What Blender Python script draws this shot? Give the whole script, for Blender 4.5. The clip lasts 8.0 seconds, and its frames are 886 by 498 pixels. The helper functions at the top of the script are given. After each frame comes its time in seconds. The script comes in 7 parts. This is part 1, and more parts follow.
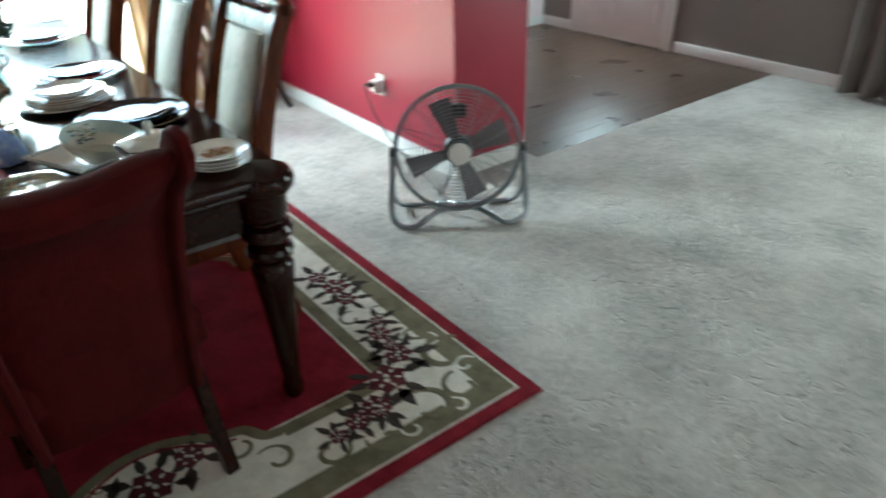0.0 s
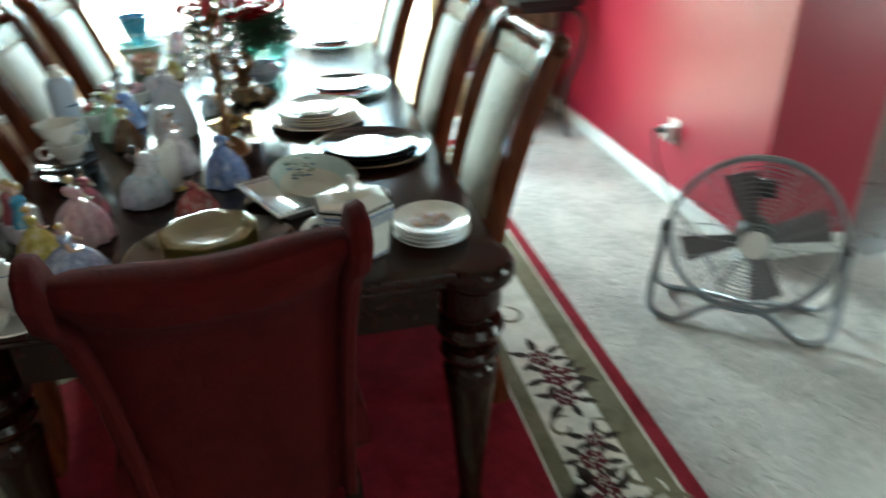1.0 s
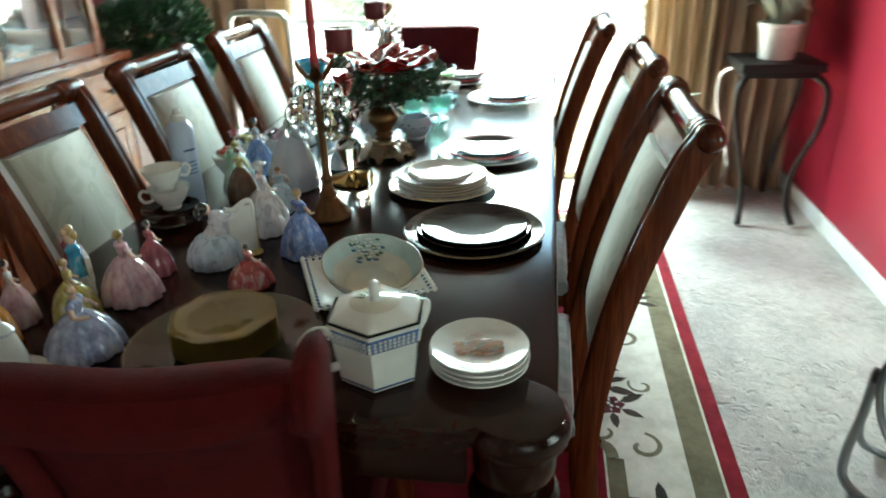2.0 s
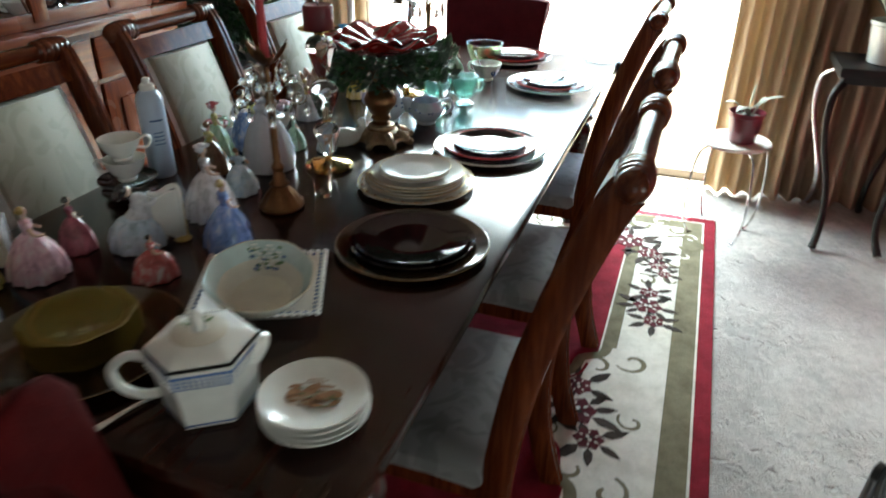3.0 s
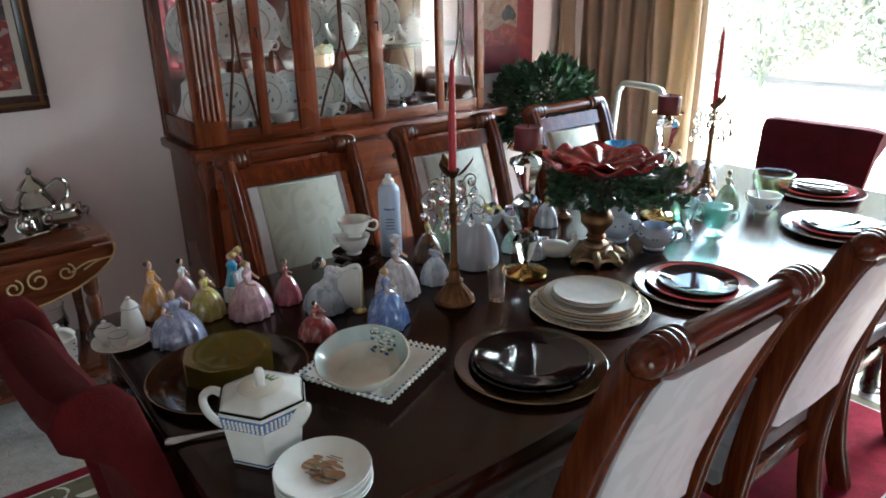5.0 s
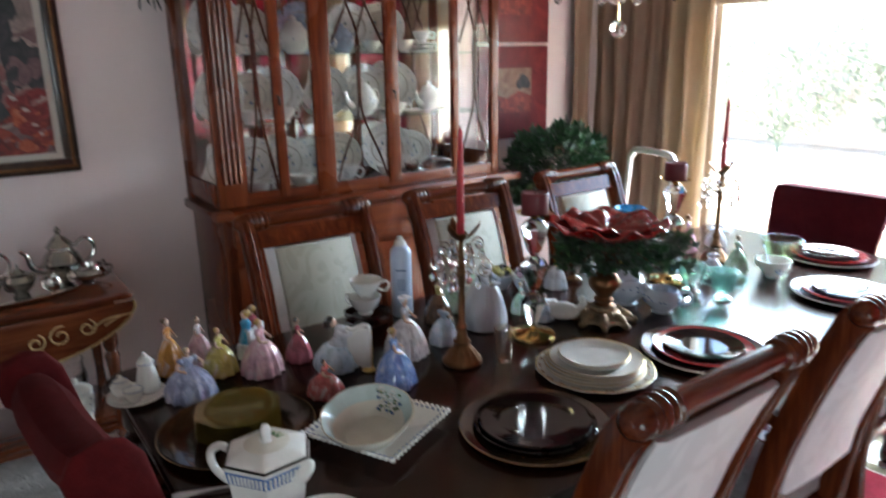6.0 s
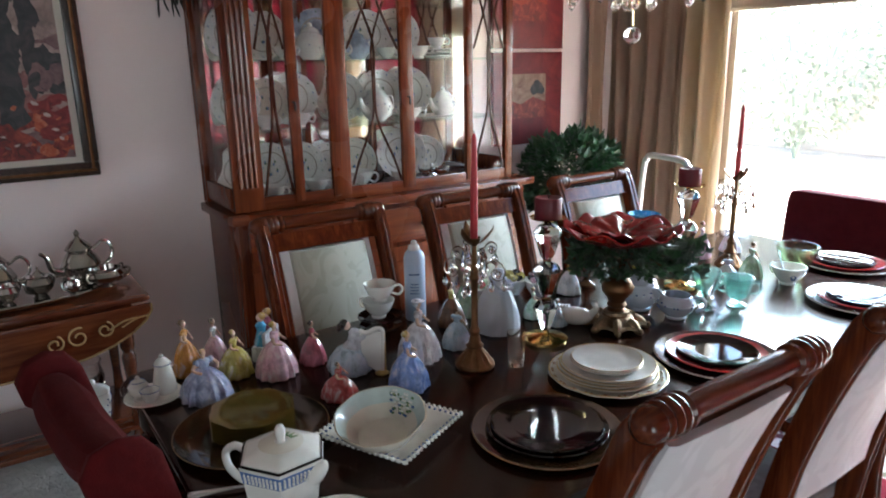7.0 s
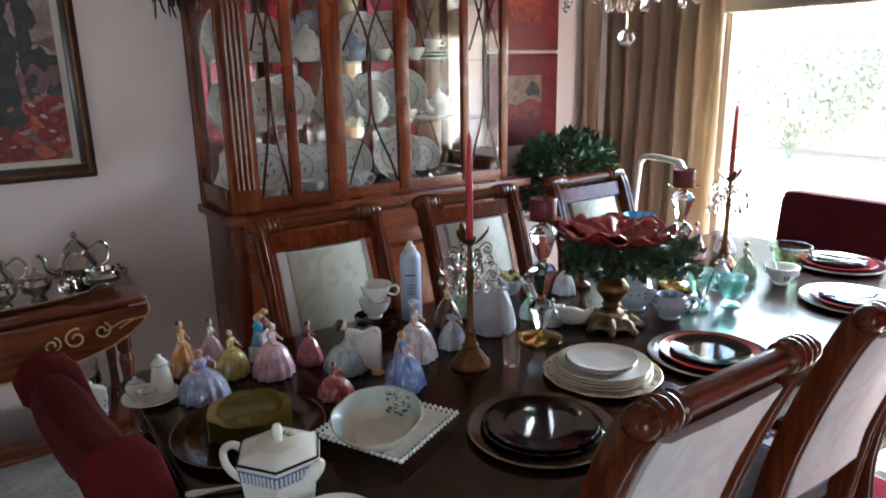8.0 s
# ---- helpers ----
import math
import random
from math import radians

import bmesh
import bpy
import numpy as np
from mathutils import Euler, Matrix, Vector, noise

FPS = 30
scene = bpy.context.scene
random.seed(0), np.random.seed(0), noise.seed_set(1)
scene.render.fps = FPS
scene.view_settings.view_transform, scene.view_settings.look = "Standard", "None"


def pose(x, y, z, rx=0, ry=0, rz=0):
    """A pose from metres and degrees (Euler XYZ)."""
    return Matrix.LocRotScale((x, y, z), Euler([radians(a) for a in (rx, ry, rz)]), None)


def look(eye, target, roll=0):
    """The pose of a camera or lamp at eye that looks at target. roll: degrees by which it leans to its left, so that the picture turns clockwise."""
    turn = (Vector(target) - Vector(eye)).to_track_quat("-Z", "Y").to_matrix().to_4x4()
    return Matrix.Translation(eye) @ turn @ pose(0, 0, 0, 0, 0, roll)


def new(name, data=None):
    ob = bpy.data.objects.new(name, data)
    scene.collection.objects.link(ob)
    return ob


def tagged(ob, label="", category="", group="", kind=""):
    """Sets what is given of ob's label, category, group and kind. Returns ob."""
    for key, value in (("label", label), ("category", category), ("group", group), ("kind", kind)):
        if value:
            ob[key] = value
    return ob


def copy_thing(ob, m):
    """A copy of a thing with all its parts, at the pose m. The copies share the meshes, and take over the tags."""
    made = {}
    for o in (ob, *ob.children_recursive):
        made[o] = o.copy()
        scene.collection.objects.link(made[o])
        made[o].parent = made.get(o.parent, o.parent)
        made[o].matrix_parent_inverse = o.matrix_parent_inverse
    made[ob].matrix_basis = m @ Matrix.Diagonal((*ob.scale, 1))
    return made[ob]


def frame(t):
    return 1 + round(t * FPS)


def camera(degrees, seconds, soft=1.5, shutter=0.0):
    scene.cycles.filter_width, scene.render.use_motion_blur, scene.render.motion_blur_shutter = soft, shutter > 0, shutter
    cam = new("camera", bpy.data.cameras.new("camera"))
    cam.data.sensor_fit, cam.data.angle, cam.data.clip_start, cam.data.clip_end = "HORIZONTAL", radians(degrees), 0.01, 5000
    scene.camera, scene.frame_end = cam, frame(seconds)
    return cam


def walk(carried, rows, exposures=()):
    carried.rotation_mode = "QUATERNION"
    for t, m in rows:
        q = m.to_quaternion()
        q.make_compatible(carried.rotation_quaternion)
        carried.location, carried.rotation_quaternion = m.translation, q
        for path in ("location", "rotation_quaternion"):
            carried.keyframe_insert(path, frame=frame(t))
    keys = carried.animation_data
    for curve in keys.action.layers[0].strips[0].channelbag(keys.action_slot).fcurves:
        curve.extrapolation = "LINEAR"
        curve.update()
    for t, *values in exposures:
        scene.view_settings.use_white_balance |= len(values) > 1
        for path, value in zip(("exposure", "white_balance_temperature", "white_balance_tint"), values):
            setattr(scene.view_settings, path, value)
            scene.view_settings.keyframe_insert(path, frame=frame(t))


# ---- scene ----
cam = camera(65.5, 8.0, soft=1.7, shutter=0.8)
PATH = [
    (0, (-0.135, -1.535, 1.447), (0.903, -0.149, 0.446), -1.7),
    (0.5, (-0.038, -1.315, 1.441), (0.768, 0.199, 0.411), -1.6),
    (1, (0.163, -1.117, 1.424), (0.525, 0.599, 0.462), -1.4),
    (1.3, (0.264, -1.016, 1.426), (0.366, 0.699, 0.414), -3.3),
    (1.5, (0.323, -0.935, 1.413), (0.334, 0.837, 0.487), -2.9),
    (1.7, (0.388, -0.880, 1.404), (0.281, 0.947, 0.580), -2.8),
    (2.8, (0.770, -0.584, 1.438), (0.218, 1.092, 0.483), 0.8),
    (3, (0.832, -0.533, 1.449), (0.242, 1.126, 0.504), 0.4),
    (3.2, (0.889, -0.456, 1.447), (0.211, 1.190, 0.540), 0.6),
    (3.5, (0.930, -0.370, 1.465), (0.002, 1.189, 0.612), 0.6),
    (4, (1.075, -0.279, 1.510), (-0.172, 1.055, 0.698), -1.5),
    (4.5, (1.190, -0.257, 1.523), (-0.237, 0.926, 0.782), -0.8),
    (4.7, (1.222, -0.265, 1.518), (-0.251, 0.880, 0.796), -0.8),
    (5.8, (1.306, -0.264, 1.533), (-0.224, 0.871, 0.924), -1.0),
    (6, (1.311, -0.267, 1.537), (-0.258, 0.852, 1.003), -1.1),
    (6.5, (1.314, -0.271, 1.538), (-0.302, 0.801, 1.048), -1.4),
    (7, (1.321, -0.274, 1.537), (-0.274, 0.816, 1.019), -1.1),
    (7.5, (1.324, -0.274, 1.536), (-0.247, 0.832, 0.979), -1.0),
    (8, (1.333, -0.279, 1.539), (-0.257, 0.819, 1.024), -1.1),
]
walk(cam, [(t, look(eye, target, roll)) for t, eye, target, roll in PATH],
     exposures=[(0.0, 4.3, 6250, -10), (1.7, 4.35, 6600, -18), (2.8, 3.95, 6700, -6), (3.5, 3.48, 6750, -4), (4.0, 3.58, 6550, -4), (4.7, 4.10, 6250, -2), (6.0, 4.10, 6250, 4), (8.0, 4.10, 6250, 4)])

# ---- light ----
SUN_EL, SUN_AZ = 70.0, 8.0          # degrees; azimuth measured from +y towards +x
world = bpy.data.worlds.new("sky")
world.use_nodes = True
scene.world = world
wn = world.node_tree.nodes
sky = wn.new("ShaderNodeTexSky")
sky.sky_type = "NISHITA"
sky.sun_disc = False
sky.sun_elevation = radians(SUN_EL)
sky.sun_rotation = radians(SUN_AZ)
wn["Background"].inputs["Strength"].default_value = 0.13
world.node_tree.links.new(sky.outputs["Color"], wn["Background"].inputs["Color"])


def lamp(name, kind, m, energy, color, **more):
    data = bpy.data.lights.new(name, kind)
    data.energy, data.color = energy, color
    for key, value in more.items():
        if key == "angle":
            data.angle = value
        elif key == "size":
            data.shape, data.size, data.size_y = "RECTANGLE", value[0], value[1]
    ob = new(name, data)
    ob.matrix_world = m
    return ob


el, az = radians(SUN_EL), radians(SUN_AZ)
sun_from = Vector((math.sin(az) * math.cos(el), math.cos(az) * math.cos(el), math.sin(el)))
lamp("sun", "SUN", look(sun_from * 20, (0, 0, 0)), 4.2, (1.0, 0.95, 0.88), angle=radians(0.5))
# added area lamp out of view above the patio, boosting skylight through the sliding door
lamp("door_sky_lamp", "AREA", look((-0.25, 4.4, 2.25), (0.7, 1.6, 0.1)), 31, (0.86, 0.94, 1.0), size=(2.2, 1.3))
# added fill lamps before closed walls, for daylight from the adjoining room's unseen windows
lamp("east_fill_lamp", "AREA", look((4.70, -0.6, 1.3), (-1.8, 1.5, 2.1)), 5.4, (0.88, 0.94, 1.0), size=(2.0, 1.7))
lamp("south_fill_lamp", "AREA", look((1.9, -3.95, 1.3), (1.3, 0, 0.8)), 1.0, (0.90, 0.95, 1.0), size=(2.2, 1.5))
# added lamp before the closed hall door, giving the planks their bluish glare
lamp("hall_glare_lamp", "AREA", look((4.66, 2.35, 1.45), (3.0, 1.6, 0.0)), 5.5, (0.72, 0.86, 1.0), size=(0.36, 0.8))

# ---- materials ----


def nodes_of(name):
    m = bpy.data.materials.new(name)
    m.use_nodes = True
    nt = m.node_tree
    return m, nt, nt.nodes["Principled BSDF"]


def ramp_between(nt, fac, stops):
    r = nt.nodes.new("ShaderNodeValToRGB")
    r.color_ramp.elements[0].position, r.color_ramp.elements[0].color = stops[0][0], (*stops[0][1], 1)
    r.color_ramp.elements[1].position, r.color_ramp.elements[1].color = stops[-1][0], (*stops[-1][1], 1)
    for pos, col in stops[1:-1]:
        r.color_ramp.elements.new(pos).color = (*col, 1)
    nt.links.new(fac, r.inputs["Fac"])
    return r.outputs["Color"]


def coords(nt, scale=(1, 1, 1)):
    tc = nt.nodes.new("ShaderNodeTexCoord")
    mp = nt.nodes.new("ShaderNodeMapping")
    mp.inputs["Scale"].default_value = scale
    nt.links.new(tc.outputs["Object"], mp.inputs["Vector"])
    return mp.outputs["Vector"]


def noise_of(nt, vec, scale, detail=4.0, rough=0.55, dist=0.0):
    n = nt.nodes.new("ShaderNodeTexNoise")
    n.inputs["Scale"].default_value, n.inputs["Detail"].default_value = scale, detail
    n.inputs["Roughness"].default_value, n.inputs["Distortion"].default_value = rough, dist
    nt.links.new(vec, n.inputs["Vector"])
    return n.outputs["Fac"]


def bump_of(nt, bsdf, height, strength, distance):
    b = nt.nodes.new("ShaderNodeBump")
    b.inputs["Strength"].default_value, b.inputs["Distance"].default_value = strength, distance
    nt.links.new(height, b.inputs["Height"])
    nt.links.new(b.outputs["Normal"], bsdf.inputs["Normal"])


def rough_of(nt, bsdf, fac, low, high):
    m = nt.nodes.new("ShaderNodeMapRange")
    m.inputs["To Min"].default_value, m.inputs["To Max"].default_value = low, high
    nt.links.new(fac, m.inputs["Value"])
    nt.links.new(m.outputs["Result"], bsdf.inputs["Roughness"])


def plain(name, col, rough=0.5, metal=0.0, var=0.12, scale=6.0, bump=0.1, bscale=120.0, coat=0.0, stretch=(1, 1, 1)):
    """A plain surface with soft blotches and a fine grain."""
    m, nt, b = nodes_of(name)
    v = coords(nt, stretch)
    big, fine = noise_of(nt, v, scale, 5), noise_of(nt, v, bscale, 3)
    lo, hi = [c * (1 - var) for c in col], [min(1, c * (1 + var)) for c in col]
    nt.links.new(ramp_between(nt, big, [(0.3, lo), (0.7, hi)]), b.inputs["Base Color"])
    b.inputs["Metallic"].default_value = metal
    b.inputs["Coat Weight"].default_value = coat
    b.inputs["Coat Roughness"].default_value = 0.06
    rough_of(nt, b, big, max(0.02, rough - 0.06), rough + 0.06)
    if bump:
        bump_of(nt, b, fine, bump, 0.002)
    return m


def wood(name, dark, mid, light, rough=0.3, stretch=(18, 18, 1.2), coat=0.3, bump=0.12, spec=0.4):
    """Stained wood, the grain along the axis with the smallest stretch."""
    m, nt, b = nodes_of(name)
    v = coords(nt, stretch)
    grain, wide = noise_of(nt, v, 2.6, 7, 0.6, 0.8), noise_of(nt, coords(nt), 3.0, 3)
    mix = nt.nodes.new("ShaderNodeMath")
    mix.operation = "MULTIPLY_ADD"
    mix.inputs[1].default_value = 0.35
    nt.links.new(wide, mix.inputs[0])
    nt.links.new(grain, mix.inputs[2])
    nt.links.new(ramp_between(nt, mix.outputs[0], [(0.45, dark), (0.65, mid), (0.85, light)]), b.inputs["Base Color"])
    b.inputs["Coat Weight"].default_value = coat
    b.inputs["Coat Roughness"].default_value = 0.12
    b.inputs["Specular IOR Level"].default_value = spec
    rough_of(nt, b, wide, rough - 0.05, rough + 0.1)
    bump_of(nt, b, grain, bump, 0.001)
    return m


def glass(name, tint=(1, 1, 1), solid=False, rough=0.0, ior=1.45, gloss=0.5):
    """Thin glass: it lets light through with its tint and mirrors at a grazing view; solid glass refracts."""
    m, nt, b = nodes_of(name)
    if solid:
        b.inputs["Base Color"].default_value = (*tint, 1)
        b.inputs["Transmission Weight"].default_value = 1
        b.inputs["Roughness"].default_value = rough
        b.inputs["IOR"].default_value = ior
        return m
    nt.nodes.remove(b)
    t, g = nt.nodes.new("ShaderNodeBsdfTransparent"), nt.nodes.new("ShaderNodeBsdfGlossy")
    t.inputs["Color"].default_value = (*tint, 1)
    g.inputs["Roughness"].default_value = 0.01
    f, x = nt.nodes.new("ShaderNodeLayerWeight"), nt.nodes.new("ShaderNodeMixShader")
    f.inputs["Blend"].default_value = 0.5
    p, q = nt.nodes.new("ShaderNodeMath"), nt.nodes.new("ShaderNodeMath")
    p.operation, q.operation = "POWER", "MULTIPLY_ADD"
    p.inputs[1].default_value = 4.0
    q.inputs[1].default_value, q.inputs[2].default_value = gloss, 0.02
    nt.links.new(f.outputs["Facing"], p.inputs[0])
    nt.links.new(p.outputs[0], q.inputs[0])
    nt.links.new(q.outputs[0], x.inputs["Fac"])
    nt.links.new(t.outputs["BSDF"], x.inputs[1])
    nt.links.new(g.outputs["BSDF"], x.inputs[2])
    nt.links.new(x.outputs["Shader"], nt.nodes["Material Output"].inputs["Surface"])
    return m


def carpet_mat(name, lo, hi, bscale=260, bump=0.7, patch=2.2, sheen=0.0, dents=0.0):
    m, nt, b = nodes_of(name)
    v = coords(nt)
    big, mid, fine = noise_of(nt, v, patch, 5, 0.65), noise_of(nt, v, 28, 4, 0.7, 0.6), noise_of(nt, v, bscale, 2)
    add = nt.nodes.new("ShaderNodeMath")
    add.operation = "MULTIPLY_ADD"
    add.inputs[1].default_value = 0.55
    nt.links.new(mid, add.inputs[0])
    nt.links.new(big, add.inputs[2])
    nt.links.new(ramp_between(nt, add.outputs[0], [(0.60, lo), (0.92, hi)]), b.inputs["Base Color"])
    b.inputs["Roughness"].default_value = 0.95
    b.inputs["Sheen Weight"].default_value = sheen
    b.inputs["Specular IOR Level"].default_value = 0.2
    tall = nt.nodes.new("ShaderNodeMath")
    tall.operation = "MULTIPLY_ADD"
    tall.inputs[1].default_value = 0.5
    nt.links.new(fine, tall.inputs[0])
    nt.links.new(mid, tall.inputs[2])
    height = tall.outputs[0]
    if dents:
        # short dents left in the pile by feet and a vacuum cleaner
        hole = ramp_between(nt, noise_of(nt, coords(nt, (1.0, 1.7, 1.0)), 17, 2, 0.5, 1.4), [(0.60, (0, 0, 0)), (0.68, (1, 1, 1))])
        where = ramp_between(nt, noise_of(nt, coords(nt), 1.6, 2), [(0.44, (0, 0, 0)), (0.60, (1, 1, 1))])
        both = nt.nodes.new("ShaderNodeMath")
        both.operation = "MULTIPLY"
        nt.links.new(hole, both.inputs[0])
        nt.links.new(where, both.inputs[1])
        dip = nt.nodes.new("ShaderNodeMath")
        dip.operation = "MULTIPLY_ADD"
        dip.inputs[1].default_value = -dents
        nt.links.new(both.outputs[0], dip.inputs[0])
        nt.links.new(height, dip.inputs[2])
        height = dip.outputs[0]
    bump_of(nt, b, height, bump, 0.018)
    return m


def damask(name, base, shine):
    """Woven upholstery with a large leaf figure that is glossier than its ground."""
    m, nt, b = nodes_of(name)
    v = coords(nt, (1, 1, 0.7))
    fig, fine = noise_of(nt, v, 9, 1.5, 0.5, 2.2), noise_of(nt, coords(nt, (500, 500, 90)), 1.0, 2)
    nt.links.new(ramp_between(nt, fig, [(0.44, base), (0.5, shine)]), b.inputs["Base Color"])
    rough_of(nt, b, fig, 0.75, 0.4)
    b.inputs["Sheen Weight"].default_value = 0.3
    bump_of(nt, b, fine, 0.25, 0.001)
    return m


CARPET = carpet_mat("beige cut pile carpet", (0.375, 0.352, 0.330), (0.615, 0.578, 0.542), dents=3.0)
WALL = plain("taupe wall paint", (0.82, 0.70, 0.69), 0.7, var=0.05, scale=1.5, bump=0.15, bscale=90)
WALL_HALL = plain("brown grey wall paint", (0.215, 0.19, 0.165), 0.7, var=0.05, scale=1.5, bump=0.15, bscale=90)
RED_WALL = plain("satin red wall paint", (0.31, 0.012, 0.036), 0.33, var=0.08, scale=1.6, bump=0.12, bscale=70)
# ceiling is out of view; its colour is lowered to weaken bounce and reflections
CEILING = plain("greyed ceiling paint", (0.44, 0.42, 0.39), 0.85, var=0.03, bump=0.3, bscale=60)
TRIM = plain("white trim paint", (0.78, 0.77, 0.74), 0.4, var=0.04, bump=0.04)
FLOOR_WOOD = wood("dark laminate planks", (0.038, 0.021, 0.015), (0.066, 0.038, 0.027), (0.098, 0.060, 0.042), 0.27, (1.2, 22, 22), 0.1, 0.05, 0.3)
TABLE_WOOD = wood("dark cherry table wood", (0.009, 0.0020, 0.0010), (0.017, 0.0038, 0.0018), (0.030, 0.0068, 0.0031), 0.15, (20, 1.2, 20), 0.0, 0.02, 0.32)
CHAIR_WOOD = wood("reddish brown chair wood", (0.044, 0.008, 0.003), (0.092, 0.018, 0.006), (0.150, 0.035, 0.011), 0.17, (24, 24, 1.5), 0.0, 0.12, 0.3)
CHAIR_WOOD_H = wood("reddish brown chair wood, lying grain", (0.040, 0.007, 0.003), (0.082, 0.016, 0.005), (0.130, 0.030, 0.010), 0.17, (1.5, 24, 24), 0.0, 0.06, 0.35)
CABINET_WOOD = wood("orange brown cabinet wood", (0.060, 0.011, 0.004), (0.120, 0.023, 0.007), (0.182, 0.043, 0.013), 0.24, (22, 22, 1.3), 0.0)
CABINET_WOOD_H = wood("orange brown cabinet wood, lying grain", (0.060, 0.011, 0.004), (0.120, 0.023, 0.007), (0.182, 0.043, 0.013), 0.24, (22, 1.3, 22), 0.0)
SIDE_WOOD = wood("inlaid mahogany", (0.050, 0.011, 0.005), (0.095, 0.023, 0.009), (0.140, 0.040, 0.015), 0.22, (16, 1.2, 16), 0.6)
DARK_WOOD = wood("dark brown mullion wood", (0.030, 0.008, 0.004), (0.055, 0.014, 0.006), (0.085, 0.024, 0.010), 0.25, (22, 22, 2), 0.0)
INLAY = plain("pale wood inlay", (0.40, 0.26, 0.11), 0.35, bump=0.02)
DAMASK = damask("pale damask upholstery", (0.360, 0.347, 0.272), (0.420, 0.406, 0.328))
# seat grey is darkened to carry the shade cast by table and chairs
SEAT_SHADED = damask("seat upholstery with shade in its grey", (0.15, 0.143, 0.143), (0.20, 0.193, 0.193))
# pale satin, its colour raised further for the light from the hall side
DAMASK_REAR = damask("pale satin upholstery, lifted for hall light", (0.75, 0.75, 0.765), (0.82, 0.82, 0.835))
RED_CLOTH = carpet_mat("red velour slipcover", (0.052, 0.0022, 0.0029), (0.080, 0.0036, 0.0044), 420, 0.25, 5)
BURGUNDY_CLOTH = carpet_mat("burgundy slipcover", (0.062, 0.006, 0.011), (0.092, 0.009, 0.015), 420, 0.2, 5)
RUG_RED = carpet_mat("crimson rug pile", (0.150, 0.0055, 0.014), (0.235, 0.011, 0.025), 500, 0.35, 9)
RUG_OLIVE = carpet_mat("olive rug pile", (0.135, 0.118, 0.072), (0.21, 0.185, 0.12), 500, 0.35, 9)
RUG_CREAM = carpet_mat("cream rug pile", (0.60, 0.57, 0.49), (0.78, 0.75, 0.67), 500, 0.35, 9)
RUG_DARK = carpet_mat("dark leaf rug pile", (0.030, 0.024, 0.021), (0.07, 0.053, 0.043), 500, 0.35, 12)
RUG_ROSE = carpet_mat("dusky rose rug pile", (0.070, 0.011, 0.017), (0.125, 0.030, 0.036), 500, 0.35, 12)
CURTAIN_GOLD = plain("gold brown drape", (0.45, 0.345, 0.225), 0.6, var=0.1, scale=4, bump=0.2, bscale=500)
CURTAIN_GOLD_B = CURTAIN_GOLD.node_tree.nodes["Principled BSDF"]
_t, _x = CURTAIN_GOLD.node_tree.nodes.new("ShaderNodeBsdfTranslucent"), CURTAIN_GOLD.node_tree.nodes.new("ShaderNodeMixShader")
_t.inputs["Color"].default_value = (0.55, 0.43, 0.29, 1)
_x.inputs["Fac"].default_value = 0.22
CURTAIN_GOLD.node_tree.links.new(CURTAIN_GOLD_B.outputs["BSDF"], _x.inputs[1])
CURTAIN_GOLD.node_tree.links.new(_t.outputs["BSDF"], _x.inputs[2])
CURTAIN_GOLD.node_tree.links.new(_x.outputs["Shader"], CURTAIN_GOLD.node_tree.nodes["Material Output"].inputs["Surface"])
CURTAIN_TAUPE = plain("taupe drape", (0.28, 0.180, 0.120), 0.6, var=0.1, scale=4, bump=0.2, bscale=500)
SHADE_CLOTH = plain("beige shade cloth", (0.45, 0.40, 0.33), 0.8, var=0.05, bump=0.2, bscale=400)
GLASS = glass("clear pane")
CABINET_GLASS = glass("thin cabinet pane", gloss=0.3)
MIRROR = plain("mirror", (0.86, 0.87, 0.86), 0.03, 1.0, var=0.01, bump=0)
CHROME = plain("polished steel", (0.62, 0.63, 0.65), 0.16, 1.0, var=0.05, bump=0.02)
SILVER = plain("polished silver", (0.44, 0.42, 0.39), 0.09, 1.0, var=0.12, scale=20, bump=0.05)
BRASS = plain("polished brass", (0.80, 0.56, 0.20), 0.12, 1.0, var=0.1, bump=0.02)
BRONZE = plain("antique bronze", (0.17, 0.085, 0.040), 0.42, 1.0, var=0.3, scale=25, bump=0.2)
DARK_IRON = plain("black iron", (0.02, 0.019, 0.018), 0.45, 0.5, var=0.2, bump=0.1)
BLACK_PLASTIC = plain("black plastic", (0.02, 0.02, 0.02), 0.4, var=0.1, bump=0.03)
CONCRETE = plain("pale gravel yard", (0.55, 0.50, 0.44), 0.9, var=0.12, scale=1.2, bump=0.5, bscale=50)

# ---- mesh helpers ----
I4 = Matrix.Identity(4)


def thing(name, m, label, category, group="", kind=""):
    ob = new(name)
    ob.matrix_world = m
    return tagged(ob, label, category, group, kind)


def mesh_of(name, bm, mats):
    me = bpy.data.meshes.new(name)
    bmesh.ops.recalc_face_normals(bm, faces=bm.faces[:])
    bm.to_mesh(me)
    bm.free()
    for mt in (mats if isinstance(mats, (list, tuple)) else [mats]):
        me.materials.append(mt)
    me.shade_smooth()
    me.set_sharp_from_angle(angle=radians(38))
    return me


def part(name, bm, material, parent, label=""):
    ob = new(name, mesh_of(name, bm, material))
    ob.parent = parent
    return tagged(ob, label)


def solo(name, bm, material, label, category, m=None, group="", kind=""):
    ob = new(name, mesh_of(name, bm, material))
    if m is not None:
        ob.matrix_world = m
    return tagged(ob, label, category, group, kind)


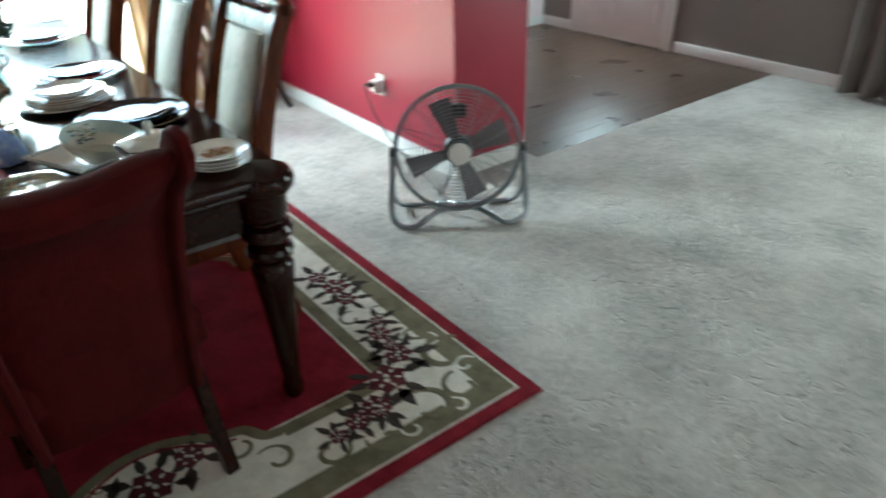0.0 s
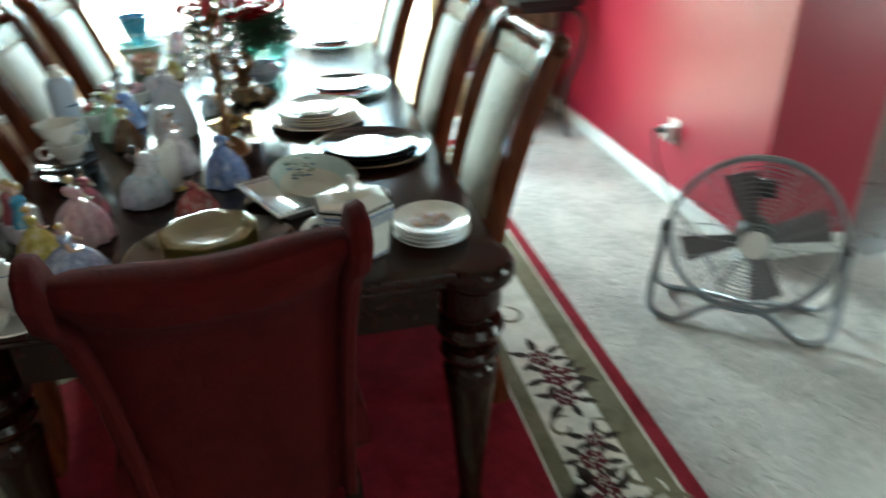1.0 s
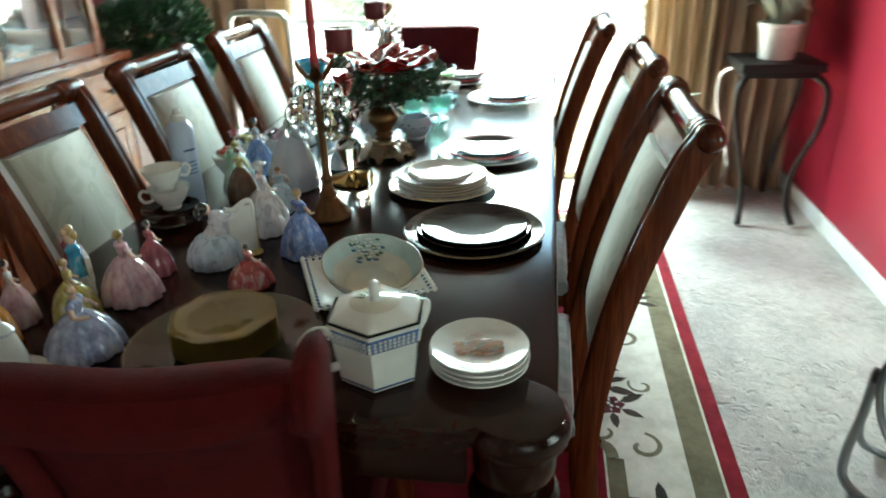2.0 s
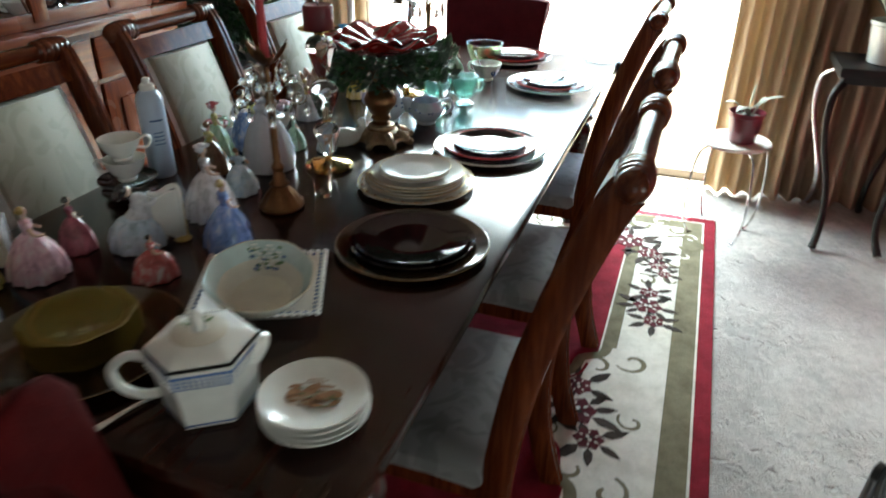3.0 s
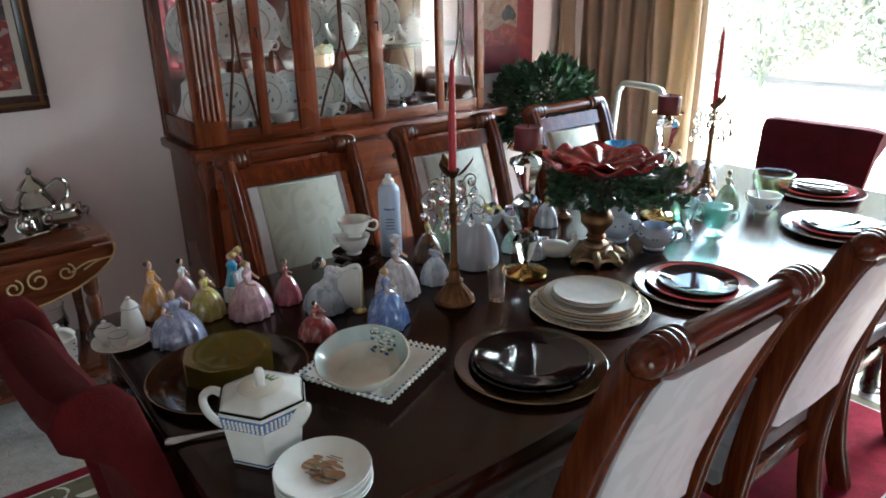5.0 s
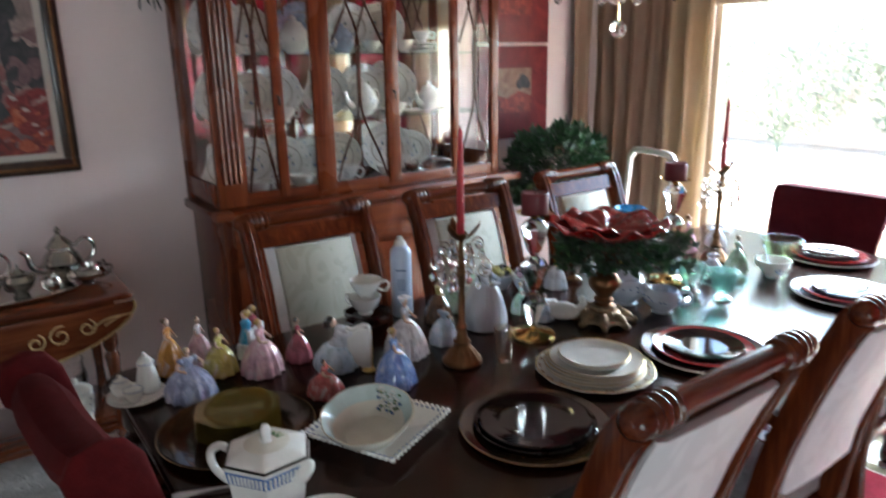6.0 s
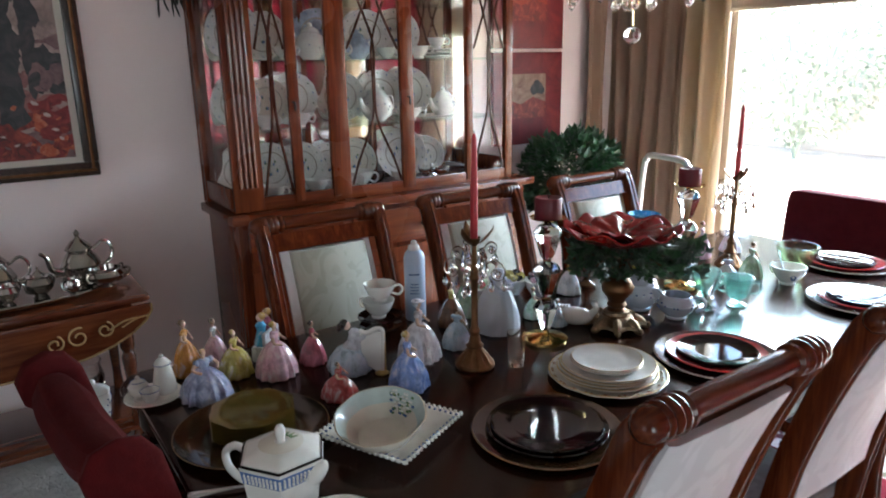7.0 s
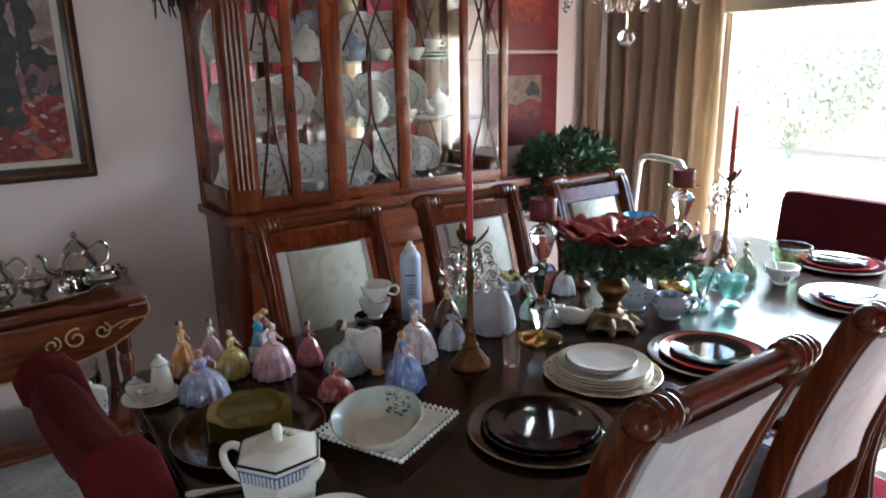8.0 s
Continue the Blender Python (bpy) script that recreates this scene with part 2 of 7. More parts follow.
def box(x0, x1, y0, y1, z0, z1, bm=None, bevel=0.0, mat=0, m=None):
    own = bmesh.new() if bevel or m is not None else (bm or bmesh.new())
    vs = [own.verts.new((x, y, z)) for z in (z0, z1) for x, y in ((x0, y0), (x1, y0), (x1, y1), (x0, y1))]
    for f in ((0, 3, 2, 1), (4, 5, 6, 7), (0, 1, 5, 4), (1, 2, 6, 5), (2, 3, 7, 6), (3, 0, 4, 7)):
        own.faces.new([vs[i] for i in f]).material_index = mat
    if bevel:
        bmesh.ops.bevel(own, geom=own.edges[:], offset=bevel, segments=2, affect="EDGES", profile=0.6)
        for f in own.faces:
            f.material_index = mat
    if m is not None:
        own.transform(m)
    if own is not bm and bm is not None:
        merge(bm, own)
        return bm
    return own


def merge(bm, other):
    idx = {v: bm.verts.new(v.co) for v in other.verts}
    for f in other.faces:
        try:
            g = bm.faces.new([idx[v] for v in f.verts])
            g.material_index = f.material_index
        except ValueError:
            pass
    other.free()
    return bm


def rings(bm, loops, mat=0, cap=True, closed=True):
    """Skin a list of vertex loops."""
    rows = [[bm.verts.new(p) for p in loop] for loop in loops]
    n = len(rows[0])
    for a, b in zip(rows, rows[1:]):
        for i in range(n if closed else n - 1):
            bm.faces.new((a[i], a[(i + 1) % n], b[(i + 1) % n], b[i])).material_index = mat
    if cap and closed:
        bm.faces.new(rows[0][::-1]).material_index = mat
        bm.faces.new(rows[-1]).material_index = mat
    return bm


def lathe(profile, seg=28, bm=None, at=(0, 0, 0), mat=0, m=None, sx=1.0, sy=1.0, wave=None, cap=True):
    """Turn (radius, height) pairs round the z axis. wave(angle, k) scales the radius of ring k."""
    bm = bm or bmesh.new()
    loops = []
    for k, (r, z) in enumerate(profile):
        loop = []
        for i in range(seg):
            a = 2 * math.pi * i / seg
            s = r * (wave(a, k) if wave else 1.0)
            p = Vector((s * math.cos(a) * sx, s * math.sin(a) * sy, z))
            loop.append((m @ p if m is not None else p) + Vector(at))
        loops.append(loop)
    return rings(bm, loops, mat, cap)


def tube(points, radius, seg=8, bm=None, mat=0, flat=1.0, loop=False):
    """A round rod along points; radius may be a list."""
    bm = bm or bmesh.new()
    pts = [Vector(p) for p in points]
    n = len(pts)
    rr = radius if isinstance(radius, (list, tuple)) else [radius] * n
    side, loops = None, []
    for i, p in enumerate(pts):
        d = (pts[(i + 1) % n] - pts[i - 1]) if loop else pts[min(i + 1, n - 1)] - pts[max(i - 1, 0)]
        d = d.normalized() if d.length > 1e-9 else Vector((0, 0, 1))
        if side is None:
            side = d.cross(Vector((0, 0, 1)) if abs(d.z) < 0.9 else Vector((1, 0, 0))).normalized()
        side = (side - d * side.dot(d)).normalized()
        up = d.cross(side)
        loops.append([p + (side * math.cos(2 * math.pi * k / seg) + up * math.sin(2 * math.pi * k / seg) * flat) * rr[i] for k in range(seg)])
    if loop:
        loops.append(loops[0])
    return rings(bm, loops, mat, not loop)


def ball(center, r, seg=14, bm=None, mat=0, m=None):
    rx, ry, rz = r if isinstance(r, (list, tuple)) else (r, r, r)
    n = max(6, seg // 2)
    prof = [(max(0.02, math.sin(math.pi * k / n)), -math.cos(math.pi * k / n)) for k in range(n + 1)]
    mm = (m or I4) @ Matrix.Diagonal((rx, ry, rz, 1))
    return lathe(prof, seg, bm, center, mat, mm)


def slab(outline, z0, z1, bm=None, mat=0, bevel=0.0):
    """A prism over a plan outline, its edges eased."""
    own = bmesh.new()
    n = len(outline)
    cx, cy = sum(p[0] for p in outline) / n, sum(p[1] for p in outline) / n

    def inset(d):
        res = []
        for i in range(n):
            a, b, c = Vector(outline[i - 1]), Vector(outline[i]), Vector(outline[(i + 1) % n])
            t = (c - a).normalized()
            nn = Vector((t.y, -t.x))
            if nn.dot(b - Vector((cx, cy))) < 0:
                nn = -nn
            res.append(b - nn * d)
        return res
    if bevel:
        steps = [(bevel, z0), (0, z0 + bevel), (0, z1 - bevel), (bevel * 0.3, z1 - bevel * 0.3), (bevel, z1)]
    else:
        steps = [(0, z0), (0, z1)]
    rings(own, [[(p.x, p.y, z) for p in inset(d)] for d, z in steps], mat)
    return merge(bm, own) if bm is not None else own


def smooth_path(pts, n=6):
    """Points along a Catmull-Rom curve through pts."""
    P = [Vector(p) for p in pts]
    res = []
    for i in range(len(P) - 1):
        p0, p1, p2, p3 = P[max(i - 1, 0)], P[i], P[i + 1], P[min(i + 2, len(P) - 1)]
        for k in range(n):
            t = k / n
            res.append(0.5 * ((2 * p1) + (p2 - p0) * t + (2 * p0 - 5 * p1 + 4 * p2 - p3) * t * t + (3 * p1 - p0 - 3 * p2 + p3) * t ** 3))
    return res + [P[-1]]


def sweep_x(path_yz, half_w, half_d, x, bm=None, ridge=0.0, mat=0):
    """A post in the plane x = const along (y, z) points: rectangular, with an optional rounded ridge on its faces."""
    bm = bm or bmesh.new()
    pts = smooth_path([(0, y, z) for y, z in path_yz], 5)
    loops = []
    for i, p in enumerate(pts):
        d = (pts[min(i + 1, len(pts) - 1)] - pts[max(i - 1, 0)]).normalized()
        nn = Vector((0, -d.z, d.y))
        hw = half_w[0] + (half_w[1] - half_w[0]) * i / (len(pts) - 1) if isinstance(half_w, tuple) else half_w
        w, g = hw, half_d
        prof = [(-w, -g * 0.8), (-w * 0.8, -g), (-w * 0.2, -g), (0, -g - ridge), (w * 0.2, -g), (w * 0.8, -g), (w, -g * 0.8),
                (w, g * 0.8), (w * 0.8, g), (w * 0.2, g), (0, g + ridge), (-w * 0.2, g), (-w * 0.8, g), (-w, g * 0.8)]
        loops.append([Vector((x + u, p.y, p.z)) + nn * v for u, v in prof])
    return rings(bm, loops, mat)


# ---- the room ----
X_W, X_E, Y_S, Y_N, Z_C = -1.80, 4.72, -4.0, 3.25, 3.3


def setting(name, bm, material, label, category):
    return solo(name, bm, material, label, category, kind="structure")


ground = setting("ground", box(-60, 60, -60, 60, -0.30, -0.08), CONCRETE, "pale gravel yard reaching far outside the sliding door", "ground")
setting("floor", box(X_W - 0.2, X_E + 0.2, Y_S - 0.2, 0.92, -0.08, 0.0, box(X_W - 0.2, 2.36, 0.92, Y_N + 0.16, -0.08, 0.0)), CARPET,
        "beige cut pile carpet with trodden marks", "carpet")
hall = setting("hall_floor", box(2.36, X_E + 0.2, 0.92, Y_N + 0.16, -0.08, -0.012), FLOOR_WOOD, "dark brown laminate planks in the hall", "floor")
for k in range(19):
    y0 = 0.922 + k * 0.125
    x = 2.364 - (k * 0.37) % 0.9
    while x < X_E:
        x1 = min(x + 1.2, X_E)
        if x1 > 2.4:
            pl = part("plank", box(max(x, 2.364) + 0.0003, x1 - 0.0003, y0 + 0.0008, min(y0 + 0.124, Y_N), -0.012, -0.004), FLOOR_WOOD, hall)
        x += 1.2
setting("ceiling", box(X_W - 0.2, X_E + 0.2, Y_S - 0.2, Y_N + 0.2, Z_C, Z_C + 0.12), CEILING, "plain unseen ceiling, greyed to dim the bounced light", "ceiling")
setting("wall_west", box(X_W - 0.15, X_W, Y_S, Y_N, 0, Z_C), WALL, "plain taupe painted wall behind the china cabinet", "wall")
D0, D1, DT = -1.05, 1.22, 2.05
wn_bm = box(X_W - 0.15, D0, Y_N, Y_N + 0.15, 0, Z_C)
box(D1, X_E + 0.15, Y_N, Y_N + 0.15, 0, Z_C, wn_bm)
box(D0, D1, Y_N, Y_N + 0.15, DT, Z_C, wn_bm)
setting("wall_north", wn_bm, WALL, "taupe wall pierced by a wide sliding door", "wall")
setting("wall_south", box(X_W - 0.15, X_E + 0.15, Y_S - 0.15, Y_S, 0, Z_C), WALL, "plain taupe painted wall", "wall")
setting("wall_east", box(X_E, X_E + 0.15, Y_S, Y_N, 0, Z_C), WALL_HALL, "brown grey painted wall of the adjoining room", "wall")
setting("wall_red", box(1.862, 2.33, 1.00, Y_N - 0.002, 0, Z_C), RED_WALL, "thick partition painted in satin red", "wall")


def baseboard(name, x0, x1, y0, y1, label):
    bm = box(x0, x1, y0, y1, 0.0, 0.085, bevel=0.006)
    return setting(name, bm, TRIM, label, "baseboard")


baseboard("baseboard", 1.848, 1.861, 0.986, Y_N - 0.003, "white painted baseboard along the red partition")
baseboard("baseboard", 1.8615, 2.33, 0.986, 0.999, "white painted baseboard round the partition's end")
baseboard("baseboard", X_E - 0.015, X_E - 0.001, -0.2, 1.78, "white painted baseboard along the far wall")
baseboard("baseboard", X_E - 0.015, X_E - 0.001, 2.90, Y_N - 0.002, "white painted baseboard beside the hall door")
baseboard("baseboard", X_W + 0.001, X_W + 0.015, Y_S, Y_N - 0.002, "white painted baseboard behind the cabinet")
baseboard("baseboard", 2.37, X_E - 0.02, Y_N - 0.015, Y_N - 0.001, "white painted baseboard at the end of the hall")

# white hall door
hd = thing("door_1", pose(X_E - 0.001, 2.34, 0), "white painted hall door with raised panels, closed", "door", kind="structure")
part("leaf", box(-0.035, 0, -0.46, 0.46, 0.01, 2.03, bevel=0.004), TRIM, hd)
for yy in (-0.22, 0.22):
    for z0, z1 in ((0.2, 0.95), (1.1, 1.9)):
        part("panel", box(-0.045, -0.034, yy - 0.15, yy + 0.15, z0, z1, bevel=0.005), TRIM, hd)
for a, b, c, d in ((-0.54, -0.465, 0, 2.1), (0.465, 0.54, 0, 2.1), (-0.54, 0.54, 2.102, 2.18)):
    part("casing", box(-0.03, 0, a, b, c, d, bevel=0.004), TRIM, hd)

# sliding glass door
FRAME_DARK = plain("brown door frame", (0.20, 0.16, 0.12), 0.45, 0.2, bump=0.03)
sd = thing("window_1", pose(0, Y_N + 0.075, 0), "wide sliding glass door with thin frame, letting in strong daylight", "sliding door", kind="structure")
wx = [D0 + 0.002, D1 - 0.002]
for x in (wx[0] + 0.02, wx[1] - 0.02):
    part("stile", box(x - 0.02, x + 0.02, -0.03, 0.03, 0.05, DT - 0.046, bevel=0.003), FRAME_DARK, sd)
part("sill", box(wx[0], wx[1], -0.07, 0.07, 0.0, 0.048, bevel=0.004), FRAME_DARK, sd)
part("head", box(wx[0], wx[1], -0.04, 0.04, DT - 0.045, DT - 0.002, bevel=0.004), FRAME_DARK, sd)
pane = part("pane", box(wx[0] + 0.042, wx[1] - 0.042, -0.003, 0.003, 0.05, DT - 0.047), GLASS, sd)
pane.visible_shadow = False

sh = thing("roller_shade", pose(0, Y_N - 0.05, 0), "beige roller shade drawn up above the sliding door", "shade")
part("cloth", box(D0 + 0.02, D1 - 0.02, -0.004, 0.0, 1.80, 2.10), SHADE_CLOTH, sh)
part("roll", tube([(D0 + 0.02, 0.0, 2.13), (D1 - 0.02, 0.0, 2.13)], 0.03, 14), SHADE_CLOTH, sh)
part("hem_bar", box(D0 + 0.02, D1 - 0.02, -0.010, 0.006, 1.78, 1.80, bevel=0.003), SHADE_CLOTH, sh)


def curtain(x0, x1, y, folds, mat, label, seed, bottom=0.015, depth=0.045, along="x", top=2.30):
    """A hanging drape with uneven folds, a thick sheet closed at its edges."""
    rnd = random.Random(seed)
    n, rows = folds * 12, 14
    ph = [rnd.uniform(0.75, 1.25) for _ in range(folds + 1)]
    bm = bmesh.new()
    grid = []
    for off in (0.0, 0.004):
        g = []
        for j in range(rows + 1):
            z = bottom + (top - bottom) * j / rows
            row = []
            for i in range(n + 1):
                u = i / n
                f = int(min(u * folds, folds - 1e-6))
                amp = depth * ph[f] * (1.0 - 0.35 * j / rows)
                d = amp * math.sin(2 * math.pi * u * folds + 0.5 * math.sin(3 * u + j * 0.15)) + 0.008 * math.sin(j * 0.9 + i * 0.4)
                a = x0 + (x1 - x0) * u
                row.append(bm.verts.new((a, y + d + off, z) if along == "x" else (y + d + off, a, z)))
            g.append(row)
        grid.append(g)
    for g in grid:
        for j in range(rows):
            for i in range(n):
                bm.faces.new((g[j][i], g[j][i + 1], g[j + 1][i + 1], g[j + 1][i]))
    A, B = grid
    for i in range(n):
        bm.faces.new((A[0][i], B[0][i], B[0][i + 1], A[0][i + 1]))
        bm.faces.new((A[rows][i], A[rows][i + 1], B[rows][i + 1], B[rows][i]))
    for j in range(rows):
        bm.faces.new((A[j][0], A[j + 1][0], B[j + 1][0], B[j][0]))
        bm.faces.new((A[j][n], B[j][n], B[j + 1][n], A[j + 1][n]))
    return solo("curtain", bm, mat, label, "curtain")


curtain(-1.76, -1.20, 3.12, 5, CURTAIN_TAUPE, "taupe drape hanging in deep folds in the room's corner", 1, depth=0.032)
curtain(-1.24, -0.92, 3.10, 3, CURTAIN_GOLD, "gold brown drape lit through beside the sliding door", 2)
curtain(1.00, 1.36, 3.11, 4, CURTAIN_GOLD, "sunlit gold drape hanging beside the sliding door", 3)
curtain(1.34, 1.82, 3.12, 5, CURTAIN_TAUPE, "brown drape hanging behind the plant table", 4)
curtain(-0.25, 0.42, 4.60, 5, plain("grey brown drape", (0.17, 0.145, 0.13), 0.6, bump=0.2, bscale=500), "grey brown drape at the far window", 5, along="y", depth=0.035)
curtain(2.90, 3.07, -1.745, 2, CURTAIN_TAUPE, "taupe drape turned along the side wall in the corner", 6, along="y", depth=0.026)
rod = thing("curtain_rod", pose(0, 3.12, 2.33), "dark metal curtain rod above the sliding door", "curtain rod")
part("rod", tube([(-1.78, 0, 0), (1.84, 0, 0)], 0.014, 10), DARK_IRON, rod)

PATIO = plain("tan patio paving", (0.15, 0.115, 0.072), 0.85, var=0.12, scale=1.2, bump=0.4, bscale=50)
setting("patio", box(-4, 5, Y_N + 0.16, 6.2, -0.09, -0.03, bevel=0.005), PATIO, "tan paved patio before the sliding door", "patio")

# outside: a stucco garden wall, bushes
STUCCO = plain("pinkish stucco", (0.55, 0.47, 0.42), 0.9, var=0.08, scale=2, bump=0.5, bscale=40)
solo("garden_wall", box(-12, 12, 12.2, 12.45, -0.08, 1.7, bevel=0.02), STUCCO, "pale pinkish stucco garden wall behind the patio", "garden wall", kind="structure")
# leaf colour lightened to imitate the washed-out glare by the door
LEAF_OUT = plain("foliage paled by painted haze", (0.24, 0.26, 0.20), 0.6, var=0.2, scale=3, bump=0)


def bush(x, y, r, h, seed, label):
    rnd = random.Random(seed)
    b = thing("bush", pose(x, y, -0.08), label, "bush", "garden bushes")
    bm = bmesh.new()
    for k in range(6):
        a = k * 1.05 + rnd.random()
        tube(smooth_path([(0, 0, 0), (0.2 * r * math.cos(a), 0.2 * r * math.sin(a), h * 0.35), (0.6 * r * math.cos(a), 0.6 * r * math.sin(a), h * 0.75)], 3),
             [0.03] * 6 + [0.01], 6, bm)
    part("stems", bm, LEAF_OUT, b)
    bm = bmesh.new()
    for k in range(4200):
        d = Vector((rnd.gauss(0, 1), rnd.gauss(0, 1), rnd.gauss(0, 1))).normalized() * rnd.uniform(0.55, 1.0) ** 0.5
        c = Vector((d.x * r, d.y * r, h * 0.55 + d.z * h * 0.48))
        c *= 1 + 0.12 * noise.noise(c * 2.0)
        c.z = max(c.z, 0.05)
        t = Vector((rnd.uniform(-1, 1), rnd.uniform(-1, 1), rnd.uniform(-1, 1))).normalized()
        s = t.cross(d).normalized() * 0.030
        bm.faces.new([bm.verts.new(c - t * 0.06), bm.verts.new(c + s), bm.verts.new(c + t * 0.06), bm.verts.new(c - s)])
    part("leaves", bm, LEAF_OUT, b)


for k, (x, y, r, h) in enumerate(((-7.2, 10.6, 1.5, 2.5), (-4.8, 11.0, 1.3, 3.0), (-2.6, 11.2, 1.0, 2.2), (2.4, 11.0, 1.2, 2.3), (4.6, 10.8, 1.5, 2.9), (-9.8, 10.8, 1.6, 3.2))):
    bush(x, y, r, h, k + 3, "leafy green garden bush in full sun")

# ---- rug ----
RX, RY0, RY1 = 1.065, -0.42, 2.72
RXL = -1.065
rug = thing("rug", pose(0, 0, 0), "crimson rug with olive bands and cream flowered border", "rug")


def band(name, d0, d1, z, mat):
    """A rectangular ring of the rug between two distances from its edge."""
    def loop(d, h):
        return [(RXL + d, RY0 + d, h), (RX - d, RY0 + d, h), (RX - d, RY1 - d, h), (RXL + d, RY1 - d, h)]
    return part(name, rings(bmesh.new(), [loop(d0, 0.001), loop(d0, z - 0.001), loop(d0 + 0.001, z), loop(d1 - 0.001, z), loop(d1, z - 0.001), loop(d1, 0.001), loop(d0, 0.001)], 0, False), mat, rug)


band("red_edge", 0.0, 0.050, 0.011, RUG_RED)
band("cream_line", 0.050, 0.058, 0.0112, RUG_CREAM)
band("olive_band", 0.058, 0.140, 0.0110, RUG_OLIVE)
band("cream_border", 0.140, 0.315, 0.0112, RUG_CREAM)
band("inner_olive_band", 0.315, 0.365, 0.0110, RUG_OLIVE)
band("inner_cream_line", 0.365, 0.372, 0.0112, RUG_CREAM)
part("field", box(RXL + 0.372, RX - 0.372, RY0 + 0.372, RY1 - 0.372, 0.001, 0.011), RUG_RED, rug)


def leaf_flat(bm, x, y, a, ln, w, z=0.0135, mat=0):
    c, s = math.cos(a), math.sin(a)
    pts = [(0, 0), (ln * 0.3, w * 0.45), (ln * 0.65, w * 0.4), (ln, 0), (ln * 0.65, -w * 0.4), (ln * 0.3, -w * 0.45)]
    low = [bm.verts.new((x + p * c - q * s, y + p * s + q * c, 0.0105)) for p, q in pts]
    top = [bm.verts.new((x + p * c - q * s, y + p * s + q * c, z)) for p, q in pts]
    bm.faces.new(top).material_index = mat
    for i in range(6):
        bm.faces.new((low[i], low[(i + 1) % 6], top[(i + 1) % 6], top[i])).material_index = mat


def rose(bm, x, y, r, rnd):
    """A blossom of broad petals round a pale and dark heart."""
    a0 = rnd.random() * 6
    for k in range(6):
        a = a0 + k * 1.047
        leaf_flat(bm, x + 0.12 * r * math.cos(a), y + 0.12 * r * math.sin(a), a, r * 0.95, r * 0.95, 0.0135 + 0.0001 * k, 1)
    for k in range(6):
        a = a0 + 0.5 + k * 1.047
        leaf_flat(bm, x + 0.42 * r * math.cos(a), y + 0.42 * r * math.sin(a), a, r * 0.34, r * 0.16, 0.0144, 2)
    for k in range(4):
        a = a0 + k * 1.571
        leaf_flat(bm, x, y, a, r * 0.34, r * 0.30, 0.0146, 0 if k % 2 else 2)


def spray(x, y, a, size, seed):
    """One woven bunch: three blossoms with long dark leaves fanning out round them."""
    rnd = random.Random(seed)
    bm = bmesh.new()
    c, s = math.cos(a), math.sin(a)
    for k in (-1, 0, 1):
        side = rnd.uniform(-0.07, 0.07) * size
        px, py = x + c * k * size * 0.30 - s * side, y + s * k * size * 0.30 + c * side
        r = size * (0.112 if k else 0.155)
        n = 6 if k else 8
        for q in range(n):
            b = a + 6.283 * q / n + rnd.uniform(-0.25, 0.25)
            if k and abs(math.sin(b - a)) < 0.35 and math.cos(b - a) * k < 0:
                continue
            L = size * rnd.uniform(0.17, 0.25)
            leaf_flat(bm, px + math.cos(b) * r * 0.85, py + math.sin(b) * r * 0.85, b, L, L * 0.40, 0.0130)
        rose(bm, px, py, r, rnd)
    part("flower_spray", bm, [RUG_DARK, RUG_ROSE, RUG_CREAM], rug)


def scroll(x, y, a, size, turn, mat=RUG_OLIVE):
    bm = bmesh.new()
    pts = []
    for k in range(30):
        t = k / 29
        ang = a + turn * (t * 5.2)
        r = size * (1 - 0.75 * t) * 0.5
        pts.append((x + r * math.cos(ang), y + r * math.sin(ang), 0.0112))
    tube(pts, [size * 0.075 * (1 - 0.4 * abs(k / 15 - 1)) for k in range(30)], 6, bm, flat=0.14)
    part("scroll", bm, mat, rug)


YC = 1.15                           # middle of the rug's length


def cartouche(along, side):
    """A cream lobe with an olive and red rim that swells from the border into the red field."""
    lobe = [(-0.36, 0.0), (-0.31, 0.015), (-0.27, 0.075), (-0.20, 0.090), (-0.15, 0.13), (-0.07, 0.165), (0.0, 0.175), (0.07, 0.165), (0.15, 0.13), (0.20, 0.090), (0.27, 0.075), (0.31, 0.015), (0.36, 0.0)]
    base = 0.295 + 0.05

    def place(u, v):
        if along == "y":
            return side * (RX - base - v), YC + u
        return u, (RY0 + base + v if side < 0 else RY1 - base - v)
    pts = smooth_path([(*place(u, v), 0.0117) for u, v in lobe], 4)
    fill = [(p.x, p.y) for p in pts] + [place(0.36, -0.06), place(-0.36, -0.06)]
    part("cartouche", slab(fill, 0.0108, 0.0116), RUG_CREAM, rug)
    part("cartouche_rim", tube(pts, 0.018, 6, flat=0.12), RUG_OLIVE, rug)
    part("cartouche_line", tube(smooth_path([(*place(u * 0.9, v - 0.022), 0.0122) for u, v in lobe[2:-2]], 4), 0.005, 6, flat=0.3), RUG_RED, rug)
    x, y = place(0.0, 0.03)
    turn = math.pi / 2 if along == "y" else 0.0
    spray(x, y, turn + 0.25, 0.40, 70 + side)
    for u, v, q, w in ((-0.24, 0.02, 0.13, 1), (0.24, 0.02, 0.13, -1), (-0.30, -0.09, 0.12, -1), (0.30, -0.09, 0.12, 1), (-0.11, 0.115, 0.08, -1), (0.11, 0.115, 0.08, 1), (0.0, -0.12, 0.09, 1)):
        x, y = place(u, v)
        scroll(x, y, turn + 1.0 + u * 4, q, w * side)


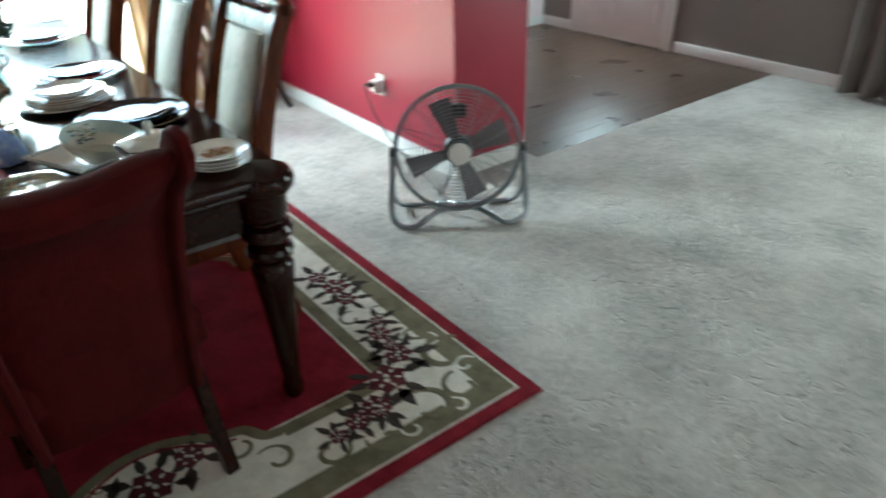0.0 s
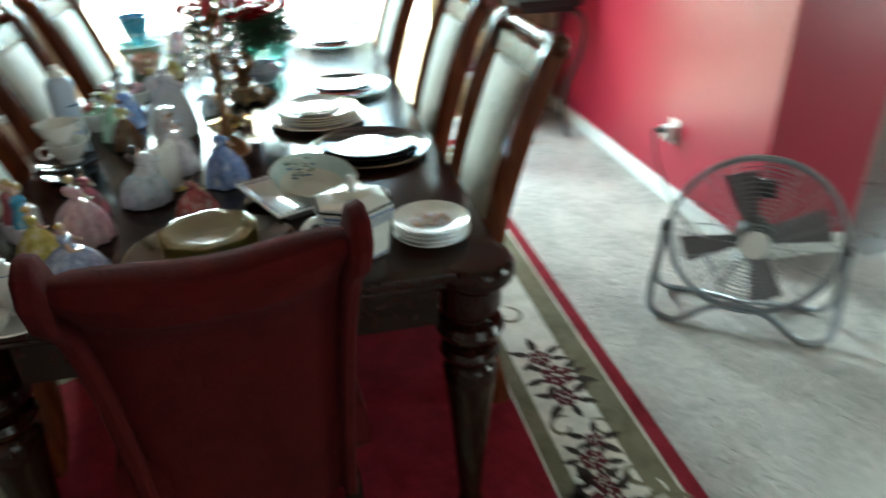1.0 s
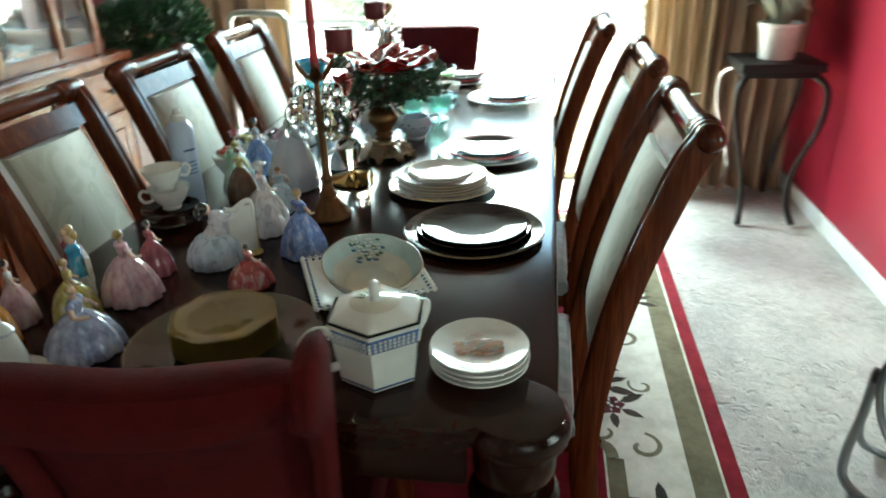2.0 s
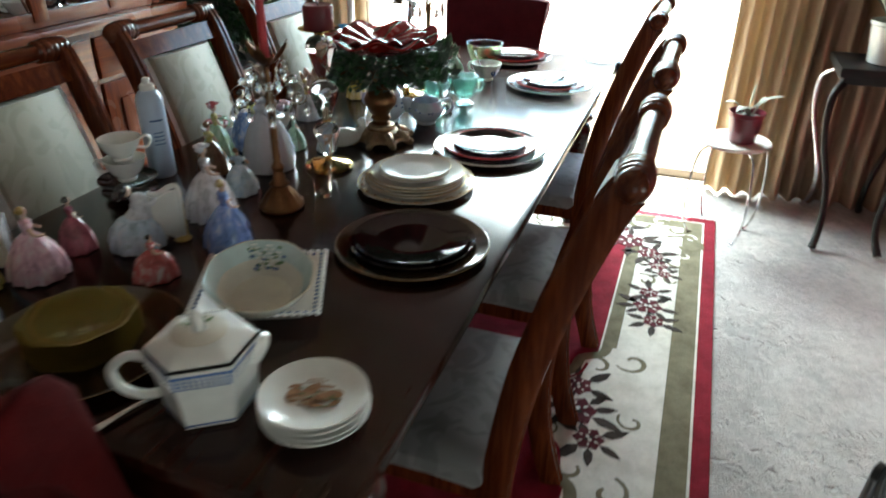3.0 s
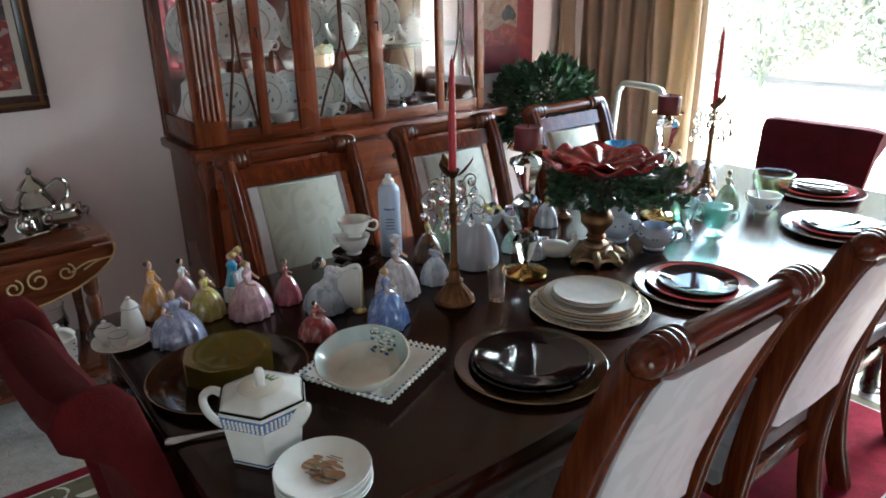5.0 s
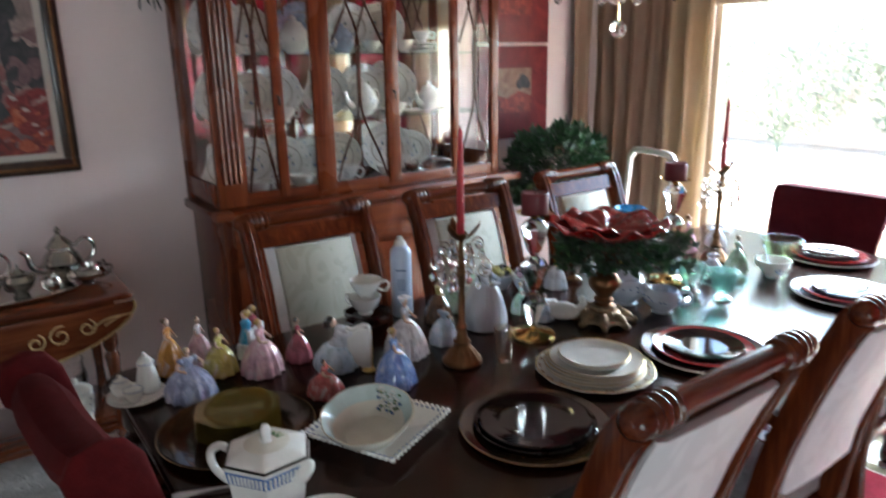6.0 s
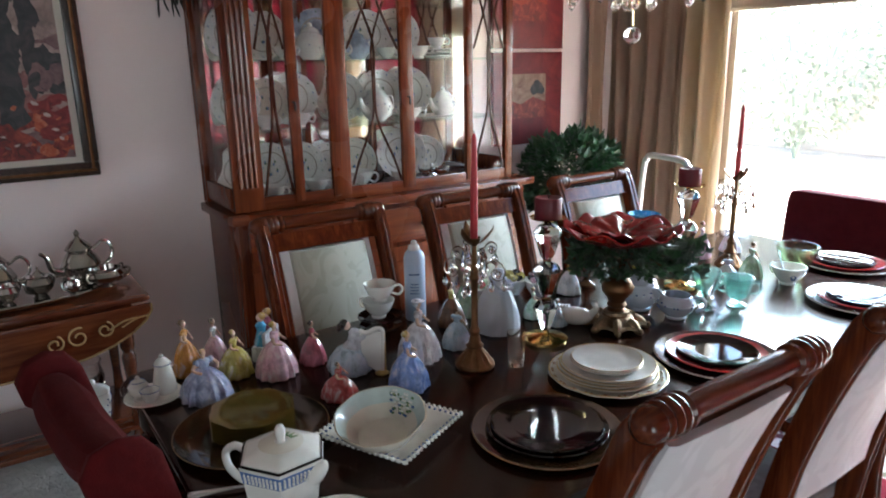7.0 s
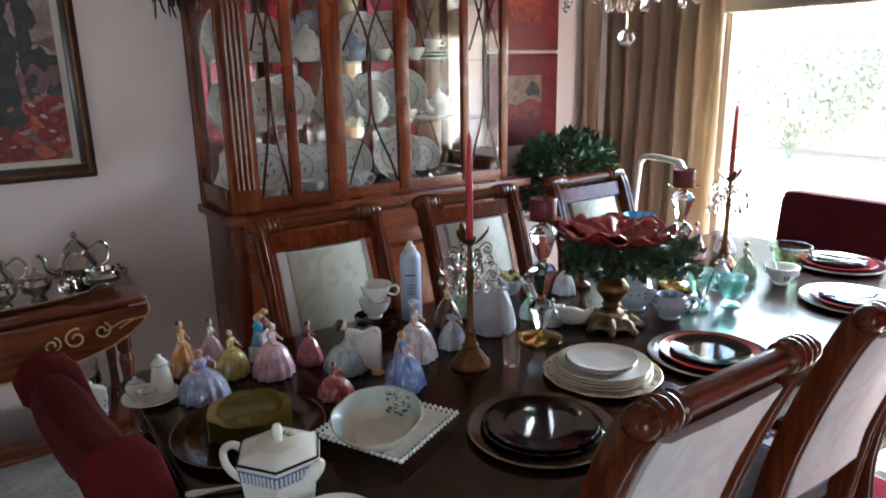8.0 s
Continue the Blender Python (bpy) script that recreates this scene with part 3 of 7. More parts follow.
for sx in (1, -1):
    cartouche("y", sx)
    cartouche("x", sx)
    for k, dy in enumerate((-0.66, 0.68)):
        spray(sx * 0.842, YC + dy, math.pi / 2 + 0.12 * sx, 0.34, k + (10 if sx > 0 else 20))
    for sy in (1, -1):
        # corner bunch of blossoms with olive scrolls about it
        def corner(x, y):
            return sx * x, YC + sy * (YC - y)
        for x, y, a, q in ((0.715, -0.075, 0.75, 0.42), (0.845, 0.13, 1.35, 0.25), (0.55, -0.195, 0.15, 0.25)):
            x, y = corner(x, y)
            spray(x, y, -a * sx * sy, q, int(100 * q) + 3 * sx + sy)
        for x, y, q, w, a in ((0.940, -0.10, 0.20, 1, 0.6), (0.745, -0.27, 0.20, -1, 2.2), (0.890, -0.255, 0.15, 1, 1.4), (0.925, 0.07, 0.12, -1, 0.3), (0.58, -0.29, 0.12, 1, 2.6),
                              (0.43, -0.235, 0.12, -1, 0.2), (0.80, 0.27, 0.10, 1, 1.0), (0.905, 0.24, 0.09, -1, 2.0)):
            x, y = corner(x, y)
            scroll(x, y, a if sx * sy < 0 else math.pi - a, q, -w * sx * sy)
        # pale curls that break over the olive band at the corner
        for x, y, q, w, a in ((0.955, -0.18, 0.09, 1, 0.2), (0.82, -0.315, 0.09, -1, 2.6), (0.940, 0.00, 0.08, -1, 0.9), (0.66, -0.305, 0.08, 1, 1.9)):
            x, y = corner(x, y)
            scroll(x, y, a if sx * sy < 0 else math.pi - a, q, -w * sx * sy, RUG_CREAM)

# ---- dining table ----
TZ, TY0, TY1, TX = 0.76, -0.03, 2.62, 0.53
table = thing("dining_table", pose(0, 0, 0), "long dark cherry dining table with turned legs, covered with dishes", "dining table")
outline = []
for cx, cy, a0 in ((TX - 0.045, TY0 + 0.045, -90), (TX - 0.045, TY1 - 0.045, 0), (-TX + 0.045, TY1 - 0.045, 90), (-TX + 0.045, TY0 + 0.045, 180)):
    for k in range(9):
        a = radians(a0 + k * 11.25)
        outline.append((cx + 0.045 * math.cos(a), cy + 0.045 * math.sin(a)))
part("tabletop", slab(outline, TZ - 0.028, TZ, bevel=0.008), TABLE_WOOD, table)
part("edge_moulding", slab([(x * 0.975, TY0 + 0.012 + (y - TY0) * 0.991) for x, y in outline], TZ - 0.046, TZ - 0.029, bevel=0.006), TABLE_WOOD, table)
for a, b, c, d in ((-0.39, 0.39, 0.015, 0.04), (-0.39, 0.39, 2.55, 2.575), (0.455, 0.48, 0.12, 2.40), (-0.48, -0.455, 0.12, 2.40)):
    part("apron", box(a, b, c, d, 0.615, TZ - 0.047, bevel=0.004), TABLE_WOOD, table)
LEG = [(0.022, 0.0), (0.030, 0.012), (0.034, 0.04), (0.026, 0.075), (0.030, 0.11), (0.036, 0.2), (0.046, 0.33), (0.056, 0.43), (0.060, 0.465),
       (0.050, 0.485), (0.040, 0.492), (0.060, 0.502), (0.066, 0.515), (0.060, 0.530), (0.042, 0.538), (0.046, 0.55), (0.068, 0.562), (0.074, 0.578), (0.066, 0.594), (0.05, 0.60), (0.05, 0.61)]
for sx in (1, -1):
    for yy in (0.045, 2.46):
        lx = 0.462 if yy < 1 else 0.40
        bm = lathe(LEG + [(0.060, 0.616), (0.066, 0.63), (0.066, 0.695), (0.058, 0.70)], 28, at=(sx * lx, yy, 0.012))
        part("leg", bm, TABLE_WOOD, table)
    # rounded ear of the top over each corner
    for yy in (TY0 + 0.058, TY1 - 0.058):
        part("corner_ear", lathe([(0.05, TZ - 0.055), (0.070, TZ - 0.052), (0.080, TZ - 0.040), (0.083, TZ - 0.024), (0.080, TZ - 0.008), (0.072, TZ + 0.0008), (0.062, TZ + 0.0016), (0.003, TZ + 0.0016)], 32, at=(sx * (TX - 0.064), yy, 0)), TABLE_WOOD, table)

# ---- side chairs ----


def side_chair(m, label):
    c = thing("dining_chair", m, label, "dining chair", "chairs round the table")
    W = 0.205
    post = [(-0.165, 0.0), (-0.125, 0.15), (-0.108, 0.31), (-0.116, 0.45), (-0.146, 0.64), (-0.188, 0.80), (-0.232, 0.93), (-0.262, 1.005), (-0.282, 1.038)]
    for sx in (1, -1):
        part("back_post", sweep_x(post, 0.020, 0.028, sx * W, ridge=0.004), CHAIR_WOOD, c)
        fl = [(0.315, 0.0), (0.312, 0.2), (0.305, 0.33), (0.3, 0.37)]
        part("leg", sweep_x(fl, (0.016, 0.026), 0.024, sx * 0.19), CHAIR_WOOD, c)
    # scrolled top rail with turned ends
    bm = bmesh.new()
    prof = [(0.003, -0.240), (0.012, -0.238), (0.020, -0.232), (0.026, -0.222), (0.0285, -0.208), (0.0275, -0.203), (0.030, -0.199), (0.0305, -0.192), (0.0285, -0.187), (0.031, -0.182),
            (0.0315, -0.174), (0.029, -0.169), (0.031, -0.164), (0.030, -0.156), (0.025, -0.150), (0.029, -0.144), (0.028, -0.136), (0.0215, -0.130), (0.0215, -0.05)]
    prof = prof + [(r, -z) for r, z in prof[::-1]]
    lathe(prof, 32, bm, (0, -0.287, 1.046), 0, Matrix.Rotation(radians(90), 4, "Y"))
    part("top_rail", bm, CHAIR_WOOD_H, c)
    part("upper_rail", sweep_x([(-0.246, 0.966), (-0.266, 1.018)], W - 0.018, 0.010, 0), CHAIR_WOOD, c)
    part("lower_rail", sweep_x([(-0.125, 0.52), (-0.136, 0.575)], W - 0.018, 0.012, 0), CHAIR_WOOD, c)
    pad = [(-0.128, 0.560), (-0.142, 0.64), (-0.168, 0.74), (-0.195, 0.83), (-0.222, 0.910), (-0.238, 0.950), (-0.243, 0.962)]
    bm = bmesh.new()
    loops = []
    for i, p in enumerate(smooth_path([(0, y, z) for y, z in pad], 4)):
        w = 0.130
        loops.append([(-w, p.y - 0.014, p.z), (-w + 0.006, p.y - 0.021, p.z), (0, p.y - 0.026, p.z), (w - 0.006, p.y - 0.021, p.z), (w, p.y - 0.014, p.z),
                      (w, p.y + 0.006, p.z), (w - 0.008, p.y + 0.012, p.z), (0, p.y + 0.019, p.z), (-w + 0.008, p.y + 0.012, p.z), (-w, p.y + 0.006, p.z)])
    rings(bm, loops)
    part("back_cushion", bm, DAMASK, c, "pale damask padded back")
    rear = [(-0.150, 0.555), (-0.162, 0.64), (-0.190, 0.74), (-0.217, 0.83), (-0.252, 0.925), (-0.276, 0.980), (-0.281, 0.992)]
    loops = []
    for p in smooth_path([(0, y, z) for y, z in rear], 4):
        w = 0.158
        loops.append([(-w, p.y - 0.002, p.z), (-w + 0.01, p.y - 0.010, p.z), (0, p.y - 0.015, p.z), (w - 0.01, p.y - 0.010, p.z), (w, p.y - 0.002, p.z), (w, p.y + 0.008, p.z), (-w, p.y + 0.008, p.z)])
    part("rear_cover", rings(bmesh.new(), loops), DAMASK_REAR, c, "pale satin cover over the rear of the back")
    part("seat_frame", box(-0.215, 0.215, -0.10, 0.315, 0.325, 0.372, bevel=0.006), CHAIR_WOOD, c)
    seat = [(-0.235, -0.085), (0.235, -0.085), (0.24, 0.05), (0.24, 0.30), (0.215, 0.33), (-0.215, 0.33), (-0.24, 0.30), (-0.24, 0.05)]
    part("seat", slab(seat, 0.373, 0.425, bevel=0.018), SEAT_SHADED, c, "damask padded seat, greyed for the shade beside the table")
    return c


ROWS_Y = (0.640, 1.295, 2.015)
first = side_chair(pose(0.495, ROWS_Y[0], 0.012, 0, 0, 90), "reddish brown dining chair with scrolled top rail and pale damask back")
for yy in ROWS_Y[1:]:
    copy_thing(first, pose(0.495 if yy < 1.5 else 0.425, yy, 0.012, 0, 0, 90))
for k, yy in enumerate((0.642, 1.255, 1.89)):
    copy_thing(first, pose(-0.44, yy, 0.012, 0, 0, -90))

# ---- slipcovered end chairs ----


def end_chair(m, cloth, label, h=0.97, dip=0.05, bolsters=True):
    c = thing("upholstered_chair", m, label, "chair", "end chairs")
    side = [(-0.165, 0.27), (-0.172, 0.45), (-0.190, 0.64), (-0.212, 0.76), (-0.238, 0.822), (-0.272, h - 0.112), (-0.304, h - 0.084), (-0.312, h - 0.046), (-0.294, h - 0.012), (-0.258, h),
            (-0.226, h - 0.008), (-0.200, h - 0.045), (-0.176, 0.82), (-0.150, 0.70), (-0.118, 0.50), (-0.098, 0.27)]

    def back_skin(u0, u1, puff, name):
        """The scrolled back between two places across its width; puff swells the section."""
        loops = []
        n = 14
        for k in range(n + 1):
            u = u0 + (u1 - u0) * k / n
            edge = min(k, n - k)
            swell = puff - ((0.026, 0.012, 0.005, 0.002)[edge] if bolsters else (0.012, 0.002, 0, 0)[edge]) if edge < 4 else puff
            loop = []
            for i, (y, z) in enumerate(side):
                (ya, za), (yb, zb) = side[i - 1], side[(i + 1) % len(side)]
                q = math.hypot(yb - ya, zb - za)
                t = min(1, max(0, (z - 0.27) / (h - 0.30)))
                w = 0.200 + 0.046 * t ** 1.3
                loop.append((u * w, y - (zb - za) / q * swell, z + (yb - ya) / q * swell * (1 if z > 0.3 else 0) - dip * (1 - u * u) * max(0, (z - 0.6) / (h - 0.6))))
            loops.append(loop)
        return part(name, rings(bmesh.new(), loops), cloth, c)

    if bolsters:
        back_skin(-0.86, 0.86, 0.0, "backrest")
        for sx in (1, -1):
            back_skin(sx * 0.845, sx * 1.0, 0.007, "side_bolster")
    else:
        back_skin(-1.0, 1.0, 0.0, "backrest")
    part("seat", slab([(-0.235, -0.16), (0.235, -0.16), (0.25, 0.2), (0.22, 0.26), (-0.22, 0.26), (-0.25, 0.2)], 0.36, 0.49, bevel=0.03), cloth, c)
    for sx in (1, -1):
        part("leg", sweep_x([(-0.22, 0.0), (-0.16, 0.2), (-0.135, 0.30)], 0.018, 0.02, sx * 0.19), TABLE_WOOD, c)
        part("leg", sweep_x([(0.205, 0.0), (0.2, 0.2), (0.195, 0.38)], 0.018, 0.02, sx * 0.19), TABLE_WOOD, c)
    return c


end_chair(pose(-0.027, 0.072, 0.012, 0, 0, 7), RED_CLOTH, "red velour slipcovered chair pushed in at the table's end")
end_chair(pose(-0.085, 2.545, 0.012, 0, 0, 180), BURGUNDY_CLOTH, "burgundy slipcovered chair at the far end of the table", h=0.955, dip=0.0, bolsters=False)

# ---- china cabinet ----
cab = thing("china_cabinet", pose(0, 0, 0), "tall orange brown china cabinet with glazed doors, full of porcelain", "china cabinet")
CX0, CXF = X_W + 0.02, -1.40
part("base_body", box(CX0, CXF + 0.02, 0.575, 2.09, 0.06, 0.925, bevel=0.004), CABINET_WOOD, cab)
part("plinth", box(CX0, CXF + 0.035, 0.562, 2.105, 0.0, 0.075, bevel=0.01), CABINET_WOOD_H, cab)
part("counter", box(CX0, CXF + 0.06, 0.540, 2.135, 0.926, 0.966, bevel=0.012), CABINET_WOOD_H, cab)
for k, (y0, y1) in enumerate(((0.61, 1.06), (1.08, 1.56), (1.58, 2.05))):
    dr = part("drawer", box(CXF + 0.021, CXF + 0.042, y0, y1, 0.74, 0.90, bevel=0.008), CABINET_WOOD_H, cab)
    for yy in ((y0 + y1) / 2 - 0.12, (y0 + y1) / 2 + 0.12):
        bm = lathe([(0.006, 0), (0.006, 0.012), (0.016, 0.018), (0.014, 0.026), (0.004, 0.028)], 12, m=pose(CXF + 0.042, yy, 0.82, 0, 90, 0))
        part("knob", bm, DARK_IRON, dr)
    d = part("door", box(CXF + 0.021, CXF + 0.040, y0, y1, 0.11, 0.72, bevel=0.006), CABINET_WOOD, cab)
    part("raised_panel", box(CXF + 0.040, CXF + 0.050, y0 + 0.07, y1 - 0.07, 0.18, 0.65, bevel=0.008), CABINET_WOOD, d)
ZB, ZT = 0.967, 2.12
for y0, y1, turn in ((0.605, 1.050, 3.0), (1.060, 1.400, 2.5), (1.410, 1.985, -5.5)):
    part("back_mirror", box(-0.003, 0.003, -(y1 - y0) / 2, (y1 - y0) / 2, ZB + 0.02, ZT - 0.05, m=pose(CX0 + 0.043, (y0 + y1) / 2, 0, 0, 0, turn)), MIRROR, cab)
for y in (1.055, 1.405):
    part("mirror_strip", box(CX0 + 0.020, CX0 + 0.056, y - 0.014, y + 0.014, ZB + 0.019, ZT - 0.04, bevel=0.003), CABINET_WOOD, cab)
part("back_board", box(CX0, CX0 + 0.011, 0.56, 2.03, ZB, ZT - 0.03), CABINET_WOOD, cab)
part("cabinet_floor", box(CX0 + 0.012, CXF, 0.575, 2.01, ZB, ZB + 0.018, bevel=0.003), CABINET_WOOD_H, cab)
part("cabinet_top", box(CX0, CXF + 0.03, 0.55, 2.04, ZT - 0.03, ZT, bevel=0.004), CABINET_WOOD_H, cab)
part("cornice", box(CX0, CXF + 0.07, 0.51, 2.08, ZT, ZT + 0.09, bevel=0.025), CABINET_WOOD_H, cab)
part("lower_rail", box(CXF - 0.018, CXF + 0.004, 0.58, 2.01, ZB + 0.001, ZB + 0.055, bevel=0.004), CABINET_WOOD_H, cab)
for y, w in ((0.858, 0.045), (1.056, 0.088), (1.402, 0.066), (1.752, 0.040)):
    part("stile", box(CXF - 0.016, CXF + 0.010, y - w / 2, y + w / 2, ZB + 0.02, ZT - 0.031, bevel=0.006), CABINET_WOOD, cab)
for y0, y1 in ((0.575, 0.700), (1.975, 2.020)):
    pil = part("fluted_pilaster", box(CXF - 0.02, CXF + 0.008, y0, y1, ZB + 0.002, ZT - 0.031, bevel=0.006), CABINET_WOOD, cab)
    n = 4 if y1 < 1 else 0
    for k in range(n):
        yc = y0 + 0.02 + (y1 - y0 - 0.04) * (k + 0.5) / n
        part("flute", tube([(CXF + 0.007, yc, ZB + 0.10), (CXF + 0.007, yc, ZT - 0.10)], 0.0085, 8), CABINET_WOOD, pil)
for y in (0.575, 2.015):
    part("side_post", box(CX0 + 0.012, CX0 + 0.045, y - 0.012, y + 0.012, ZB + 0.002, ZT - 0.031, bevel=0.004), CABINET_WOOD, cab)
    part("side_rail", box(CX0 + 0.046, CXF - 0.021, y - 0.010, y + 0.010, ZB + 0.02, ZB + 0.10, bevel=0.004), CABINET_WOOD, cab)
    part("pane", box(CX0 + 0.046, CXF - 0.021, y - 0.002, y + 0.002, ZB + 0.101, ZT - 0.032), CABINET_GLASS, cab).visible_shadow = False
for y0, y1 in ((0.702, 0.834), (0.882, 1.011), (1.101, 1.368), (1.436, 1.731), (1.773, 1.974)):
    part("pane", box(CXF - 0.006, CXF - 0.003, y0, y1, ZB + 0.056, ZT - 0.032), CABINET_GLASS, cab).visible_shadow = False
SHELF_GLASS = glass("shelf glass", (0.86, 0.95, 0.92))
for z in (1.285, 1.565, 1.84):
    part("shelf", box(CX0 + 0.02, CXF - 0.03, 0.60, 1.99, z - 0.008, z), SHELF_GLASS, cab).visible_shadow = False
for yc, hw in ((0.770, 0.060), (1.235, 0.125), (1.875, 0.092)):
    for sx in (1, -1):
        pts = smooth_path([(CXF, yc + sx * hw, ZB + 0.06), (CXF, yc + sx * hw * 0.72, ZB + 0.16), (CXF, yc + sx * 0.012, ZB + 0.34), (CXF, yc + sx * 0.004, ZB + 0.5), (CXF, yc + sx * 0.004, ZB + 0.66),
                           (CXF, yc - sx * hw * 0.35, ZB + 0.80), (CXF, yc - sx * hw * 0.95, ZB + 0.98), (CXF, yc - sx * hw * 0.5, ZB + 1.10)], 5)
        part("curved_mullion", tube(pts, 0.0060, 6), DARK_WOOD, cab)
    for sx in (1, -1):
        pts = smooth_path([(CXF, yc + sx * hw, ZB + 0.64), (CXF, yc + sx * hw * 0.3, ZB + 0.82), (CXF, yc + sx * hw * 0.1, ZB + 0.95), (CXF, yc + sx * hw * 0.6, ZB + 1.09)], 5)
        part("curved_mullion", tube(pts, 0.0055, 6), DARK_WOOD, cab)
for y in (0.850, 1.400):
    part("key", tube([(CXF + 0.011, y, 1.40), (CXF + 0.03, y, 1.40), (CXF + 0.034, y, 1.385), (CXF + 0.034, y, 1.365)], 0.005, 6), DARK_IRON, cab)

# ---- things on the table ----
def porcelain(name, col, var=0.06, rough=0.18):
    return plain(name, col, rough, var=var, scale=30, bump=0.0, coat=0.5)


WHITE_CHINA = porcelain("white china", (0.78, 0.77, 0.73))
CREAM_CHINA = porcelain("cream china", (0.68, 0.635, 0.545))
GOLD_CHINA = porcelain("gilt cream rim", (0.60, 0.53, 0.40), 0.18)
BLUE_PRINT = porcelain("blue print", (0.07, 0.12, 0.27), 0.3)
BROWN_PRINT = porcelain("brown print", (0.33, 0.17, 0.09), 0.3)
SEPIA = porcelain("sepia print", (0.10, 0.045, 0.022), 0.3)
GREEN_PRINT = porcelain("green print", (0.10, 0.18, 0.08), 0.3)
BLACK_GLASS = porcelain("black glazed ware", (0.005, 0.003, 0.003), 0.1, 0.03)
LATTICE_BLUE = porcelain("cornflower blue print", (0.11, 0.19, 0.40), 0.2)
MAROON_GLAZE = porcelain("dark maroon glaze", (0.035, 0.006, 0.006), 0.2, 0.15)
BROWN_GLASS = porcelain("dark brown glazed ware", (0.030, 0.015, 0.006), 0.3, 0.10)
RED_GLAZE = porcelain("red glaze", (0.23, 0.014, 0.014), 0.12, 0.15)
GREY_RIM = porcelain("pewter coloured rim", (0.40, 0.37, 0.31), 0.2, 0.25)
BROWN_RIM = porcelain("brown gold rim", (0.13, 0.085, 0.045), 0.25, 0.25)
AMBER_BODY = porcelain("amber glass in a stack", (0.22, 0.155, 0.030), 0.15, 0.08)
AMBER_BODY.node_tree.nodes["Principled BSDF"].inputs["Transmission Weight"].default_value = 0.5
TEAL_GLASS = porcelain("aqua pressed glass", (0.52, 0.86, 0.79), 0.15, 0.12)
TEAL_GLASS.node_tree.nodes["Principled BSDF"].inputs["Transmission Weight"].default_value = 0.75
CRYSTAL = glass("cut crystal", (1.0, 1.0, 1.0), solid=True, ior=1.5)
RED_WAX = plain("red candle wax", (0.42, 0.02, 0.03), 0.4, var=0.08, bump=0.02)
WINE_WAX = plain("burgundy candle wax", (0.12, 0.010, 0.018), 0.45, var=0.1, bump=0.02)
RED_GLASS_BODY = porcelain("ruby glass bowl", (0.26, 0.012, 0.012), 0.2, 0.26)
WIRE = plain("tarnished silver wire", (0.46, 0.40, 0.33), 0.24, 1.0, var=0.2, scale=60, bump=0.0)
ANTIQUE = plain("antique gilt metal", (0.27, 0.19, 0.115), 0.42, 0.75, var=0.45, scale=45, bump=0.3)
LEAF = plain("dark green leaf", (0.038, 0.105, 0.040), 0.45, var=0.4, scale=25, bump=0.05)
LEAF_GREY = plain("grey green leaf", (0.075, 0.11, 0.08), 0.5, var=0.4, scale=25, bump=0.05)
BLACK_GLASS.node_tree.nodes["Principled BSDF"].inputs["Coat Weight"].default_value = 0.0
BLACK_GLASS.node_tree.nodes["Principled BSDF"].inputs["Specular IOR Level"].default_value = 0.32
PALE_BAND = porcelain("pale blue green glaze", (0.50, 0.60, 0.58), 0.1)
RED_GLASS_BODY.node_tree.nodes["Principled BSDF"].inputs["Coat Weight"].default_value = 0.1
GILT = plain("worn gilding", (0.50, 0.36, 0.13), 0.3, 0.6, var=0.25, scale=60, bump=0.0)
TOP = TZ + 0.001


def at(x, y, rz=0.0, z=None):
    return pose(x, y, TOP if z is None else z, 0, 0, rz)


def dish_profile(r, h, foot=0.55, thick=0.005):
    """A plate or shallow bowl: foot, well, flaring rim with a rounded lip."""
    return [(r * foot * 0.9, 0.0), (r * foot, 0.0), (r * foot * 1.02, h * 0.15), (r * 0.80, h * 0.5), (r * 0.97, h * 0.92), (r, h), (r * 0.985, h + thick * 0.6),
            (r * 0.93, h * 0.95 + thick * 0.4), (r * 0.78, h * 0.5 + thick), (r * 0.66, h * 0.22 + thick), (r * 0.5, h * 0.15 + thick), (r * 0.02, h * 0.15 + thick)]


def wall_prism(pts, thick):
    """An upright prism: the outline lies in x and z, the thickness runs along y."""
    own = slab(pts, -thick / 2, thick / 2, bevel=0.002)
    own.transform(Matrix(((1, 0, 0, 0), (0, 0, 1, 0), (0, 1, 0, 0), (0, 0, 0, 1))))
    return own


def bead_rim(r, z, n, size, bm):
    for k in range(n):
        a = 2 * math.pi * k / n
        ball((r * math.cos(a), r * math.sin(a), z), size, 6, bm)
    return bm


def place_setting(x, y, charger, rim, plate, inner, label, beads=True, top=0.104):
    t = thing("place_setting", at(x, y), label, "plates", "place settings")
    bm = lathe(dish_profile(0.162, 0.014), 48)
    part("charger", bm, charger, t)
    bm = lathe([(0.134, 0.0118), (0.158, 0.0155), (0.1625, 0.0155), (0.164, 0.0140), (0.1625, 0.0130), (0.15, 0.0105)], 48, cap=False)
    if beads:
        bead_rim(0.161, 0.0160, 84, 0.0022, bm)
    part("charger_rim", bm, rim, t)
    part("dinner_plate", lathe(dish_profile(0.132, 0.012), 48, at=(0, 0, 0.009)), plate, t)
    part("top_plate", lathe(dish_profile(top, 0.010, 0.7), 44, at=(0, 0, 0.0165)), inner, t)
    return t


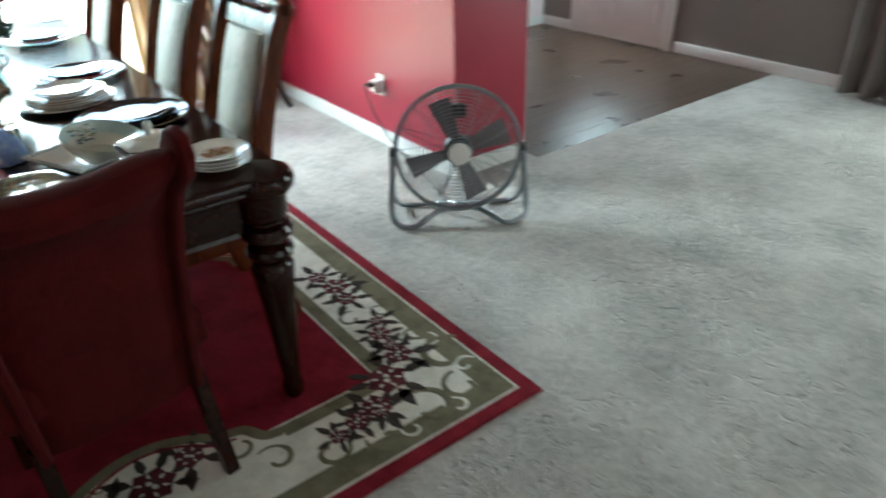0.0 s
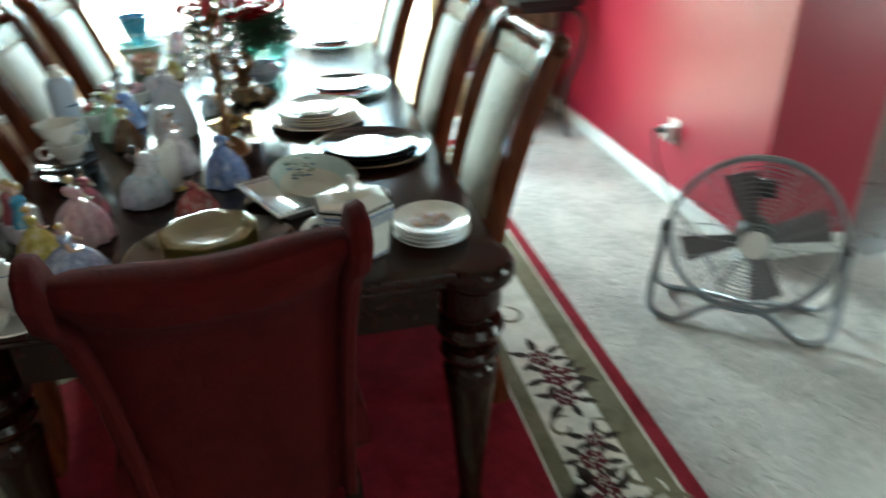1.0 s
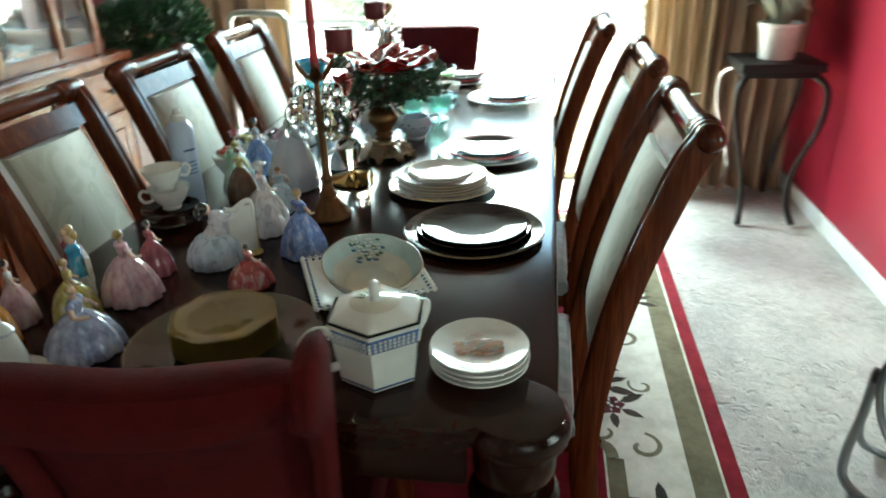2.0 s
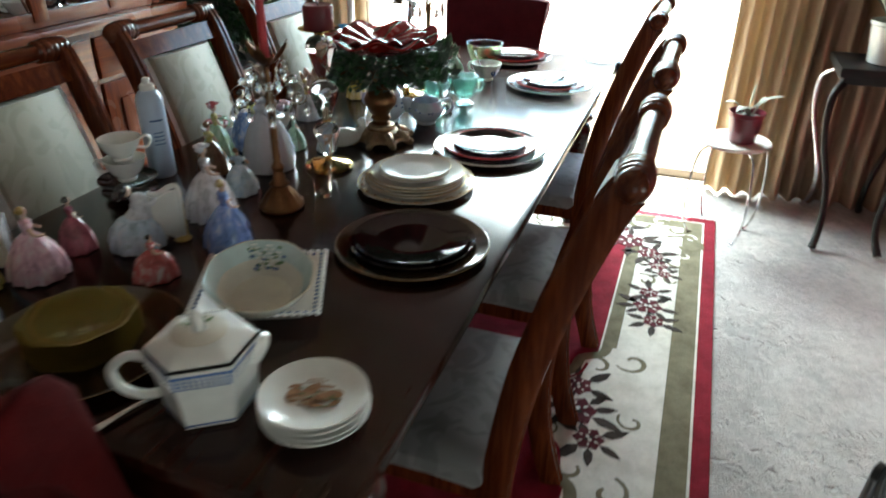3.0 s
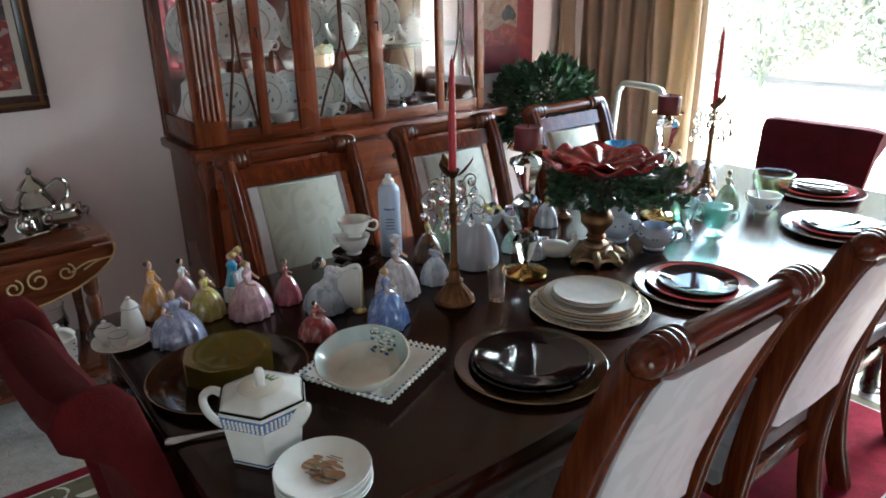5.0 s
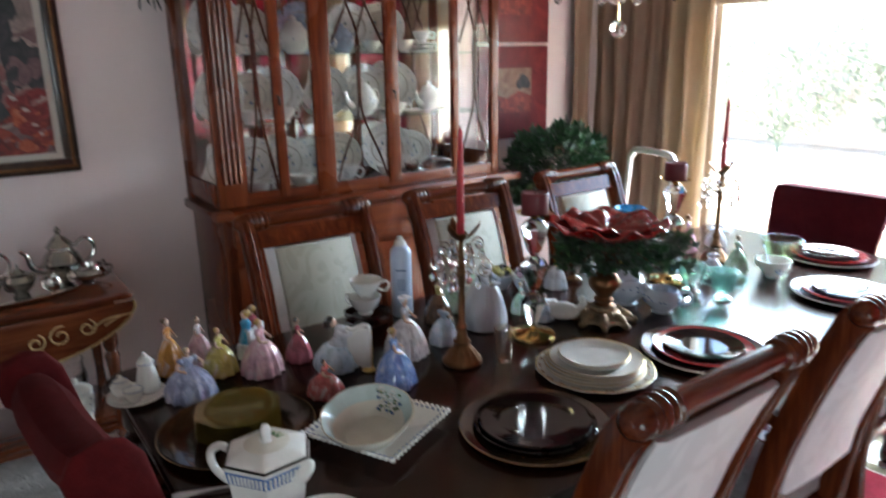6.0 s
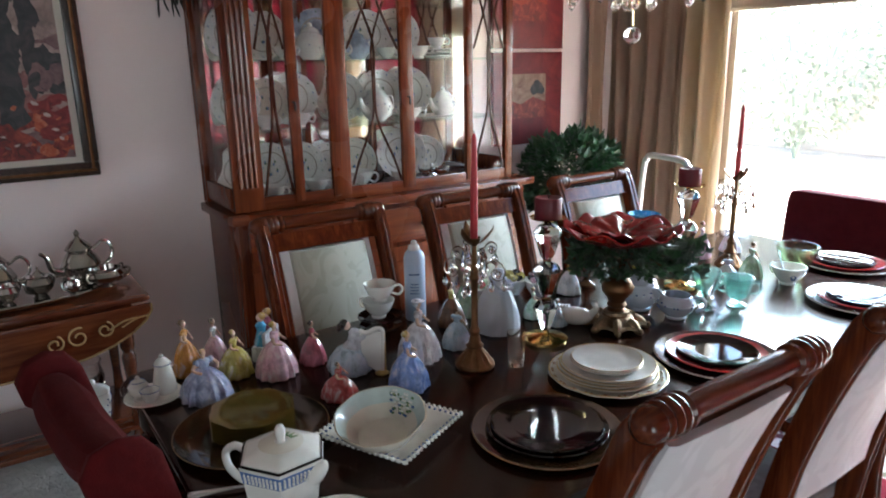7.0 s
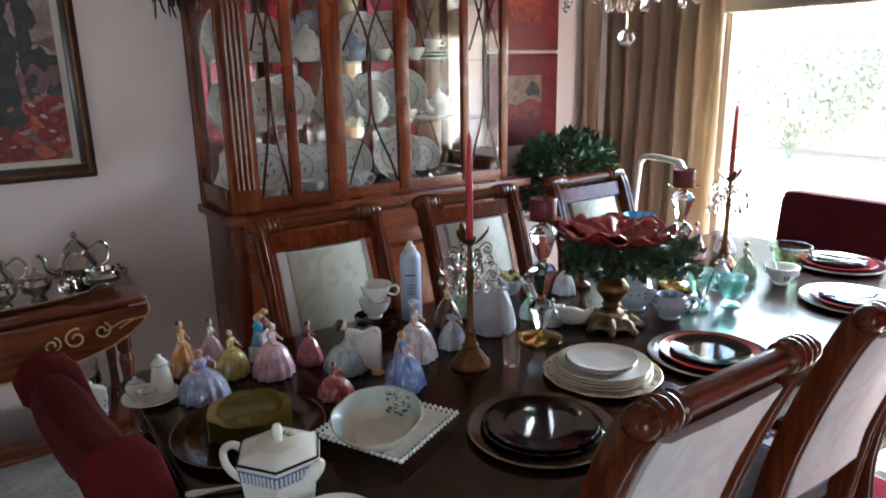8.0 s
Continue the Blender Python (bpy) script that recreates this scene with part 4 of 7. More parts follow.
place_setting(0.340, 0.660, BROWN_GLASS, BROWN_RIM, BLACK_GLASS, BLACK_GLASS, "dark brown charger with gilt brown rim and glossy black plate", beads=False, top=0.122)
for x, y in ((0.325, 1.287), (0.340, 2.04), (0.102, 2.425)):
    place_setting(x, y, MAROON_GLAZE, GREY_RIM, RED_GLAZE, BLACK_GLASS, "charger with pewter rim, red plate and glossy black plate")
for x, y, a in ((0.340, 2.04, 75), (0.102, 2.425, 10)):
    f = thing("cutlery", at(x, y, a, TOP + 0.030), "polished steel knife and fork laid across plates", "cutlery", "cutlery on plates")
    part("knife", tube([(-0.09, 0.035, 0.0), (-0.02, 0.033, 0.003), (0.02, 0.032, 0.003), (0.09, 0.03, 0.001)], [0.007, 0.006, 0.004, 0.003], 8, flat=0.4), CHROME, f)
    part("fork", tube([(-0.09, -0.01, 0.0), (0.0, -0.012, 0.002), (0.05, -0.012, 0.002), (0.09, -0.013, 0.004)], [0.006, 0.004, 0.008, 0.009], 8, flat=0.3), CHROME, f)

st = thing("plate_stack", at(0.222, 0.975), "stack of cream gilt china plates of several sizes", "plates")
z = 0.0
for k, (r, mt) in enumerate(((0.150, WHITE_CHINA), (0.126, CREAM_CHINA), (0.124, WHITE_CHINA), (0.122, CREAM_CHINA), (0.120, WHITE_CHINA), (0.090, WHITE_CHINA), (0.089, WHITE_CHINA))):
    part("plate", lathe(dish_profile(r, 0.012, thick=0.004), 44, at=(0.003 * math.sin(k * 2.1), 0.003 * math.cos(k * 1.7), z), wave=(lambda a, j: 1 + 0.012 * math.cos(12 * a)) if k == 0 else None), mt, st)
    part("gilt_line", lathe([(r * 0.972, z + 0.0155), (r * 0.984, z + 0.0160), (r * 0.996, z + 0.0152)], 44, at=(0.003 * math.sin(k * 2.1), 0.003 * math.cos(k * 1.7), 0), cap=False), GILT, st)
    z += 0.0065

bm = bmesh.new()
for k in range(22):
    a = k * 0.2856
    for q in range(3):
        b = a + 0.05 * (q - 1)
        ball((0.137 * math.cos(b), 0.137 * math.sin(b), 0.0142 + 0.0006 * (q == 1)), (0.0045, 0.0035, 0.0012), 6, bm, (k + q) % 2)
part("rim_sprigs", bm, [BROWN_PRINT, GOLD_CHINA], st)

# small plates with a printed bird
sp = thing("plate_stack", at(0.402, 0.130), "stack of small white plates with brown printed picture", "plates")
for k in range(4):
    part("plate", lathe(dish_profile(0.080, 0.014, thick=0.003), 40, at=(0.0015 * math.sin(k * 2), 0, k * 0.0095)), WHITE_CHINA, sp)
bm = bmesh.new()
zz = 0.0345 + 0.0008
for cx, cy, rx, ry, a in ((0.0, 0.0, 0.030, 0.015, 20), (0.024, 0.012, 0.015, 0.011, 40), (-0.028, -0.008, 0.017, 0.012, 100), (-0.010, 0.015, 0.015, 0.008, 60), (0.010, -0.017, 0.022, 0.005, 10), (0.034, -0.004, 0.010, 0.005, 70), (-0.036, 0.010, 0.010, 0.005, 30), (0.006, 0.024, 0.014, 0.004, 15)):
    lathe([(1.0, 0), (0.02, 0.0005)], 14, bm, (cx, cy, zz), 0, pose(0, 0, 0, 0, 0, a) @ Matrix.Diagonal((rx, ry, 1, 1)), cap=False)
part("print", bm, BROWN_PRINT, sp)
rnd = random.Random(3)
bm = bmesh.new()
for k in range(26):
    a, r = rnd.uniform(0, 6.28), rnd.uniform(0.004, 0.036)
    x, y, b, ln = r * math.cos(a), 0.55 * r * math.sin(a) - 0.002, 0.4 + rnd.uniform(-0.5, 0.5), rnd.uniform(0.004, 0.011)
    tube([(x - ln * math.cos(b), y - ln * math.sin(b), zz + 0.0008), (x, y + 0.001, zz + 0.0012), (x + ln * math.cos(b), y + ln * math.sin(b), zz + 0.0008)], [0.0005, 0.0013, 0.0005], 5, bm, k % 3, flat=0.4)
for x in (-0.012, 0.004):
    tube([(x, -0.010, zz + 0.0008), (x + 0.002, -0.026, zz + 0.0008)], 0.0008, 5, bm, 0)
part("print_strokes", bm, [SEPIA, GOLD_CHINA, GREEN_PRINT], sp)
for k in range(2):
    bm = box(-0.016 + 0.004 * k, 0.018 - 0.006 * k, 0.030 + 0.006 * k, 0.032 + 0.006 * k, zz, zz + 0.0005, m=pose(0, 0, 0, 0, 0, 25))
    part("caption_bar", bm, BROWN_PRINT, sp)

# hexagonal covered pitcher
pt = thing("pitcher", at(0.244, 0.103, 35), "white six-sided china pitcher with blue lattice band and lid", "pitcher")
hexa = lambda a, k: math.cos(math.pi / 6) / math.cos((a % (math.pi / 3)) - math.pi / 6)
part("body", lathe([(0.060, 0.0), (0.066, 0.004), (0.068, 0.02), (0.075, 0.075), (0.080, 0.105), (0.082, 0.110), (0.078, 0.110), (0.072, 0.08), (0.02, 0.06)], 48, wave=hexa), WHITE_CHINA, pt)
part("band", lathe([(0.0762, 0.078), (0.0772, 0.080), (0.0806, 0.102), (0.0796, 0.103)], 48, wave=hexa, cap=False), LATTICE_BLUE, pt)
bm = bmesh.new()
for k in range(60):
    a = 2 * math.pi * k / 60
    r = hexa(a, 0)
    for z in (0.084, 0.0905, 0.097):
        rr = (0.0765 + (z - 0.078) * 0.155 + 0.0018) * r
        ball((rr * math.cos(a), rr * math.sin(a), z), 0.0027, 6, bm)
part("lattice", bm, WHITE_CHINA, pt)
part("foot_line", lathe([(0.0662, 0.006), (0.0672, 0.010), (0.0664, 0.011)], 48, wave=hexa, cap=False), BLUE_PRINT, pt)
part("lid", lathe([(0.074, 0.111), (0.077, 0.114), (0.070, 0.120), (0.045, 0.127), (0.020, 0.130), (0.006, 0.131)], 48, wave=hexa), WHITE_CHINA, pt)
part("lid_line", lathe([(0.079, 0.1105), (0.0825, 0.112), (0.0795, 0.1135)], 48, wave=hexa, cap=False), BLACK_GLASS, pt)
bm = lathe([(0.040, 0.1285), (0.038, 0.1300), (0.012, 0.1322)], 28, cap=False)
part("lid_print", bm, CREAM_CHINA, pt)
bm = bmesh.new()
for k in range(5):
    a = 1.0 + k * 0.35
    tube([(0.018 * math.cos(a), 0.018 * math.sin(a), 0.1318), (0.034 * math.cos(a), 0.034 * math.sin(a), 0.1305)], [0.004, 0.001], 5, bm, flat=0.3)
part("leaf_print", bm, GREEN_PRINT, pt)
part("knob", lathe([(0.009, 0.130), (0.007, 0.136), (0.0095, 0.146), (0.009, 0.156), (0.006, 0.162), (0.001, 0.164)], 16), WHITE_CHINA, pt)
part("spout", tube(smooth_path([(0.060, 0, 0.082), (0.080, 0, 0.096), (0.089, 0, 0.107)], 4), [0.026, 0.024, 0.022, 0.018, 0.015, 0.012, 0.009, 0.007, 0.004], 12), WHITE_CHINA, pt)
part("handle", tube(smooth_path([(-0.074, 0, 0.095), (-0.100, 0, 0.103), (-0.124, 0, 0.085), (-0.120, 0, 0.055), (-0.095, 0, 0.035), (-0.068, 0, 0.032)], 5), 0.0075, 10), WHITE_CHINA, pt)

kn = thing("spoon", at(0.140, 0.022, 70), "polished silver serving spoon lying on the table", "spoon")
part("handle", tube(smooth_path([(-0.065, 0, 0.005), (-0.03, 0, 0.007), (0.03, 0, 0.009), (0.06, 0, 0.006)], 4), [0.011, 0.0125, 0.012, 0.011, 0.009, 0.007, 0.006, 0.0055, 0.0055, 0.0055, 0.006, 0.007, 0.006], 10, flat=0.4), CHROME, kn)

# pierced square dish with a flowered bowl in it
sq = thing("square_dish", at(0.152, 0.380, 25), "white square china dish with pierced lattice rim", "dish")
bm = bmesh.new()
loops = []
for half, z in ((0.075, 0.0), (0.080, 0.002), (0.100, 0.022), (0.112, 0.030), (0.111, 0.033), (0.098, 0.027), (0.078, 0.007), (0.002, 0.006)):
    loops.append([(half * x, half * y, z) for x, y in ((-1, -0.96), (-0.96, -1), (0.96, -1), (1, -0.96), (1, 0.96), (0.96, 1), (-0.96, 1), (-1, 0.96))])
rings(bm, loops)
part("dish", bm, WHITE_CHINA, sq)
bm = bmesh.new()
for side in range(4):
    m = pose(0, 0, 0, 0, 0, 90 * side)
    for k in range(17):
        u = -0.110 + 0.22 * k / 16
        ball(m @ Vector((u, -0.1125, 0.0320)), 0.0045, 6, bm)
        if k < 16:
            ball(m @ Vector((u + 0.007, -0.1045, 0.0300)), 0.0036, 6, bm, 1)
part("lattice_rim", bm, [WHITE_CHINA, BLUE_PRINT], sq)
bw = thing("bowl", pose(0.172, 0.350, TOP + 0.016, 9, 7, 0), "cream china bowl with flowers painted on its inner side", "bowl")
part("bowl", lathe([(0.045, 0.0), (0.048, 0.0), (0.058, 0.008), (0.080, 0.034), (0.093, 0.054), (0.096, 0.062), (0.094, 0.063), (0.088, 0.056), (0.074, 0.034), (0.052, 0.012), (0.002, 0.009)], 44,
                    wave=lambda a, k: 1 + 0.012 * math.cos(8 * a)), CREAM_CHINA, bw)
bm = bmesh.new()
rnd = random.Random(4)
def on_bowl(a, q):
    r, z = 0.052 + 0.038 * q, 0.013 + 0.045 * q
    return r * math.cos(a) * 0.99, r * math.sin(a) * 0.99, z + 0.0012


for k in range(26):
    ball(on_bowl(1.95 + rnd.uniform(-0.45, 0.45), rnd.uniform(0.15, 0.98)), (0.0055, 0.0035, 0.0022), 6, bm, 1 if k % 3 else 2)
for a0, q0 in ((1.70, 0.62), (1.92, 0.80), (2.12, 0.55), (1.90, 0.42), (2.25, 0.85)):
    for k in range(6):
        p = on_bowl(a0 + 0.075 * math.cos(k * 1.047), q0 + 0.14 * math.sin(k * 1.047))
        ball((p[0], p[1], p[2] + 0.0012), (0.0036, 0.0036, 0.0020), 6, bm, 0)
    p = on_bowl(a0, q0)
    ball((p[0], p[1], p[2] + 0.002), (0.0024, 0.0024, 0.0018), 6, bm, 3)
part("painted_flowers", bm, [WHITE_CHINA, GREEN_PRINT, BLUE_PRINT, GOLD_CHINA], bw)
part("pale_band", lathe([(0.0745, 0.0355), (0.0885, 0.0575), (0.0935, 0.0632)], 44, wave=lambda a, k: 1 + 0.012 * math.cos(8 * a), cap=False), PALE_BAND, bw)
part("gilt_lip", lathe([(0.0945, 0.0622), (0.0968, 0.0630), (0.0945, 0.0640)], 44, wave=lambda a, k: 1 + 0.012 * math.cos(8 * a), cap=False), GOLD_CHINA, bw)

# amber plates on a dark platter
pl = thing("platter", at(-0.034, 0.140), "dark glazed platter with brown gold rim", "platter")
part("platter", lathe(dish_profile(0.165, 0.020), 48), BROWN_GLASS, pl)
part("rim", lathe([(0.150, 0.0185), (0.163, 0.0215), (0.1665, 0.021), (0.163, 0.0185)], 48, cap=False), BROWN_RIM, pl)
am = thing("amber_plate_stack", at(-0.034, 0.144, 0, TOP + 0.0105), "tall stack of octagonal amber glass plates", "plates")
octo = lambda a, k: 1 + 0.030 * math.cos(8 * a)
for k in range(8):
    part("plate", lathe([(0.050, 0), (0.060, 0.001), (0.084, 0.006), (0.0895, 0.0075), (0.084, 0.0085), (0.055, 0.0045), (0.003, 0.004)], 48, at=(0, 0, 0.0068 * k), wave=octo), AMBER_BODY, am)

# tea cups piled up
cu = thing("cup_pile", at(-0.415, 0.678), "two white china tea cups piled on saucers", "cups")
CUP = [(0.020, 0.0), (0.022, 0.004), (0.020, 0.008), (0.034, 0.022), (0.043, 0.040), (0.047, 0.052), (0.0455, 0.052), (0.040, 0.040), (0.030, 0.022), (0.002, 0.012)]


def cup_parts(parent, x, y, z, a, s=1.0, mat=None):
    cp = part("cup", lathe([(r * s, h * s) for r, h in CUP], 32, at=(x, y, z)), mat or WHITE_CHINA, parent)
    c, d = math.cos(a), math.sin(a)
    pts = [(x + c * r * s, y + d * r * s, z + h * s) for r, h in ((0.043, 0.044), (0.058, 0.048), (0.066, 0.036), (0.056, 0.020), (0.036, 0.024))]
    part("handle", tube(smooth_path(pts, 4), 0.0035 * s, 8), mat or WHITE_CHINA, cp)


part("saucer", lathe(dish_profile(0.066, 0.012), 36), BLACK_GLASS, cu)
part("saucer", lathe(dish_profile(0.070, 0.012), 36, at=(0, 0, 0.030)), BLACK_GLASS, cu)
cup_parts(cu, 0.012, -0.012, 0.045, 3.6, 1.05)
cup_parts(cu, -0.006, 0.004, 0.088, 0.9, 1.05)

# spray can
SPRAY_BODY = plain("pale blue can", (0.46, 0.54, 0.68), 0.3, var=0.03, bump=0, coat=0.3)
sc = thing("spray_can", at(-0.428, 0.812), "tall pale blue spray can with white cap", "spray can")
part("can", lathe([(0.031, 0.0), (0.033, 0.003), (0.033, 0.200), (0.030, 0.212), (0.022, 0.222), (0.018, 0.224)], 30), SPRAY_BODY, sc)
part("cap", lathe([(0.018, 0.2245), (0.019, 0.230), (0.0165, 0.238), (0.010, 0.242), (0.009, 0.251), (0.007, 0.254), (0.002, 0.255)], 24), WHITE_CHINA, sc)
for z0, z1, w in ((0.150, 0.155, 0.5), (0.120, 0.123, 0.35), (0.110, 0.113, 0.42), (0.100, 0.103, 0.38), (0.09, 0.093, 0.42)):
    bm = bmesh.new()
    loops = [[(0.0334 * math.cos(-0.6 + a), 0.0334 * math.sin(-0.6 + a), z) for a in [w * (i / 6 - 0.5) * 2 for i in range(7)]] for z in (z0, z1)]
    rings(bm, loops, closed=False, cap=False)
    part("print_bar", bm, BLUE_PRINT, sc)

# ---- porcelain figurines: plain turned shapes ----
SKIN = porcelain("pale bisque", (0.62, 0.42, 0.32))


def col_china(name, col):
    """Glaze that pools darker and fades paler over the folds."""
    m, nt, b = nodes_of(name)
    n = noise_of(nt, coords(nt, (1, 1, 0.6)), 55, 4, 0.6, 0.5)
    pale = [0.45 * c + 0.40 for c in col] if sum(col) > 0.6 else [c * 1.5 for c in col]
    nt.links.new(ramp_between(nt, n, [(0.36, [c * 0.65 for c in col]), (0.5, col), (0.68, pale)]), b.inputs["Base Color"])
    b.inputs["Roughness"].default_value = 0.16
    b.inputs["Coat Weight"].default_value = 0.6
    return m


SK = {
    "orange": col_china("orange glaze", (0.55, 0.24, 0.04)), "lilac": col_china("lilac blue glaze", (0.34, 0.38, 0.57)), "yellow": col_china("yellow glaze", (0.55, 0.47, 0.13)),
    "pink": col_china("pink glaze", (0.66, 0.40, 0.47)), "maroon": col_china("dusky red glaze", (0.30, 0.075, 0.10)), "red": col_china("coral red glaze", (0.46, 0.085, 0.085)),
    "pale": col_china("pale blue glaze", (0.50, 0.62, 0.74)), "grey": col_china("pearl grey glaze", (0.62, 0.57, 0.59)), "blue": col_china("cornflower glaze", (0.17, 0.27, 0.60)),
    "white": col_china("white glaze", (0.66, 0.67, 0.72)), "green": col_china("pale green glaze", (0.38, 0.56, 0.38)), "dark": col_china("dark hair glaze", (0.025, 0.016, 0.012)),
    "blond": col_china("blond glaze", (0.46, 0.31, 0.10)), "brown": col_china("brown glaze", (0.13, 0.065, 0.03)), "cyan": col_china("bright blue glaze", (0.07, 0.36, 0.62)),
}


def figurine(x, y, h, w, rz, skirt, bodice, hair, label, folds=9, arms=1.0, hat=None):
    """A small dressed figure: flared skirt with folds, waist, plain head and arms; one mesh."""
    bm = bmesh.new()
    r = w / 2
    rnd = random.Random(int(x * 1000 + y * 77))
    ph, ruffle = rnd.uniform(0, 6), rnd.uniform(0.5, 1.0)

    def fold(a, k):
        deep = (0.11, 0.10, 0.085, 0.07, 0.05, 0.03, 0.0)[k]
        return 1 + deep * (0.65 * math.cos(folds * a + ph) + 0.35 * ruffle * math.cos((folds + 5) * a - 2 * ph)) + 0.05 * math.cos(2 * a + ph)

    H = h * 0.62
    lathe([(r * 0.90, 0), (r * 0.98, H * 0.03), (r * 0.97, H * 0.14), (r * 0.90, H * 0.38), (r * 0.70, H * 0.68), (r * 0.42, H * 0.90), (r * 0.22, H)], 60, bm, wave=fold, mat=0)
    lathe([(r * 0.205, H * 0.98), (r * 0.19, H * 1.05), (r * 0.27, H * 1.20), (r * 0.25, H * 1.28), (r * 0.10, H * 1.33)], 18, bm, mat=1, sy=0.75)
    lathe([(r * 0.085, H * 1.30), (r * 0.075, H * 1.42)], 10, bm, mat=2)
    hr = h * 0.062
    lean = rnd.uniform(-0.3, 0.3) * hr
    ball((lean, 0, h - hr * 1.15), (hr * 0.82, hr * 0.92, hr * 1.1), 14, bm, 2)
    ball((lean, -hr * 0.32, h - hr * 0.88), (hr * 1.02, hr * 0.95, hr * 0.98), 14, bm, 3)
    ball((lean, -hr * 1.0, h - hr * 1.0), hr * 0.5, 10, bm, 3)
    if hat is not None:
        lathe([(hr * 1.7, h - hr * 0.3), (hr * 1.75, h - hr * 0.2), (hr * 0.9, h - hr * 0.05), (hr * 0.7, h + hr * 0.3), (hr * 0.1, h + hr * 0.4)], 18, bm, mat=4)
    for sx in (1, -1):
        tube(smooth_path([(sx * r * 0.28, 0, H * 1.25), (sx * r * 0.52 * arms, r * 0.12, H * 1.06), (sx * r * 0.34, r * 0.42, H * 0.98)], 4), [r * 0.075] * 5 + [r * 0.055] * 4, 8, bm, mat=2)
        ball((sx * r * 0.30, 0, H * 1.22), r * 0.14, 8, bm, 1)
    mats = [skirt, bodice, SKIN, hair] + ([hat] if hat is not None else [])
    return solo("figurine", bm, mats, label, "figurine", at(x - 0.009, y + 0.006, rz), "porcelain figurines")


F = -45
figurine(-0.440, 0.106, 0.15, 0.078, F, SK["orange"], SK["orange"], SK["brown"], "orange glazed porcelain lady figurine on the table")
figurine(-0.270, 0.106, 0.125, 0.124, F - 30, SK["lilac"], SK["lilac"], SK["blond"], "lilac blue porcelain lady figurine with wide skirt", 12)
figurine(-0.354, 0.207, 0.125, 0.092, F, SK["yellow"], SK["yellow"], SK["blond"], "yellow porcelain lady figurine with wide skirt", 10)
figurine(-0.455, 0.185, 0.13, 0.070, F, SK["pink"], SK["white"], SK["dark"], "small pink and white porcelain figurine with dark hair")
figurine(-0.295, 0.296, 0.145, 0.116, F + 10, SK["pink"], SK["pink"], SK["blond"], "pink porcelain lady figurine with spread skirt", 12)
figurine(-0.304, 0.403, 0.120, 0.076, F + 20, SK["maroon"], SK["maroon"], SK["dark"], "dusky red porcelain lady figurine")
figurine(-0.077, 0.369, 0.090, 0.088, F, SK["red"], SK["red"], SK["dark"], "small coral red porcelain lady figurine", 8)
bm = lathe([(0.050, 0.0), (0.056, 0.004), (0.058, 0.020), (0.050, 0.045), (0.034, 0.064), (0.012, 0.074)], 40, wave=lambda a, k: 1 + (0.05 * math.cos(11 * a) if k < 4 else 0.02 * math.cos(5 * a)))
tube(smooth_path([(0.004, 0, 0.058), (0.020, 0.0, 0.084), (0.014, 0.0, 0.104), (0.004, 0, 0.114)], 4), [0.026, 0.025, 0.024, 0.023, 0.022, 0.022, 0.022, 0.021, 0.020, 0.016, 0.012, 0.009, 0.006], 14, bm, 1)
for sgn in (1, -1):
    tube(smooth_path([(0.012, sgn * 0.016, 0.104), (0.034, sgn * 0.022, 0.098), (0.050, sgn * 0.006, 0.106)], 4), 0.0065, 8, bm, 1)
ball((-0.004, 0, 0.126), (0.0105, 0.0105, 0.012), 14, bm, 2)
ball((-0.011, 0, 0.130), (0.0125, 0.013, 0.013), 14, bm, 3)
ball((-0.022, 0, 0.120), (0.009, 0.010, 0.013), 12, bm, 3)
solo("figurine", bm, [SK["pale"], SK["white"], SKIN, SK["dark"]], "pale blue porcelain lady figurine leaning on a harp", "figurine", at(-0.204, 0.465, 50), "porcelain figurines")
figurine(-0.150, 0.646, 0.168, 0.122, F, SK["grey"], SK["grey"], SK["white"], "pearl grey porcelain lady figurine with hat", 14, hat=SK["white"])
figurine(-0.019, 0.529, 0.150, 0.108, F + 10, SK["blue"], SK["blue"], SK["blond"], "cornflower blue porcelain lady figurine", 7)
figurine(-0.160, 0.780, 0.115, 0.088, F + 60, SK["pale"], SK["pale"], SK["brown"], "pale blue porcelain lady figurine leaning beside a candelabrum", 8)
bm = lathe([(0.060, 0), (0.067, 0.004), (0.069, 0.024), (0.066, 0.052), (0.058, 0.084), (0.047, 0.112), (0.034, 0.134), (0.025, 0.146), (0.022, 0.156), (0.026, 0.166), (0.018, 0.174), (0.004, 0.177)], 56,
           wave=lambda a, k: 1 + (0.022 * math.cos(7 * a + 0.9 * k) + 0.010 * math.cos(15 * a - 0.6 * k) if 0 < k < 8 else 0))
ball((-0.012, 0.006, 0.178), (0.013, 0.014, 0.013), 14, bm)
for sx in (1, -1):
    tube(smooth_path([(sx * 0.022, 0, 0.160), (sx * 0.038, 0.018, 0.146), (sx * 0.012, 0.044, 0.138)], 4), [0.010] * 5 + [0.007] * 4, 8, bm)
solo("figurine", bm, porcelain("blue white bisque", (0.56, 0.60, 0.68), 0.05, 0.22), "tall white glazed porcelain lady figurine in smooth bell skirt", "figurine", at(-0.193, 0.953, F), "porcelain figurines")
figurine(-0.199, 1.105, 0.10, 0.065, F, SK["green"], SK["green"], SK["blond"], "small pale green porcelain figurine", 8)
figurine(-0.105, 1.120, 0.085, 0.060, F, SK["pale"], SK["pale"], SK["white"], "small pale blue porcelain figurine", 8)
figurine(-0.300, 0.860, 0.14, 0.085, F + 30, SK["brown"], SK["yellow"], SK["brown"], "brown and yellow porcelain figurine", 8)
